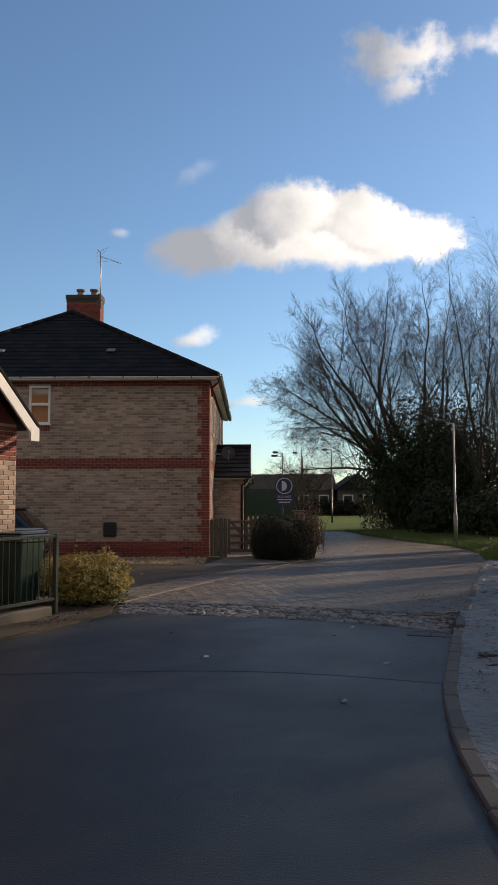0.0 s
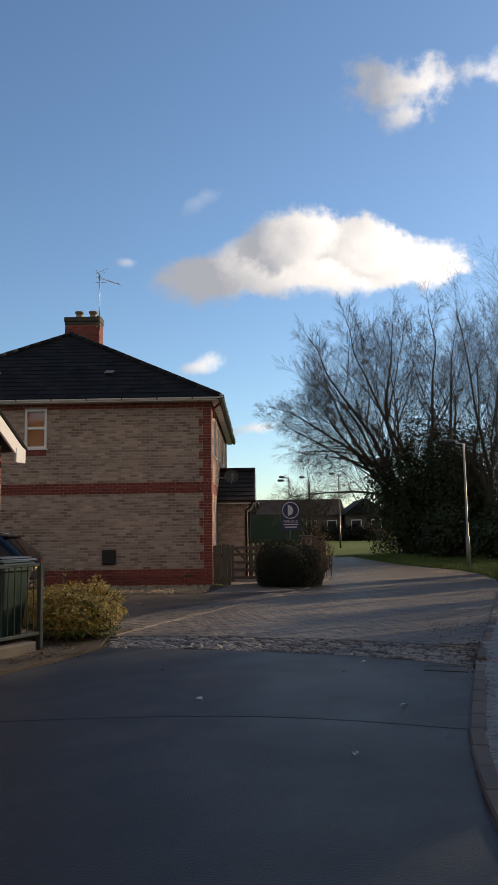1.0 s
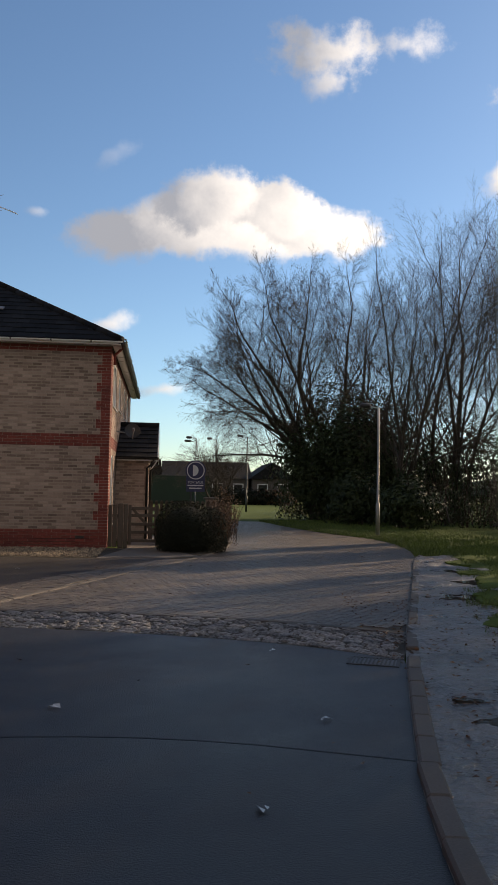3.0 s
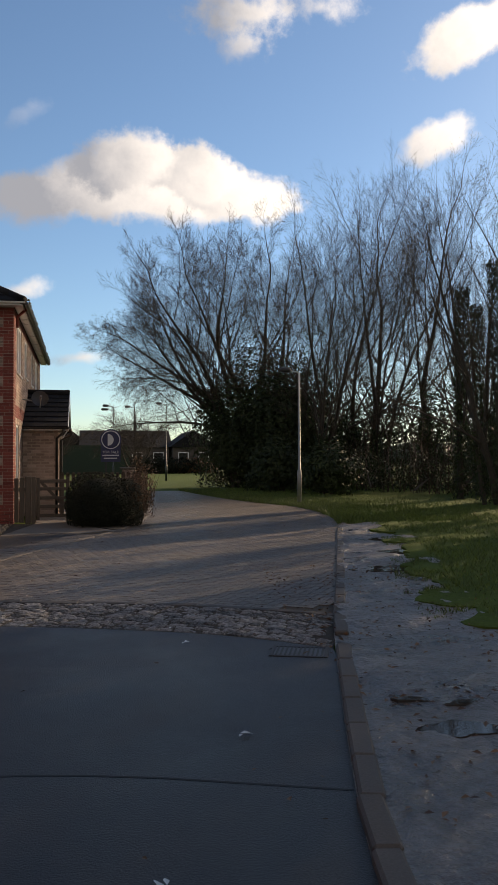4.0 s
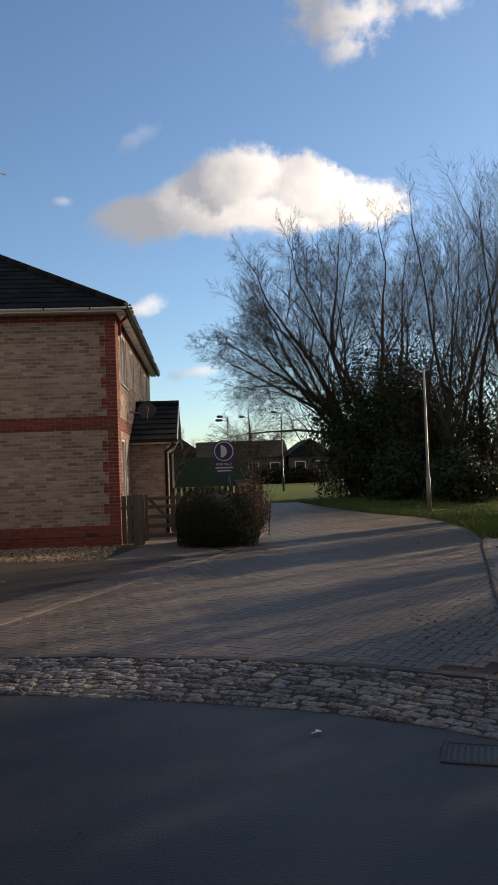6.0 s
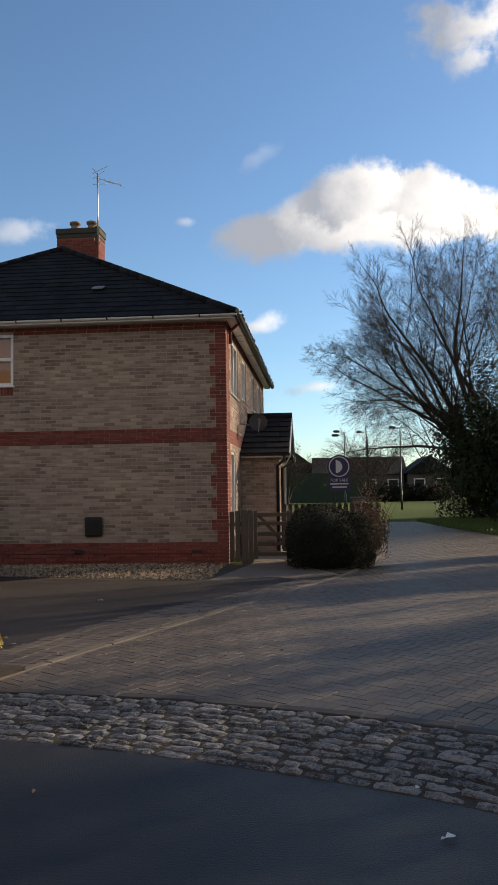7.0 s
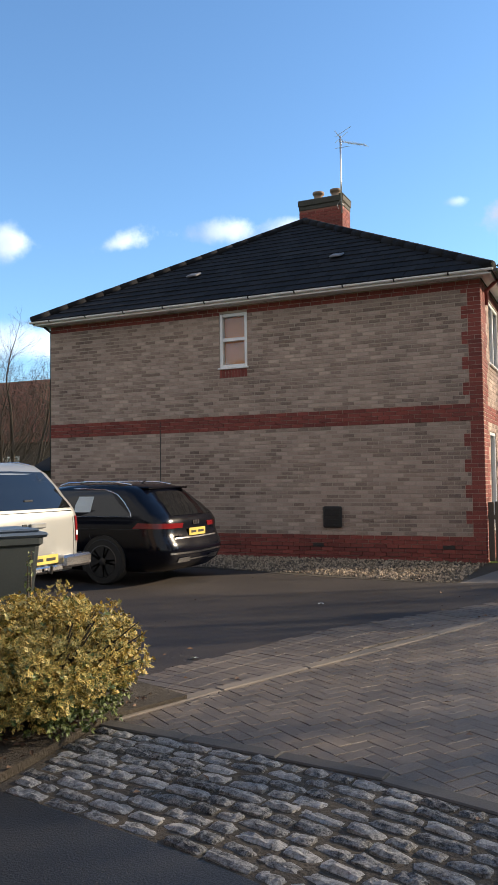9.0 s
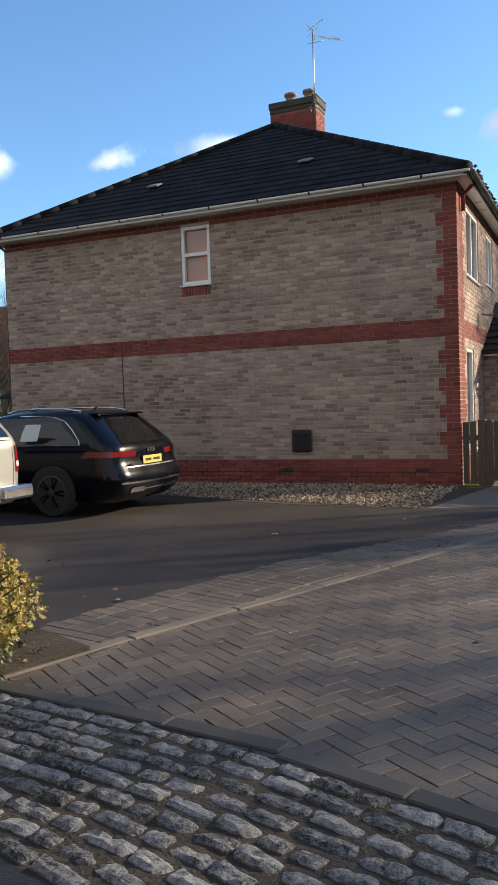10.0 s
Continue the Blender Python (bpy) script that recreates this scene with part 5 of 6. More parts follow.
        part("pane", Shape().box(x - 0.5, y0 - 0.05, eave * 0.38 + 0.1, x + 0.5, y0 - 0.041, eave * 0.78 - 0.1), M_PANE, w)
    return b


bungalow(1.0, 95, 10.6, 104, 3.0, 4.95, M_RENDER, M_TILE, "distant low house with dark pitched roof beyond the green")
bungalow(-7.4, 104, 1.6, 113, 3.4, 6.9, M_RENDER, M_TILE, "distant dark-roofed house behind the sports fence", gable_x=False, wins=3)
bungalow(10.9, 93.5, 15.5, 104, 3.0, 4.8, M_RENDER, M_TILE, "distant low house wing with its gable to the green", gable_x=False, wins=2)
bungalow(-36, 46, -22, 54, 4.0, 8.2, M_TIMBER, M_REDROOF, "red-roofed brick house behind the garden trees", "far_house")
bungalow(-15.5, 30, -11.2, 37, 2.0, 3.4, M_TIMBER, M_TILE, "dark timber garage beside the house", "garage", wins=0)
netf = thing("mesh_fence", "dark green mesh sports fence beyond the green", "fence")
for i in range(12):
    part("post", Shape().box(-12 + i * 1.6, 86, 0, -11.92 + i * 1.6, 86.08, 3.0), M_NET, netf)
for i in range(11):
    part("panel", Shape().box(-11.94 + i * 1.6, 86.02, 0.02, -10.38 + i * 1.6, 86.05, 2.95), M_NET, netf)
rnd = random.Random(9)
for x, y, rx, ry, rz, n, mt in ((8.5, 91, 6.0, 1.2, 1.6, 3200, M_HEDGE), (13.2, 92, 2.8, 1.2, 1.4, 1600, M_BROWNLEAF), (-6, 92, 8, 1.5, 2.2, 2600, M_HEDGE), (26, 100, 7, 3, 3.5, 3000, M_IVY)):
    h = thing("shrub_row", "dark shrubs along the far side of the green", "shrub", group="far shrubs")
    p, nn = blob_points(rnd, n, (x, y, rz * 0.5), (rx, ry, rz * 0.6), 0.25, 0.5, -0.95, x)
    part("foliage", leaf_cloud(p, nn, 0.34, rnd, 0.6), mt, h)
tree_line = Shape()
x = -260.0
while x < 330:
    w, h = rnd.uniform(8, 20), rnd.uniform(3.5, 6.5)
    if not -4 < x < 24:
        tree_line.lathe([(w * 0.5, 0), (w * 0.62, h * 0.4), (w * 0.45, h * 0.8), (w * 0.12, h)], 9, pose(x, 190 + rnd.uniform(-15, 25), 0))
    x += w * 0.7
solid("far_woods", tree_line, M_IVY, "hazy dark line of far woods", "woods", "stuff")
# houses across the road, behind the way in
bungalow(-13, -22, -2, -13, 5.0, 7.6, M_RED, M_TILE, "red brick house across the road", "opposite_house", wins=4)
bungalow(3, -24, 13, -15, 5.0, 7.6, M_RED, M_TILE, "red brick house across the road", "opposite_house", wins=4)
# unseen house on the left, added to block sky light from the road
bungalow(-16, -7, -6.2, 6.8, 5.0, 7.8, M_RED, M_TILE, "red brick house beside the road", "neighbour_house", wins=3)


# ---- neighbour's building, railing and bins ----
U = Vector((0.43, 0.903, 0)).normalized()
UA = math.degrees(math.atan2(U.y, U.x))
MB = pose(-2.94, 13.2, 0, 0, 0, UA)            # local x runs along the gable to its near-road corner, local y inwards
nb = thing("brick_annexe", "red and buff brick building with white bargeboard gable", "house", MB)
GW, GE = 5.0, 2.74
part("gable_wall", Shape().box(-GW, 0, 0, 0, 0.25, GE), M_MORTAR, nb)
gt_ = Shape().slab([(0, 0), (-GW, 0), (-GW / 2, GW / 2 * 0.9)][::-1], -0.25, 0.0)
gt_.v = [(x, -z, y + GE) for x, y, z in gt_.v]
part("gable_top", gt_, M_RED, nb, "red brick gable top")
part("side_wall", Shape().box(-0.25, 0.251, 0, 0, 7.0, GE), M_MORTAR, nb)
bb, rr_ = Shape(), Shape()
for k in range(int(GE / 0.075)):
    for ln, m in ((GW, pose(-GW, 0, 0)), (7.0, pose(0, 0, 0, 0, 0, 90))):
        x = -0.1125 if k % 2 else 0.0
        while x < ln:
            a, b = max(0.0, x), min(ln, x + 0.215)
            if b - a > 0.03:
                brick_faces(rr_ if k >= 29 else bb, a + 0.004, b, k, 0.008, m)
            x += 0.225
part("brickwork", bb, M_BUFF, nb, kind="stuff")
part("red_course", rr_, M_RED, nb, kind="stuff")
gs = math.hypot(GW / 2 + 0.14, (GW / 2 + 0.14) * 0.9)
for sgn in (1, -1):
    mm = pose(-GW / 2, -0.30, GE + GW / 2 * 0.9 + 0.06) @ (pose(0, 0, 0, 0, 42, 0) if sgn > 0 else pose(0, 0, 0, 0, 180 - 42, 0))
    part("bargeboard", Shape().box(0, -0.02, -0.17 if sgn > 0 else 0.0, gs, 0.02, 0.0 if sgn > 0 else 0.17, 0.004, mm), M_WHITE, nb, "white bargeboard")
    part("roof_slope", Shape().box(-0.02, -0.03, 0.004 if sgn > 0 else -0.06, gs + 0.03, 7.3, 0.06 if sgn > 0 else -0.004, 0.01, mm), M_TILE, nb)
part("box_end", Shape().box(-0.04, -0.325, 2.48, 0.155, -0.281, 2.70, 0.004).box(0.012, -0.28, 2.49, 0.155, 6.9, 2.52, 0.004), M_WHITE, nb, "white boxed eaves end")

MF = pose(-1.95, 11.75, 0, 0, 0, UA)
rail = thing("metal_railing", "dark green painted metal bar railing on a low kerb", "railing", MF)
part("kerb_wall", Shape().box(-6.0, -0.09, 0.0, -0.16, 0.09, 0.16, 0.015), M_KERB, rail, "low concrete kerb under the railing")
part("post", Shape().box(-0.03, -0.03, 0.0, 0.03, 0.03, 1.11, 0.006), M_RAIL, rail)
for x in (-2.0, -4.0, -5.95):
    part("post", Shape().box(x - 0.03, -0.03, 0.1, x + 0.03, 0.03, 1.10, 0.006), M_RAIL, rail)
for z in (0.22, 1.06):
    part("rail", Shape().box(-5.98, -0.022, z, -0.031, 0.022, z + 0.04, 0.004), M_RAIL, rail)
for i in range(52):
    x = -0.12 - i * 0.112
    part("upright", Shape().tube([(x, 0, 0.255), (x, 0, 1.065)], 0.008, 6), M_RAIL, rail)


def wheelie_bin(x, y, a, body_mat, lid_mat, label):
    b = thing("wheelie_bin", label, "bin", pose(x, y, 0.03, 0, 0, a), group="wheelie bins")
    s = Shape()
    rings = []
    for z, w, d in ((0.06, 0.21, 0.24), (0.5, 0.245, 0.29), (0.93, 0.275, 0.335), (0.95, 0.30, 0.36), (1.0, 0.30, 0.36)):
        n = len(s.v)
        for cx, cy in ((1, 1), (-1, 1), (-1, -1), (1, -1)):
            for k in range(4):
                t = math.atan2(cy, cx) - math.pi / 4 + k * math.pi / 6
                s.v.append((cx * (w - 0.05) + 0.05 * math.cos(t), cy * (d - 0.05) + 0.05 * math.sin(t), z))
        rings.append(n)
    for p, q in zip(rings, rings[1:]):
        s.f += [(p + i, p + (i + 1) % 16, q + (i + 1) % 16, q + i) for i in range(16)]
    s.f += [tuple(rings[0] + i for i in range(15, -1, -1)), tuple(rings[-1] + i for i in range(16))]
    part("body", s, body_mat, b)
    part("lid", Shape().box(-0.32, -0.39, 1.003, 0.32, 0.38, 1.045, 0.02).box(-0.27, -0.33, 1.046, 0.27, 0.30, 1.075, 0.014), lid_mat, b, "closed plastic lid")
    part("handle", Shape().tube([(-0.24, 0.36, 0.93), (-0.24, 0.43, 0.96), (0.24, 0.43, 0.96), (0.24, 0.36, 0.93)], 0.016, 8), body_mat, b)
    for sx in (-0.25, 0.25):
        part("wheel", Shape().lathe([(0.05, -0.02), (0.1, -0.02), (0.1, 0.02), (0.05, 0.02)], 16, pose(sx, 0.24, 0.07, 0, 90, 0)), M_TYRE, b)
    return b


wheelie_bin(-3.16, 14.12, 150, M_BINGREY, M_LID, "dark grey wheelie bin with blue-grey lid, closed")
wheelie_bin(-2.72, 12.5, 65, M_BIN, M_BIN, "dark green wheelie bin behind the railing")

# ---- golden bush ----
rnd = random.Random(4)
bush = thing("golden_bush", "rounded evergreen bush with gold-edged leaves on bare soil", "shrub")
stems = Shape()
for i in range(60):
    a = rnd.random() * 2 * math.pi
    r = rnd.uniform(0.2, 0.62)
    p = Vector((-1.62, 12.95, 0.02))
    q = p + Vector((math.cos(a) * r, math.sin(a) * r, rnd.uniform(0.35, 0.68)))
    stems.tube([p + Vector((rnd.gauss(0, 0.08), rnd.gauss(0, 0.08), 0)), p.lerp(q, 0.5) + Vector((0, 0, 0.08)), q], [0.012, 0.008, 0.003], 4, False)
part("stems", stems, M_BARK, bush)
gold, hearts, low_leaves = Shape(), Shape(), Shape()


def leaf_into(s, p, t, n, k, wide):
    """One small oval leaf from its stalk end p along t."""
    b = n.cross(t).normalized()
    m = len(s.v)
    s.v += [tuple(p), tuple(p + t * k * 0.45 + b * k * wide), tuple(p + t * k + n * k * 0.12), tuple(p + t * k * 0.45 - b * k * wide)]
    s.f.append((m, m + 1, m + 2, m + 3))


for cx, cy, cz, rx, ry, rz, n, sd in ((-1.68, 12.95, 0.40, 0.60, 0.64, 0.37, 4600, 1.0), (-1.58, 13.2, 0.38, 0.40, 0.42, 0.31, 1500, 4.0), (-1.9, 12.7, 0.42, 0.44, 0.44, 0.35, 1500, 7.0), (-2.25, 13.1, 0.36, 0.5, 0.5, 0.33, 1500, 9.0), (-1.56, 12.6, 0.3, 0.37, 0.33, 0.27, 1100, 12.0)):
    pp_, nn = blob_points(rnd, n, (cx, cy, cz), (rx * 0.94, ry * 0.94, rz * 0.97), 0.22, 0.42, -0.9, sd)
    for p, n_ in zip(pp_, nn):
        if p.z < 0.05:
            continue
        n_ = (n_ + Vector((rnd.gauss(0, 0.35), rnd.gauss(0, 0.35), 0.25))).normalized()
        side = n_.cross(Vector((rnd.gauss(0, 1), rnd.gauss(0, 1), rnd.gauss(0, 1)))).normalized()
        other = n_.cross(side)
        # variegated leaves; sunlit top and shaded foot are also put into their colours by height
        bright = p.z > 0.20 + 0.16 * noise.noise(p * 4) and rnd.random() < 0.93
        for q in range(6):
            w = q * 1.05 + rnd.uniform(-0.3, 0.3)
            t = ((side * math.cos(w) + other * math.sin(w)) * 0.85 + n_ * rnd.uniform(0.15, 0.75)).normalized()
            up_ = (n_ - t * n_.dot(t)).normalized()
            k = rnd.uniform(0.021, 0.035)
            base_ = p - n_ * 0.012 * (q // 2)
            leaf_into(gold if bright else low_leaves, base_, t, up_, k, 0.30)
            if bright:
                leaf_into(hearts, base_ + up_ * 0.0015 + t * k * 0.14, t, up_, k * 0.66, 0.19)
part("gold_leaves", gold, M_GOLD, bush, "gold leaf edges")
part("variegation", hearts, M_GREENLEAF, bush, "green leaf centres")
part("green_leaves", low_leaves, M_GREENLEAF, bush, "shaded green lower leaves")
sp = Shape()
sl_p, sl_n = [], []
for bx, by, h in ((-2.02, 13.25, 1.02), (-1.98, 13.2, 0.95), (-2.35, 13.2, 1.05)):
    q = Vector((bx + rnd.gauss(0, 0.05), by, h))
    sp.tube([(bx, by, 0.3), q], [0.008, 0.003], 5, False)
    for i in range(26):
        t = rnd.uniform(0.55, 1.0)
        sl_p.append(Vector((bx, by, 0.3)).lerp(q, t) + Vector((rnd.gauss(0, 0.02), rnd.gauss(0, 0.02), 0)))
        sl_n.append((rnd.gauss(0, 1), rnd.gauss(0, 1), 0.5))
part("tall_shoots", sp, M_TWIG, bush)
part("shoot_leaves", leaf_cloud(sl_p, sl_n, 0.035, rnd, 0.7), M_GREENLEAF, bush)


# ---- cars ----
def interp(table, z):
    for (a, *va), (b, *vb) in zip(table, table[1:]):
        if z <= b:
            t = (z - a) / (b - a)
            t = t * t * (3 - 2 * t) * 0.35 + t * 0.65
            return [p + (q - p) * t for p, q in zip(va, vb)]
    return list(table[-1][1:])


class CarForm:
    """A car body as level slices: for each height its rear and front end and half width. x runs forward from the rear bumper."""

    def __init__(self, table, corner_r, corner_f):
        self.table, self.cr, self.cf = table, corner_r, corner_f

    def point(self, u, z, out=0.0):
        """u runs round from 0 (middle of the rear) by the left side (0.1 to 0.9) to 1 (middle of the front)."""
        xr, xf, w = interp(self.table, z)
        rr, rf = min(self.cr, w * 0.9), min(self.cf, w * 0.9)
        if u < 0.12:
            t = u / 0.12
            x, y, n = xr + 0.09 * t ** 3 * rr, (w - rr) * t, Vector((-1, 0.12 * t, 0))
        elif u < 0.2:
            t = (u - 0.12) / 0.08 * math.pi / 2
            x, y, n = xr + 0.09 * rr + (rr * 0.91) * (1 - math.cos(t)), w - rr + rr * math.sin(t), Vector((-math.cos(t), math.sin(t), 0))
        elif u < 0.8:
            t = (u - 0.2) / 0.6
            x, y, n = xr + rr + (xf - rf - xr - rr) * t, w + 0.012 * math.sin(math.pi * t), Vector((0, 1, 0))
        elif u < 0.9:
            t = (u - 0.8) / 0.1 * math.pi / 2
            x, y, n = xf - rf + rf * math.sin(t), w - rf + rf * math.cos(t), Vector((math.sin(t), math.cos(t), 0))
        else:
            t = (u - 0.9) / 0.1
            x, y, n = xf, (w - rf) * (1 - t), Vector((1, 0, 0))
        n.normalize()
        return Vector((x, y, z)) + n * out

    def u_of_x(self, x, z):
        xr, xf, w = interp(self.table, z)
        return 0.2 + 0.6 * (x - xr - self.cr) / (xf - self.cf - xr - self.cr)

    def patch(self, s, corners, side, out, nu=8, nz=5, thick=0.0):
        """A patch of the skin, moved out: corners (u, z) lower start, lower end, upper end, upper start."""
        n0 = len(s.v)
        for j in range(nz + 1):
            for i in range(nu + 1):
                a, b = i / nu, j / nz
                lo = [corners[0][k] * (1 - a) + corners[1][k] * a for k in (0, 1)]
                hi = [corners[3][k] * (1 - a) + corners[2][k] * a for k in (0, 1)]
                p = self.point(lo[0] * (1 - b) + hi[0] * b, lo[1] * (1 - b) + hi[1] * b, out)
                s.v.append((p.x, p.y * side, p.z))
        for j in range(nz):
            for i in range(nu):
                q = n0 + j * (nu + 1) + i
                f = (q, q + 1, q + nu + 2, q + nu + 1)
                s.f.append(f[::-1] if side > 0 else f)
        return s

    def skin(self, levels, nu=60):
        s = Shape()
        us = [i / nu for i in range(nu + 1)]
        for z in levels:
            for u in us:
                p = self.point(u, z)
                s.v.append(tuple(p))
            for u in us[-2:0:-1]:
                p = self.point(u, z)
                s.v.append((p.x, -p.y, p.z))
        k = 2 * nu
        for j in range(len(levels) - 1):
            for i in range(k):
                a, b = j * k + i, j * k + (i + 1) % k
                s.f.append((b, a, a + k, b + k))
        s.f.append(tuple(range(k)))
        s.f.append(tuple(range((len(levels) - 1) * k + k - 1, (len(levels) - 1) * k - 1, -1)))
        return s

    def seam(self, s, pts, side, r=0.006, out=0.004):
        q = [self.point(u, z, out) for u, z in pts]
        s.tube([(p.x, p.y * side, p.z) for p in q], r, 6)
        return s


def road_wheel(parent, x, y, r, w, side):
    tyre = part("wheel", Shape().lathe([(r * 0.68, -w / 2), (r * 0.93, -w / 2), (r, -w * 0.36), (r, w * 0.36), (r * 0.93, w / 2), (r * 0.68, w / 2)], 36, pose(x, y, r, 90)), M_TYRE, parent, smooth=False)
    rim = Shape()
    for k in range(5):
        a = 360 / 5 * k + 20
        for da in (-9, 9):
            rim.box(-0.016, 0.0, -0.012, 0.016, r * 0.66, 0.014, 0.004, pose(x, y + side * (w / 2 - 0.012), r, 90, 0, 0) @ pose(0, 0, 0, 0, 0, a + da))
    rim.lathe([(0.05, -0.02), (0.055, 0.02), (0.02, 0.026)], 16, pose(x, y + side * (w / 2 - 0.012), r, -90 * side))
    for q in range(1):
        rim.lathe([(r * 0.69, -0.03), (r * 0.71, 0.012), (r * 0.67, 0.016), (r * 0.64, -0.03)], 36, pose(x, y + side * (w / 2 - 0.012), r, -90 * side))
    part("rim", rim, M_ALLOY, tyre, "dark five-spoke alloy rim")
    part("rim_disc", Shape().lathe([(r * 0.66, -0.01), (r * 0.66, 0.01)], 30, pose(x, y + side * (w / 2 - 0.07), r, 90)), M_BLACKP, tyre)
    return tyre


def arches(form, parent, xs, r):
    for x in xs:
        for side in (1, -1):
            s = Shape()
            p = form.point(form.u_of_x(x, 0.5), 0.5)
            s.lathe([(r * 1.12, -0.02), (r * 1.12, 0.005)], 40, pose(x, p.y * side, r, 90))
            s.v = [(vx, vy, max(vz, 0.19)) for vx, vy, vz in s.v]
            part("wheel_arch", s, M_BLACKP, parent)


def plate_bars(parent, x, z, w):
    plate = part("number_plate", Shape().box(x - 0.012, -w / 2, z - 0.056, x, w / 2, z + 0.056, 0.004), M_PLATE, parent, "yellow rear number plate with plain bars")
    for a, b in ((-0.2, -0.02), (0.04, 0.2)):
        part("plate_bar", Shape().box(x - 0.0145, a * w / 0.52, z - 0.018, x - 0.0125, b * w / 0.52, z + 0.018), M_BLACKP, plate)
    return plate


LEV = [0.19, 0.24, 0.3, 0.36, 0.44, 0.52, 0.6, 0.68, 0.76, 0.84, 0.9, 0.95, 0.99, 1.03, 1.08, 1.14, 1.2, 1.26, 1.32, 1.37, 1.41, 1.435, 1.45, 1.458]
estate = thing("estate_car", "black estate car with chrome roof rails, parked", "car", pose(-4.08, 19.58, 0.004, 0, 0, 180))
EF = CarForm([(0.19, 0.20, 4.70, 0.82), (0.30, 0.06, 4.86, 0.90), (0.44, 0.0, 4.93, 0.928), (0.56, 0.0, 4.93, 0.935), (0.66, 0.07, 4.88, 0.935), (0.78, 0.10, 4.74, 0.932), (0.90, 0.10, 4.30, 0.915),
              (0.98, 0.14, 3.72, 0.885), (1.10, 0.26, 3.35, 0.84), (1.25, 0.44, 2.95, 0.775), (1.38, 0.58, 2.55, 0.70), (1.435, 0.72, 2.25, 0.62), (1.458, 1.0, 1.95, 0.48)], 0.30, 0.5)
body = part("body", EF.skin(LEV), M_BLACKCAR, estate, smooth=True)
for side in (1, -1):
    for a, b, nm in ((0.78, 1.16, "quarter_window"), (1.22, 2.10, "rear_window"), (2.17, 3.2, "front_window")):
        lo, hi = 0.99, 1.36
        s = Shape()
        EF.patch(s, [(EF.u_of_x(a + (-0.1 if nm != "quarter_window" else -0.12), lo), lo), (EF.u_of_x(b, lo), lo), (EF.u_of_x(b - (0.65 if nm == "front_window" else 0), hi), hi), (EF.u_of_x(a + (0.32 if nm == "quarter_window" else -0.06), hi), hi)], side, 0.004)
        part(nm, s, M_CARGLASS, estate, "tinted side window", smooth=True)
    tr = Shape()
    low = [(EF.u_of_x(0.66 + i * 0.25, 0.978), 0.978) for i in range(12)]
    top = [(EF.u_of_x(0.66, 0.978), 0.978), (EF.u_of_x(0.69, 1.04), 1.04), (EF.u_of_x(0.82, 1.18), 1.18), (EF.u_of_x(0.98, 1.30), 1.30), (EF.u_of_x(1.2, 1.366), 1.366), (EF.u_of_x(1.6, 1.385), 1.385), (EF.u_of_x(2.1, 1.385), 1.385), (EF.u_of_x(2.5, 1.37), 1.37)]
    EF.seam(tr, low, side, 0.008)
    EF.seam(tr, top, side, 0.008)
    part("window_trim", tr, M_CHROME, estate, "bright chrome window trim")
    rl = [EF.point(EF.u_of_x(x, 1.42), 1.42, 0.0) + Vector((0, 0, dz)) for x, dz in ((0.95, 0.015), (1.1, 0.055), (1.6, 0.07), (2.2, 0.06), (2.42, 0.015))]
    part("roof_rail", Shape().tube([(p.x, (p.y - 0.03) * side, p.z) for p in rl], 0.014, 8), M_CHROME, estate, "silver roof rail", smooth=True)
    lt_ = Shape()
    EF.patch(lt_, [(0.075, 0.80), (0.235, 0.81), (0.225, 0.89), (0.07, 0.87)], side, 0.006, 14, 4)
    part("tail_light", lt_, M_TAIL, estate, "dark red tail light", smooth=True)
    ds = Shape()
    for x in (1.19, 2.13):
        EF.seam(ds, [(EF.u_of_x(x + (0.16 if z > 0.6 else 0.02), z), z) for z in (0.33, 0.5, 0.7, 0.97)], side, 0.003, 0.001)
    EF.seam(ds, [(EF.u_of_x(0.5 + i * 0.3, 0.80), 0.80) for i in range(12)], side, 0.004, 0.001)
    part("door_seam", ds, M_BLACKP, estate)
    for x in (1.85, 2.85):
        p = EF.point(EF.u_of_x(x, 0.84), 0.84, 0.02)
        part("door_handle", Shape().box(x - 0.1, p.y * side - 0.012, 0.83, x + 0.1, p.y * side + 0.012, 0.855, 0.006), M_BLACKCAR, estate)
    ex = Shape()
    EF.patch(ex, [(0.055, 0.31), (0.12, 0.31), (0.115, 0.38), (0.06, 0.38)], side, 0.012, 8, 2)
    part("exhaust_trim", ex, M_CHROME, estate, "chrome exhaust trim")
    wy = 0.862 * side
    road_wheel(estate, 1.10, wy, 0.335, 0.22, side)
    road_wheel(estate, 4.02, wy, 0.335, 0.22, side)
arches(EF, estate, (1.10, 4.02), 0.335)
rw = Shape()
for side in (1, -1):
    EF.patch(rw, [(0.0, 0.985), (0.125, 0.985), (0.118, 1.33), (0.0, 1.34)], side, 0.005, 8, 8)
part("rear_screen", rw, M_CARGLASS, estate, "dark sloping rear screen", smooth=True)
part("spoiler", Shape().box(0.55, -0.58, 1.375, 0.78, 0.58, 1.405, 0.012), M_BLACKCAR, estate)
cs = Shape()
for side in (1, -1):
    EF.patch(cs, [(0.0, 0.645), (0.12, 0.65), (0.12, 0.67), (0.0, 0.665)], side, 0.008, 8, 1)
part("tailgate_trim", cs, M_CHROME, estate, "thin chrome tailgate strip")
cs = Shape()
for side in (1, -1):
    EF.patch(cs, [(0.0, 0.425), (0.15, 0.44), (0.15, 0.465), (0.0, 0.455)], side, 0.006, 8, 1)
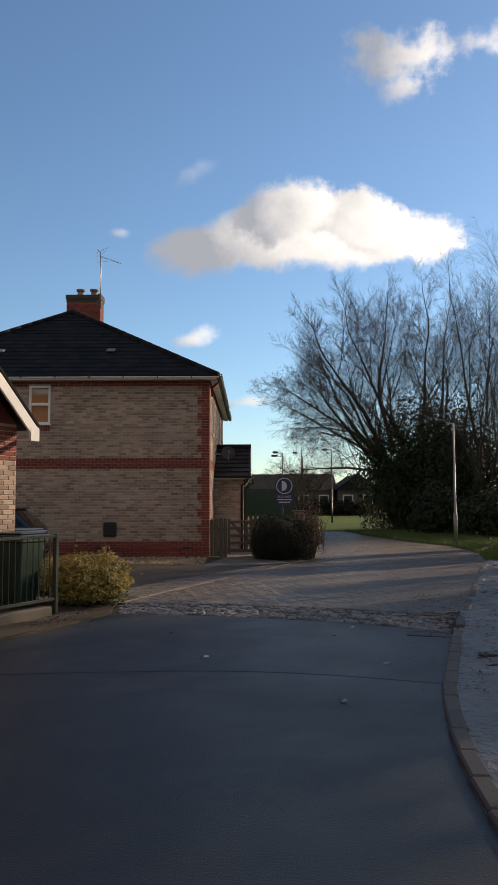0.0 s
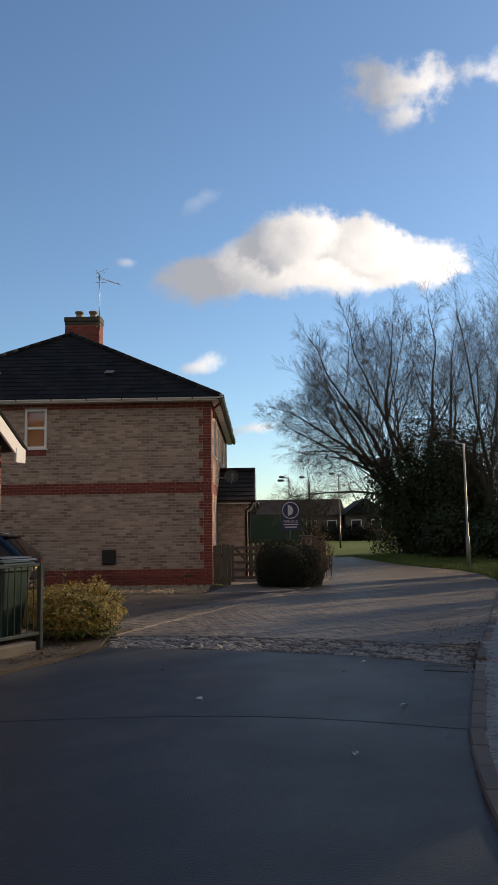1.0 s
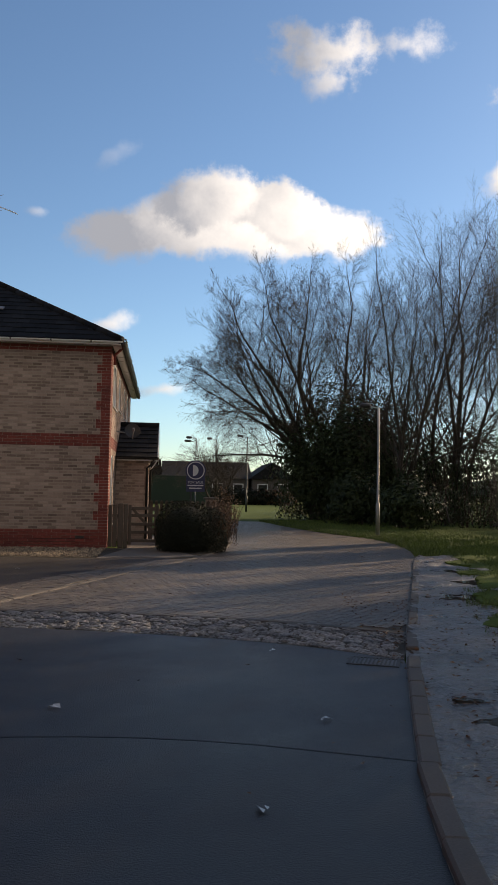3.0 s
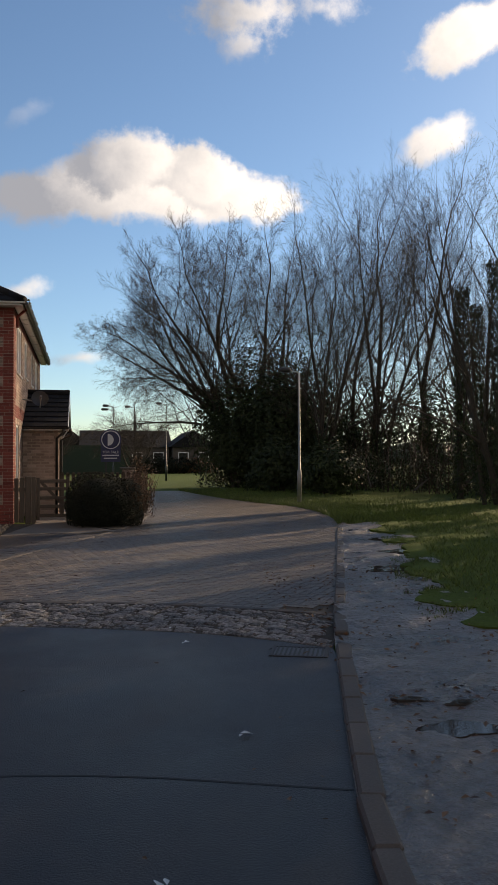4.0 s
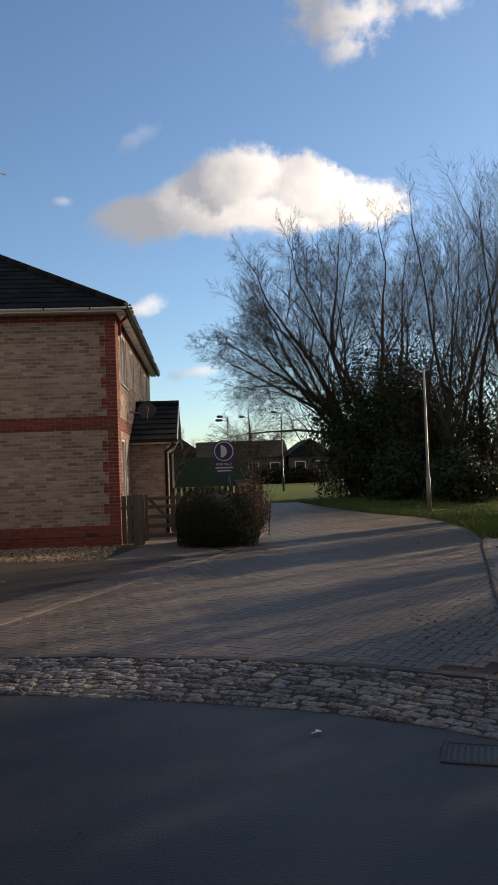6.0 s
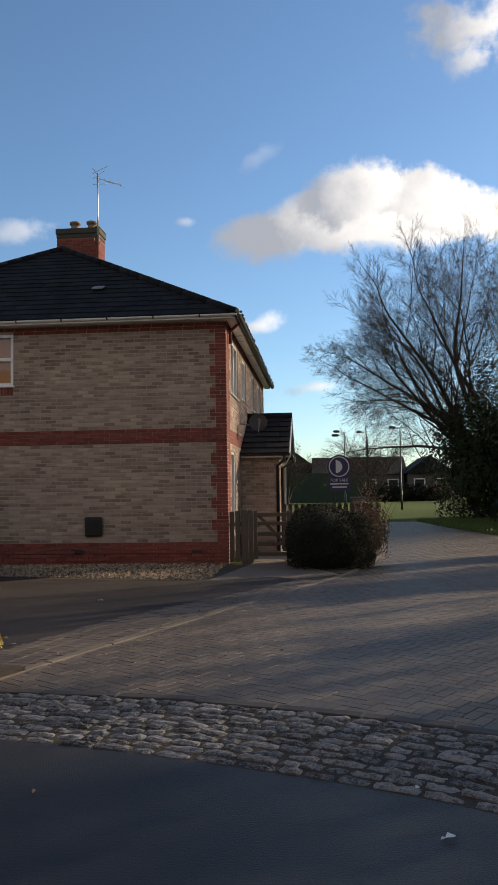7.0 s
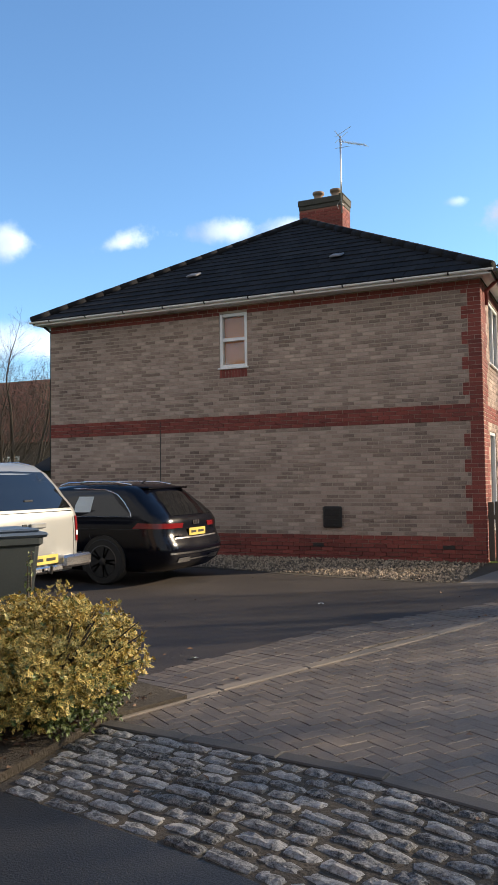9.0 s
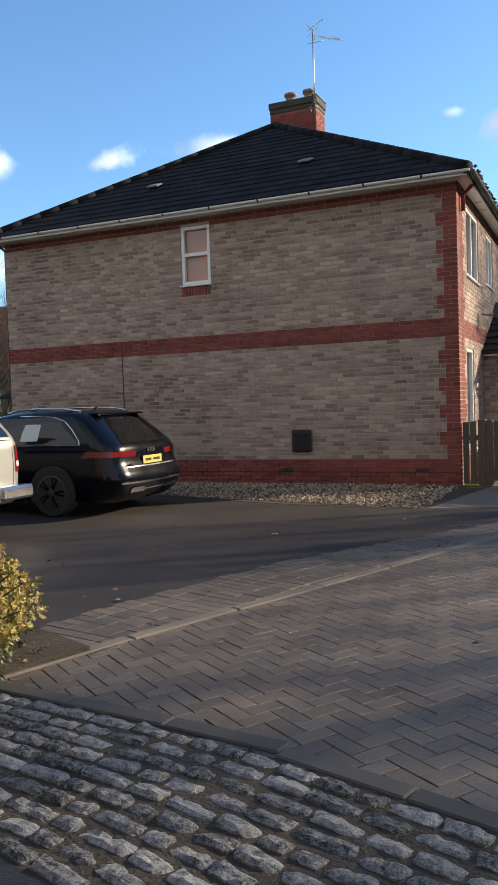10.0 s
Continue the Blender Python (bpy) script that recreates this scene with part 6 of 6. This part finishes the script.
    EF.patch(cs, [(0.0, 0.33), (0.06, 0.33), (0.06, 0.35), (0.0, 0.35)], side, 0.006, 8, 1)
part("bumper_trim", cs, M_CHROME, estate, "silver bumper strip")
plate_bars(estate, 0.075, 0.735, 0.50)
em2 = Shape()
for i in range(4):
    em2.lathe([(0.030, -0.004), (0.033, 0.004), (0.026, 0.004)], 16, pose(0.09, (i - 1.5) * 0.045, 0.87, 0, -90, 0))
part("badge", em2, M_CHROME, estate, "small chrome badge")
part("badge", Shape().box(0.055, 0.48, 0.69, 0.066, 0.58, 0.715, 0.002), M_CHROME, estate)
part("aerial", Shape().tube([(1.05, 0, 1.45), (0.97, 0, 1.50)], [0.02, 0.008], 8), M_BLACKP, estate)
part("paper_sheet", EF.patch(Shape(), [(EF.u_of_x(1.38, 1.04), 1.04), (EF.u_of_x(1.68, 1.04), 1.04), (EF.u_of_x(1.64, 1.27), 1.27), (EF.u_of_x(1.37, 1.27), 1.27)], 1, 0.007), M_PAPER, estate, "pale paper sheet in the side window")

LEV2 = [0.36, 0.42, 0.5, 0.6, 0.7, 0.8, 0.9, 1.0, 1.08, 1.14, 1.2, 1.3, 1.4, 1.5, 1.6, 1.67, 1.71, 1.735, 1.75]
pickup = thing("pickup_truck", "champagne silver pickup truck with a hard canopy, parked", "car", pose(-4.70, 16.75, 0.004, 0, 0, 180))
PF = CarForm([(0.36, 0.16, 5.0, 0.80), (0.5, 0.13, 5.05, 0.86), (0.7, 0.13, 5.05, 0.885), (0.95, 0.14, 4.8, 0.89), (1.08, 0.15, 3.95, 0.875), (1.14, 0.17, 3.75, 0.86), (1.4, 0.36, 3.35, 0.80), (1.6, 0.52, 3.0, 0.74), (1.71, 0.66, 2.8, 0.66), (1.75, 0.95, 2.5, 0.5)], 0.12, 0.4)
part("body", PF.skin(LEV2), M_SILVERCAR, pickup, smooth=True)
rw = Shape()
for side in (1, -1):
    PF.patch(rw, [(0.0, 1.16), (0.118, 1.16), (0.116, 1.62), (0.0, 1.63)], side, 0.006, 8, 8)
part("canopy_window", rw, M_CARGLASS, pickup, "dark canopy rear window", smooth=True)
part("canopy_handle", Shape().box(0.24, -0.06, 1.25, 0.30, 0.10, 1.275, 0.006), M_BLACKP, pickup)
part("tailgate_handle", Shape().box(0.10, -0.14, 0.93, 0.14, 0.14, 0.99, 0.01), M_SILVERCAR, pickup)
part("handle_recess", Shape().box(0.13, 0.18, 0.94, 0.146, 0.26, 0.985, 0.003), M_BLACKP, pickup)
sm = Shape()
for side in (1, -1):
    PF.seam(sm, [(u, 1.12) for u in (0.0, 0.04, 0.08, 0.115)], side, 0.006, 0.002)
    PF.seam(sm, [(0.115, z) for z in (0.58, 0.8, 1.0, 1.12)], side, 0.004, 0.001)
    PF.seam(sm, [(u, 0.57) for u in (0.0, 0.04, 0.08, 0.115)], side, 0.005, 0.001)
part("tailgate_seam", sm, M_BLACKP, pickup)
for side in (1, -1):
    tl = Shape()
    PF.patch(tl, [(0.122, 0.73), (0.215, 0.73), (0.21, 1.05), (0.124, 1.05)], side, 0.008, 8, 5)
    part("tail_light", tl, M_TAIL, pickup, "red and white tail light", smooth=True)
    tl = Shape()
    PF.patch(tl, [(0.126, 0.80), (0.19, 0.80), (0.19, 0.86), (0.126, 0.86)], side, 0.011, 6, 2)
    part("lamp_lens", tl, M_LETTER, pickup, "white lamp lens")
    s = Shape()
    PF.patch(s, [(PF.u_of_x(0.7, 1.2), 1.2), (PF.u_of_x(1.9, 1.2), 1.2), (PF.u_of_x(1.9, 1.58), 1.58), (PF.u_of_x(0.8, 1.58), 1.58)], side, 0.005)
    part("canopy_side_window", s, M_CARGLASS, pickup, smooth=True)
    s = Shape()
    PF.patch(s, [(PF.u_of_x(2.1, 1.2), 1.2), (PF.u_of_x(3.4, 1.2), 1.2), (PF.u_of_x(2.9, 1.58), 1.58), (PF.u_of_x(2.1, 1.58), 1.58)], side, 0.005)
    part("cab_window", s, M_CARGLASS, pickup, smooth=True)
    road_wheel(pickup, 1.25, 0.80 * side, 0.36, 0.24, side)
    road_wheel(pickup, 4.25, 0.80 * side, 0.36, 0.24, side)
    rl = [PF.point(PF.u_of_x(x, 1.68), 1.68) + Vector((0, 0, dz)) for x, dz in ((0.8, 0.03), (1.0, 0.07), (2.0, 0.075), (2.3, 0.03))]
    part("roof_rail", Shape().tube([(p.x, p.y * side, p.z) for p in rl], 0.014, 8), M_CHROME, pickup, smooth=True)
arches(PF, pickup, (1.25, 4.25), 0.36)
part("rear_bumper", Shape().box(-0.06, -0.86, 0.42, 0.14, -0.30, 0.58, 0.03).box(-0.06, 0.30, 0.42, 0.14, 0.86, 0.58, 0.03).box(-0.02, -0.31, 0.40, 0.13, 0.31, 0.47, 0.015), M_CHROME, pickup, "bright chrome step bumper")
plate_bars(pickup, 0.02, 0.55, 0.50)
part("tow_bracket", Shape().tube([(0.0, 0, 0.42), (-0.08, 0, 0.40), (-0.09, 0, 0.48)], 0.02, 8), M_BLACKP, pickup)
part("badge", Shape().lathe([(0.05, -0.004), (0.05, 0.004)], 3, pose(0.128, 0, 0.80, 0, -90, 0)), M_CHROME, pickup)


# ---- road details ----
def gully(m):
    d = thing("drain_grate", "black iron drain grate at the kerb", "drain", m)
    part("frame", Shape().box(-0.22, -0.16, -0.02, -0.19, 0.16, 0.006, 0.003).box(0.19, -0.16, -0.02, 0.22, 0.16, 0.006, 0.003).box(-0.19, -0.16, -0.02, 0.19, -0.13, 0.006, 0.003).box(-0.19, 0.13, -0.02, 0.19, 0.16, 0.006, 0.003), M_IRON, d)
    part("pit", Shape().box(-0.19, -0.13, -0.02, 0.19, 0.13, 0.001), M_BLACKP, d)
    for i in range(11):
        x = -0.17 + i * 0.034
        part("grate_slat", Shape().box(x - 0.008, -0.13, 0.0015, x + 0.008, 0.13, 0.006, 0.002), M_IRON, d)
    return d


M_IRON = surface("cast_iron", (0.03, 0.028, 0.026), (0.08, 0.07, 0.062), 6, 0.6, 60, 0.3, metal=0.4)
gully(pose(2.74, 10.20, 0.002, 0, 0, -20))
rnd = random.Random(31)
pts, nor = [], []
for i in range(520):
    x, y = rnd.uniform(-3.6, 6.5), rnd.uniform(3.0, 24.0)
    pts.append((x, y, 0.035 if x < -1.3 or x > 1.8 + max(0, y - 5) * 0.25 else 0.012))
    nor.append((rnd.gauss(0, 0.15), rnd.gauss(0, 0.15), 1))
for i in range(620):
    pts.append((rnd.uniform(-2.6, -1.25), rnd.uniform(10.6, 13.7), 0.045))
    nor.append((rnd.gauss(0, 0.3), rnd.gauss(0, 0.3), 1))
for i in range(1500):
    t = rnd.random()
    pts.append((rnd.uniform(2.3, 5.2) + t * 1.0, 5.5 + t * 9 + rnd.gauss(0, 0.5), 0.04))
    nor.append((rnd.gauss(0, 0.3), rnd.gauss(0, 0.3), 1))
keep = [(p, n) for p, n in zip(pts, nor) if not (-1.6 < p[0] < 1.9 and 3 < p[1] < 12 and rnd.random() < 0.8)]
solid("fallen_leaves", leaf_cloud([p for p, n in keep], [n for p, n in keep], 0.045, rnd, 0.25), M_BROWNLEAF, "scattered brown fallen leaves on road and verge", "leaves", "stuff")
PALE = ((1.383, 7.08), (0.224, 8.83), (1.947, 8.47), (1.907, 10.64), (-1.643, 17.94), (-1.656, 14.85), (1.834, 11.2))
for x, y in PALE:
    s = leaf_cloud([(0, 0, 0.012), (0.03, 0.01, 0.016)], [(0, 0, 1), (0.2, 0, 1)], 0.065, rnd, 0.15)
    solid("pale_leaf", s, M_PAPER, "pale curled fallen leaf on the road", "leaf", m=pose(x, y, 0.0), group="pale leaves")
# puddles on the mud
M_WATER = material("puddle_water", 0.06)[0]
M_WATER.node_tree.nodes["Principled BSDF"].inputs["Base Color"].default_value = (0.04, 0.036, 0.03, 1)
for x, y, rx, ry in ((3.5, 8.95, 0.50, 0.26), (4.15, 8.7, 0.5, 0.24), (5.02, 14.3, 0.42, 0.26), (3.98, 11.1, 0.24, 0.15), (6.2, 16.1, 0.5, 0.3), (6.25, 18.0, 0.4, 0.25), (3.25, 7.3, 0.3, 0.16), (3.1, 8.3, 0.22, 0.12)):
    edge = [(x + rx * math.cos(radians(a)) * (1 + 0.45 * noise.noise(Vector((x + math.cos(radians(a)) * 1.6, y + math.sin(radians(a)) * 1.6, 0)))), y + ry * math.sin(radians(a)) * (1 + 0.45 * noise.noise(Vector((x + math.cos(radians(a)) * 1.9, y + math.sin(radians(a)) * 1.9, 4))))) for a in range(0, 360, 12)]
    solid("puddle", Shape().slab(ccw(edge), 0.0, 0.024), M_WATER, "shallow muddy puddle on the trodden verge", "puddle", group="puddles")
# tarred seams across the asphalt
for line in (((-3.0, 7.9), (-0.4, 8.25), (1.0, 8.2), (2.3, 7.7)),):
    l1 = rounded(list(line))
    solid("road_seam", Shape().slab(ccw(l1 + offset(l1, 0.018)[::-1]), -0.02, 0.0015), M_TYRE, "dark tarred seam across the asphalt", "road seam", "structure")

# grass blades on the verges
def tuft(s, x, y, z, h, rnd):
    a = rnd.random() * math.pi
    dx, dy = math.cos(a) * 0.006, math.sin(a) * 0.006
    lx, ly = rnd.gauss(0, h * 0.4), rnd.gauss(0, h * 0.4)
    n = len(s.v)
    s.v += [(x - dx, y - dy, z), (x + dx, y + dy, z), (x + lx * 0.4 + dx * 0.7, y + ly * 0.4 + dy * 0.7, z + h * 0.6), (x + lx, y + ly, z + h), (x + lx * 0.4 - dx * 0.7, y + ly * 0.4 - dy * 0.7, z + h * 0.6)]
    s.f.append((n, n + 1, n + 2, n + 3, n + 4))


gr = Shape()
rnd = random.Random(55)
MUD_EDGE = [(4.6, 9.2), (4.2, 10.8), (4.75, 12.9), (5.7, 15.5), (6.6, 18.2), (7.6, 21.6), (8.2, 24)]
count = 0
while count < 90000:
    y = rnd.uniform(8, 44)
    edge = None
    if y < 24:
        for (ax, ay), (bx, by) in zip(MUD_EDGE, MUD_EDGE[1:]):
            if ay <= y <= by:
                edge = ax + (bx - ax) * (y - ay) / (by - ay)
        edge = edge or 5.0
    else:
        for (ax, ay), (bx, by) in zip(GRASS_EDGE, GRASS_EDGE[1:]):
            if ay <= y <= by:
                edge = ax + (bx - ax) * (y - ay) / (by - ay)
        edge = edge or 6.5
    x = edge + abs(rnd.gauss(0, 2.4)) - 0.12
    count += 1
    if noise.noise(Vector((x * 0.8, y * 0.8, 0))) < -0.25 and rnd.random() < 0.7:
        continue
    if y < 22 and x < edge + 0.5 and noise.noise(Vector((x * 0.9, y * 0.9, 9))) < 0.0:
        continue
    tuft(gr, x, y, -0.03 if y > 21.5 else 0.008, rnd.uniform(0.03, 0.10) * (1.0 if x > edge + 0.1 else 0.6), rnd)
# ranker growth along the paving's far edge
line = along(GRASS_EDGE, 0.02)
for i in range(16000):
    x, y, a = line[int(rnd.random() * len(line))]
    d = abs(rnd.gauss(0, 0.35)) - 0.05
    if noise.noise(Vector((x * 1.7, y * 1.7, 4))) < -0.1 and rnd.random() < 0.8:
        continue
    tuft(gr, x + math.sin(a) * d, y - math.cos(a) * d, -0.03, rnd.uniform(0.07, 0.2), rnd)
solid("grass_verge", gr, M_BLADE, "short green winter grass along the road edge", "grass", "stuff")
gv = Shape()
rnd = random.Random(66)
for i in range(9000):
    x, y = rnd.uniform(-9.6, -0.45), 0
    lo = 20.35 + max(0, (-0.8 - x)) * 0.19 if x > -5 else 21.1 + (-5 - x) * 0.06
    y = rnd.uniform(lo, 23.17)
    k = rnd.uniform(0.012, 0.03)
    n = len(gv.v)
    m = pose(x, y, 0.010 + k * 0.3, rnd.uniform(0, 360), rnd.uniform(0, 360), 0)
    gv.v += [tuple(m @ Vector(p)) for p in ((k, 0, 0), (0, k * 0.8, 0), (-k, 0, 0), (0, -k * 0.8, 0), (0, 0, k * 0.6), (0, 0, -k * 0.6))]
    gv.f += [tuple(n + i for i in f) for f in ((0, 1, 4), (1, 2, 4), (2, 3, 4), (3, 0, 4), (1, 0, 5), (2, 1, 5), (3, 2, 5), (0, 3, 5))]
solid("gravel", gv, M_GRAVEL, "pale loose gravel stones at the foot of the wall", "gravel", "stuff")

# ---- pieces: kerb stones, edgings, setts, blocks, tiles, bricks ----
rnd = random.Random(71)
kerb_thing = thing("kerb", "worn concrete kerb stones along the road", "kerb", kind="structure")
for x, y, a in along(KERB, 0.46):
    if y > 0 and not (9.95 < y < 10.3):
        s = Shape().box(0.001, -0.12, -0.1, 0.459, -0.004, 0.05 if y < 11 else 0.036, 0.014)
        part("kerb_stone", s, M_KERB, kerb_thing, m=pose(x, y, rnd.uniform(-0.003, 0.003), 0, 0, math.degrees(a) + rnd.uniform(-0.3, 0.3)))
stone = Shape().box(0.004, -0.055, -0.06, 0.605, 0.055, 0.012, 0.008).mesh("edging_stone", M_DARKEDGE)
for x, y, a in along(offset(FAR_EDGE, 0.06), 0.61):
    part("edging_stone", stone, M_DARKEDGE, sett_bed, m=pose(x, y, rnd.uniform(-0.002, 0.003), 0, 0, math.degrees(a)))
stone2 = Shape().box(0.004, -0.05, -0.06, 0.905, 0.05, 0.010, 0.008).mesh("edging_stone", M_EDGING)
for x, y, a in along(FLUSH, 0.91):
    if y < 30:
        part("edging_stone", stone2, M_EDGING, apron, m=pose(x, y, rnd.uniform(-0.002, 0.003), 0, 0, math.degrees(a)))


def sett_mesh(seed, l, w):
    """A hewn granite sett: an uneven, worn top with ragged sides."""
    r = random.Random(seed)
    s = Shape()
    nx, ny = 6, 4
    lean = r.uniform(-0.004, 0.004)
    for j in range(ny + 1):
        for i in range(nx + 1):
            fx, fy = i / nx - 0.5, j / ny - 0.5
            edge = i in (0, nx) or j in (0, ny)
            corner = i in (0, nx) and j in (0, ny)
            n1 = noise.noise(Vector((fx * l * 22, fy * w * 22, seed)))
            z = 0.012 + 0.006 * (1 - max(abs(fx * 2) ** 4, abs(fy * 2) ** 4)) + 0.010 * n1 + r.uniform(-0.005, 0.005) + lean * fx * 2
            sx = 1 + (r.uniform(-0.07, 0.05) if edge else 0)
            sy = 1 + (r.uniform(-0.16, 0.08) if edge else 0)
            s.v.append((fx * l * sx * (0.95 if corner else 1), fy * w * sy * (0.93 if corner else 1), z - 0.006 if edge else z))
    for j in range(ny):
        for i in range(nx):
            q = j * (nx + 1) + i
            s.f.append((q, q + 1, q + nx + 2, q + nx + 1))
    ring = [i for i in range(nx + 1)] + [(j + 1) * (nx + 1) - 1 for j in range(1, ny + 1)] + [ny * (nx + 1) + i for i in range(nx - 1, -1, -1)] + [j * (nx + 1) for j in range(ny - 1, 0, -1)]
    n = len(s.v)
    for i in ring:
        x, y, z = s.v[i]
        s.v.append((x * 1.03, y * 1.05, -0.06))
    k = len(ring)
    for a in range(k):
        b = (a + 1) % k
        s.f.append((ring[b], ring[a], n + a, n + b))
    return s.mesh("sett", M_SETT)


setts = [(ln, [sett_mesh(100 * i + j, ln, 0.074) for j in range(7)]) for i, ln in enumerate((0.12, 0.17, 0.20, 0.24))]


def at_fraction(line, f):
    d = [math.hypot(b[0] - a[0], b[1] - a[1]) for a, b in zip(line, line[1:])]
    t = f * sum(d)
    for (a, b), k in zip(zip(line, line[1:]), d):
        if t <= k:
            return (a[0] + (b[0] - a[0]) * t / k, a[1] + (b[1] - a[1]) * t / k)
        t -= k
    return line[-1]


ROWS_S = 10
for r in range(ROWS_S):
    f = (r + 0.5) / ROWS_S
    row = [(lambda p, q: (p[0] + (q[0] - p[0]) * f, p[1] + (q[1] - p[1]) * f))(at_fraction(NEAR_EDGE, i / 24), at_fraction(FAR_EDGE, i / 24)) for i in range(25)]
    total = sum(math.hypot(b[0] - a[0], b[1] - a[1]) for a, b in zip(row, row[1:]))
    d = rnd.uniform(0, 0.1)
    while d < total - 0.08:
        ln, meshes = rnd.choice(setts)
        c = (d + ln / 2) / total
        if c > 0.985:
            break
        p, q = at_fraction(row, c), at_fraction(row, min(1.0, c + 0.01))
        a = math.degrees(math.atan2(q[1] - p[1], q[0] - p[0]))
        if not (math.hypot(p[0] - 2.74, p[1] - 10.20) < 0.27):
            part("sett", rnd.choice(meshes), M_SETT, sett_bed, m=pose(p[0], p[1], rnd.uniform(-0.010, 0.002), rnd.gauss(0, 2.0), rnd.gauss(0, 1.5), a + rnd.gauss(0, 1.2) + rnd.choice((0, 180))))
        d += ln + rnd.uniform(0.010, 0.024)

block = Shape().box(0.003, 0.003, -0.05, 0.197, 0.097, -0.001, 0.002).mesh("paving_block", M_BLOCK)
joined = Shape()
near_blocks = 0
HB = pose(1.5, 14, 0, 0, 0, 56)
bed_in = [p for p in bed]
for i in range(-60, 230):
    for j in range(-16, 60):
        # herringbone: each step of two blocks, one along and one across
        ox, oy = i * 0.1 + 0.0, 0.0
        bx, by = (i + 2 * j) * 0.1, (i - 2 * j) * 0.1
        for turn_, px, py in ((0, bx, by), (90, bx + 0.3, by - 0.1)):
            c = HB @ pose(px, py, 0, 0, 0, turn_)
            mid = c @ Vector((0.1, 0.05, 0))
            e1, e2 = c @ Vector((0.03, 0.05, 0)), c @ Vector((0.17, 0.05, 0))
            if not (-1.6 < mid.x < 8 and 12.0 < mid.y < 41.8) or not (inside((e1.x, e1.y), bed_in) or inside((e2.x, e2.y), bed_in)):
                continue
            if near_blocks < 300 and mid.y < 14.6 and -1.2 < mid.x < 1.9:
                near_blocks += 1
                part("paving_block", block, M_BLOCK, paving, m=Matrix.Translation((0, 0, rnd.uniform(-0.002, 0.002))) @ c)
            else:
                z = rnd.uniform(-0.0025, -0.0005)
                n = len(joined.v)
                e = 0.002
                joined.v += [tuple(c @ Vector(p)) for p in ((0.003, 0.003, -0.013), (0.197, 0.003, -0.013), (0.197, 0.097, -0.013), (0.003, 0.097, -0.013), (0.003 + e, 0.003 + e, z), (0.197 - e, 0.003 + e, z), (0.197 - e, 0.097 - e, z), (0.003 + e, 0.097 - e, z))]
                joined.f += [tuple(n + q for q in f) for f in ((4, 5, 6, 7), (0, 1, 5, 4), (1, 2, 6, 5), (2, 3, 7, 6), (3, 0, 4, 7))]
part("block_paving", joined, M_BLOCK, paving, kind="stuff")
# blocks of the strip along the parking area, laid across it
k = 0
for row in range(4):
    for x, y, a in along(LOT_EDGE, 0.101):
        px, py = x + math.sin(a) * (0.06 + row * 0.2), y - math.cos(a) * (0.06 + row * 0.2)
        if inside((px, py), strip) and k < 300:
            k += 1
            part("paving_block", block, M_BLOCK, apron, m=pose(px, py, rnd.uniform(-0.002, 0.003), 0, 0, math.degrees(a) - 90) @ pose(-0.1, -0.05, 0.002))
tiles = {}
for r, a, b in south_tiles:
    key = round(b - a, 2)
    if key not in tiles:
        tiles[key] = tile_shape(key).mesh("roof_tile", M_TILE)
    part("roof_tile", tiles[key], M_TILE, roof, m=M_SOUTH @ pose(a, r * GAUGE, rnd.uniform(-0.002, 0.003)))
bricks = {}
for x0, x1, k, red in piece_bricks:
    key = (round(x1 - x0, 3), red, proud_of(k))
    if key not in bricks:
        s = Shape()
        brick_faces(s, 0, x1 - x0, 0, proud_of(k), ident, 0.0025 if red else 0.0075)
        bricks[key] = s.mesh("brick", M_RED if red else M_BUFF)
    part("brick", bricks[key], M_RED if red else M_BUFF, wall_s, m=pose(x0, rnd.uniform(-0.002, 0.001), k * MODULE_Z))
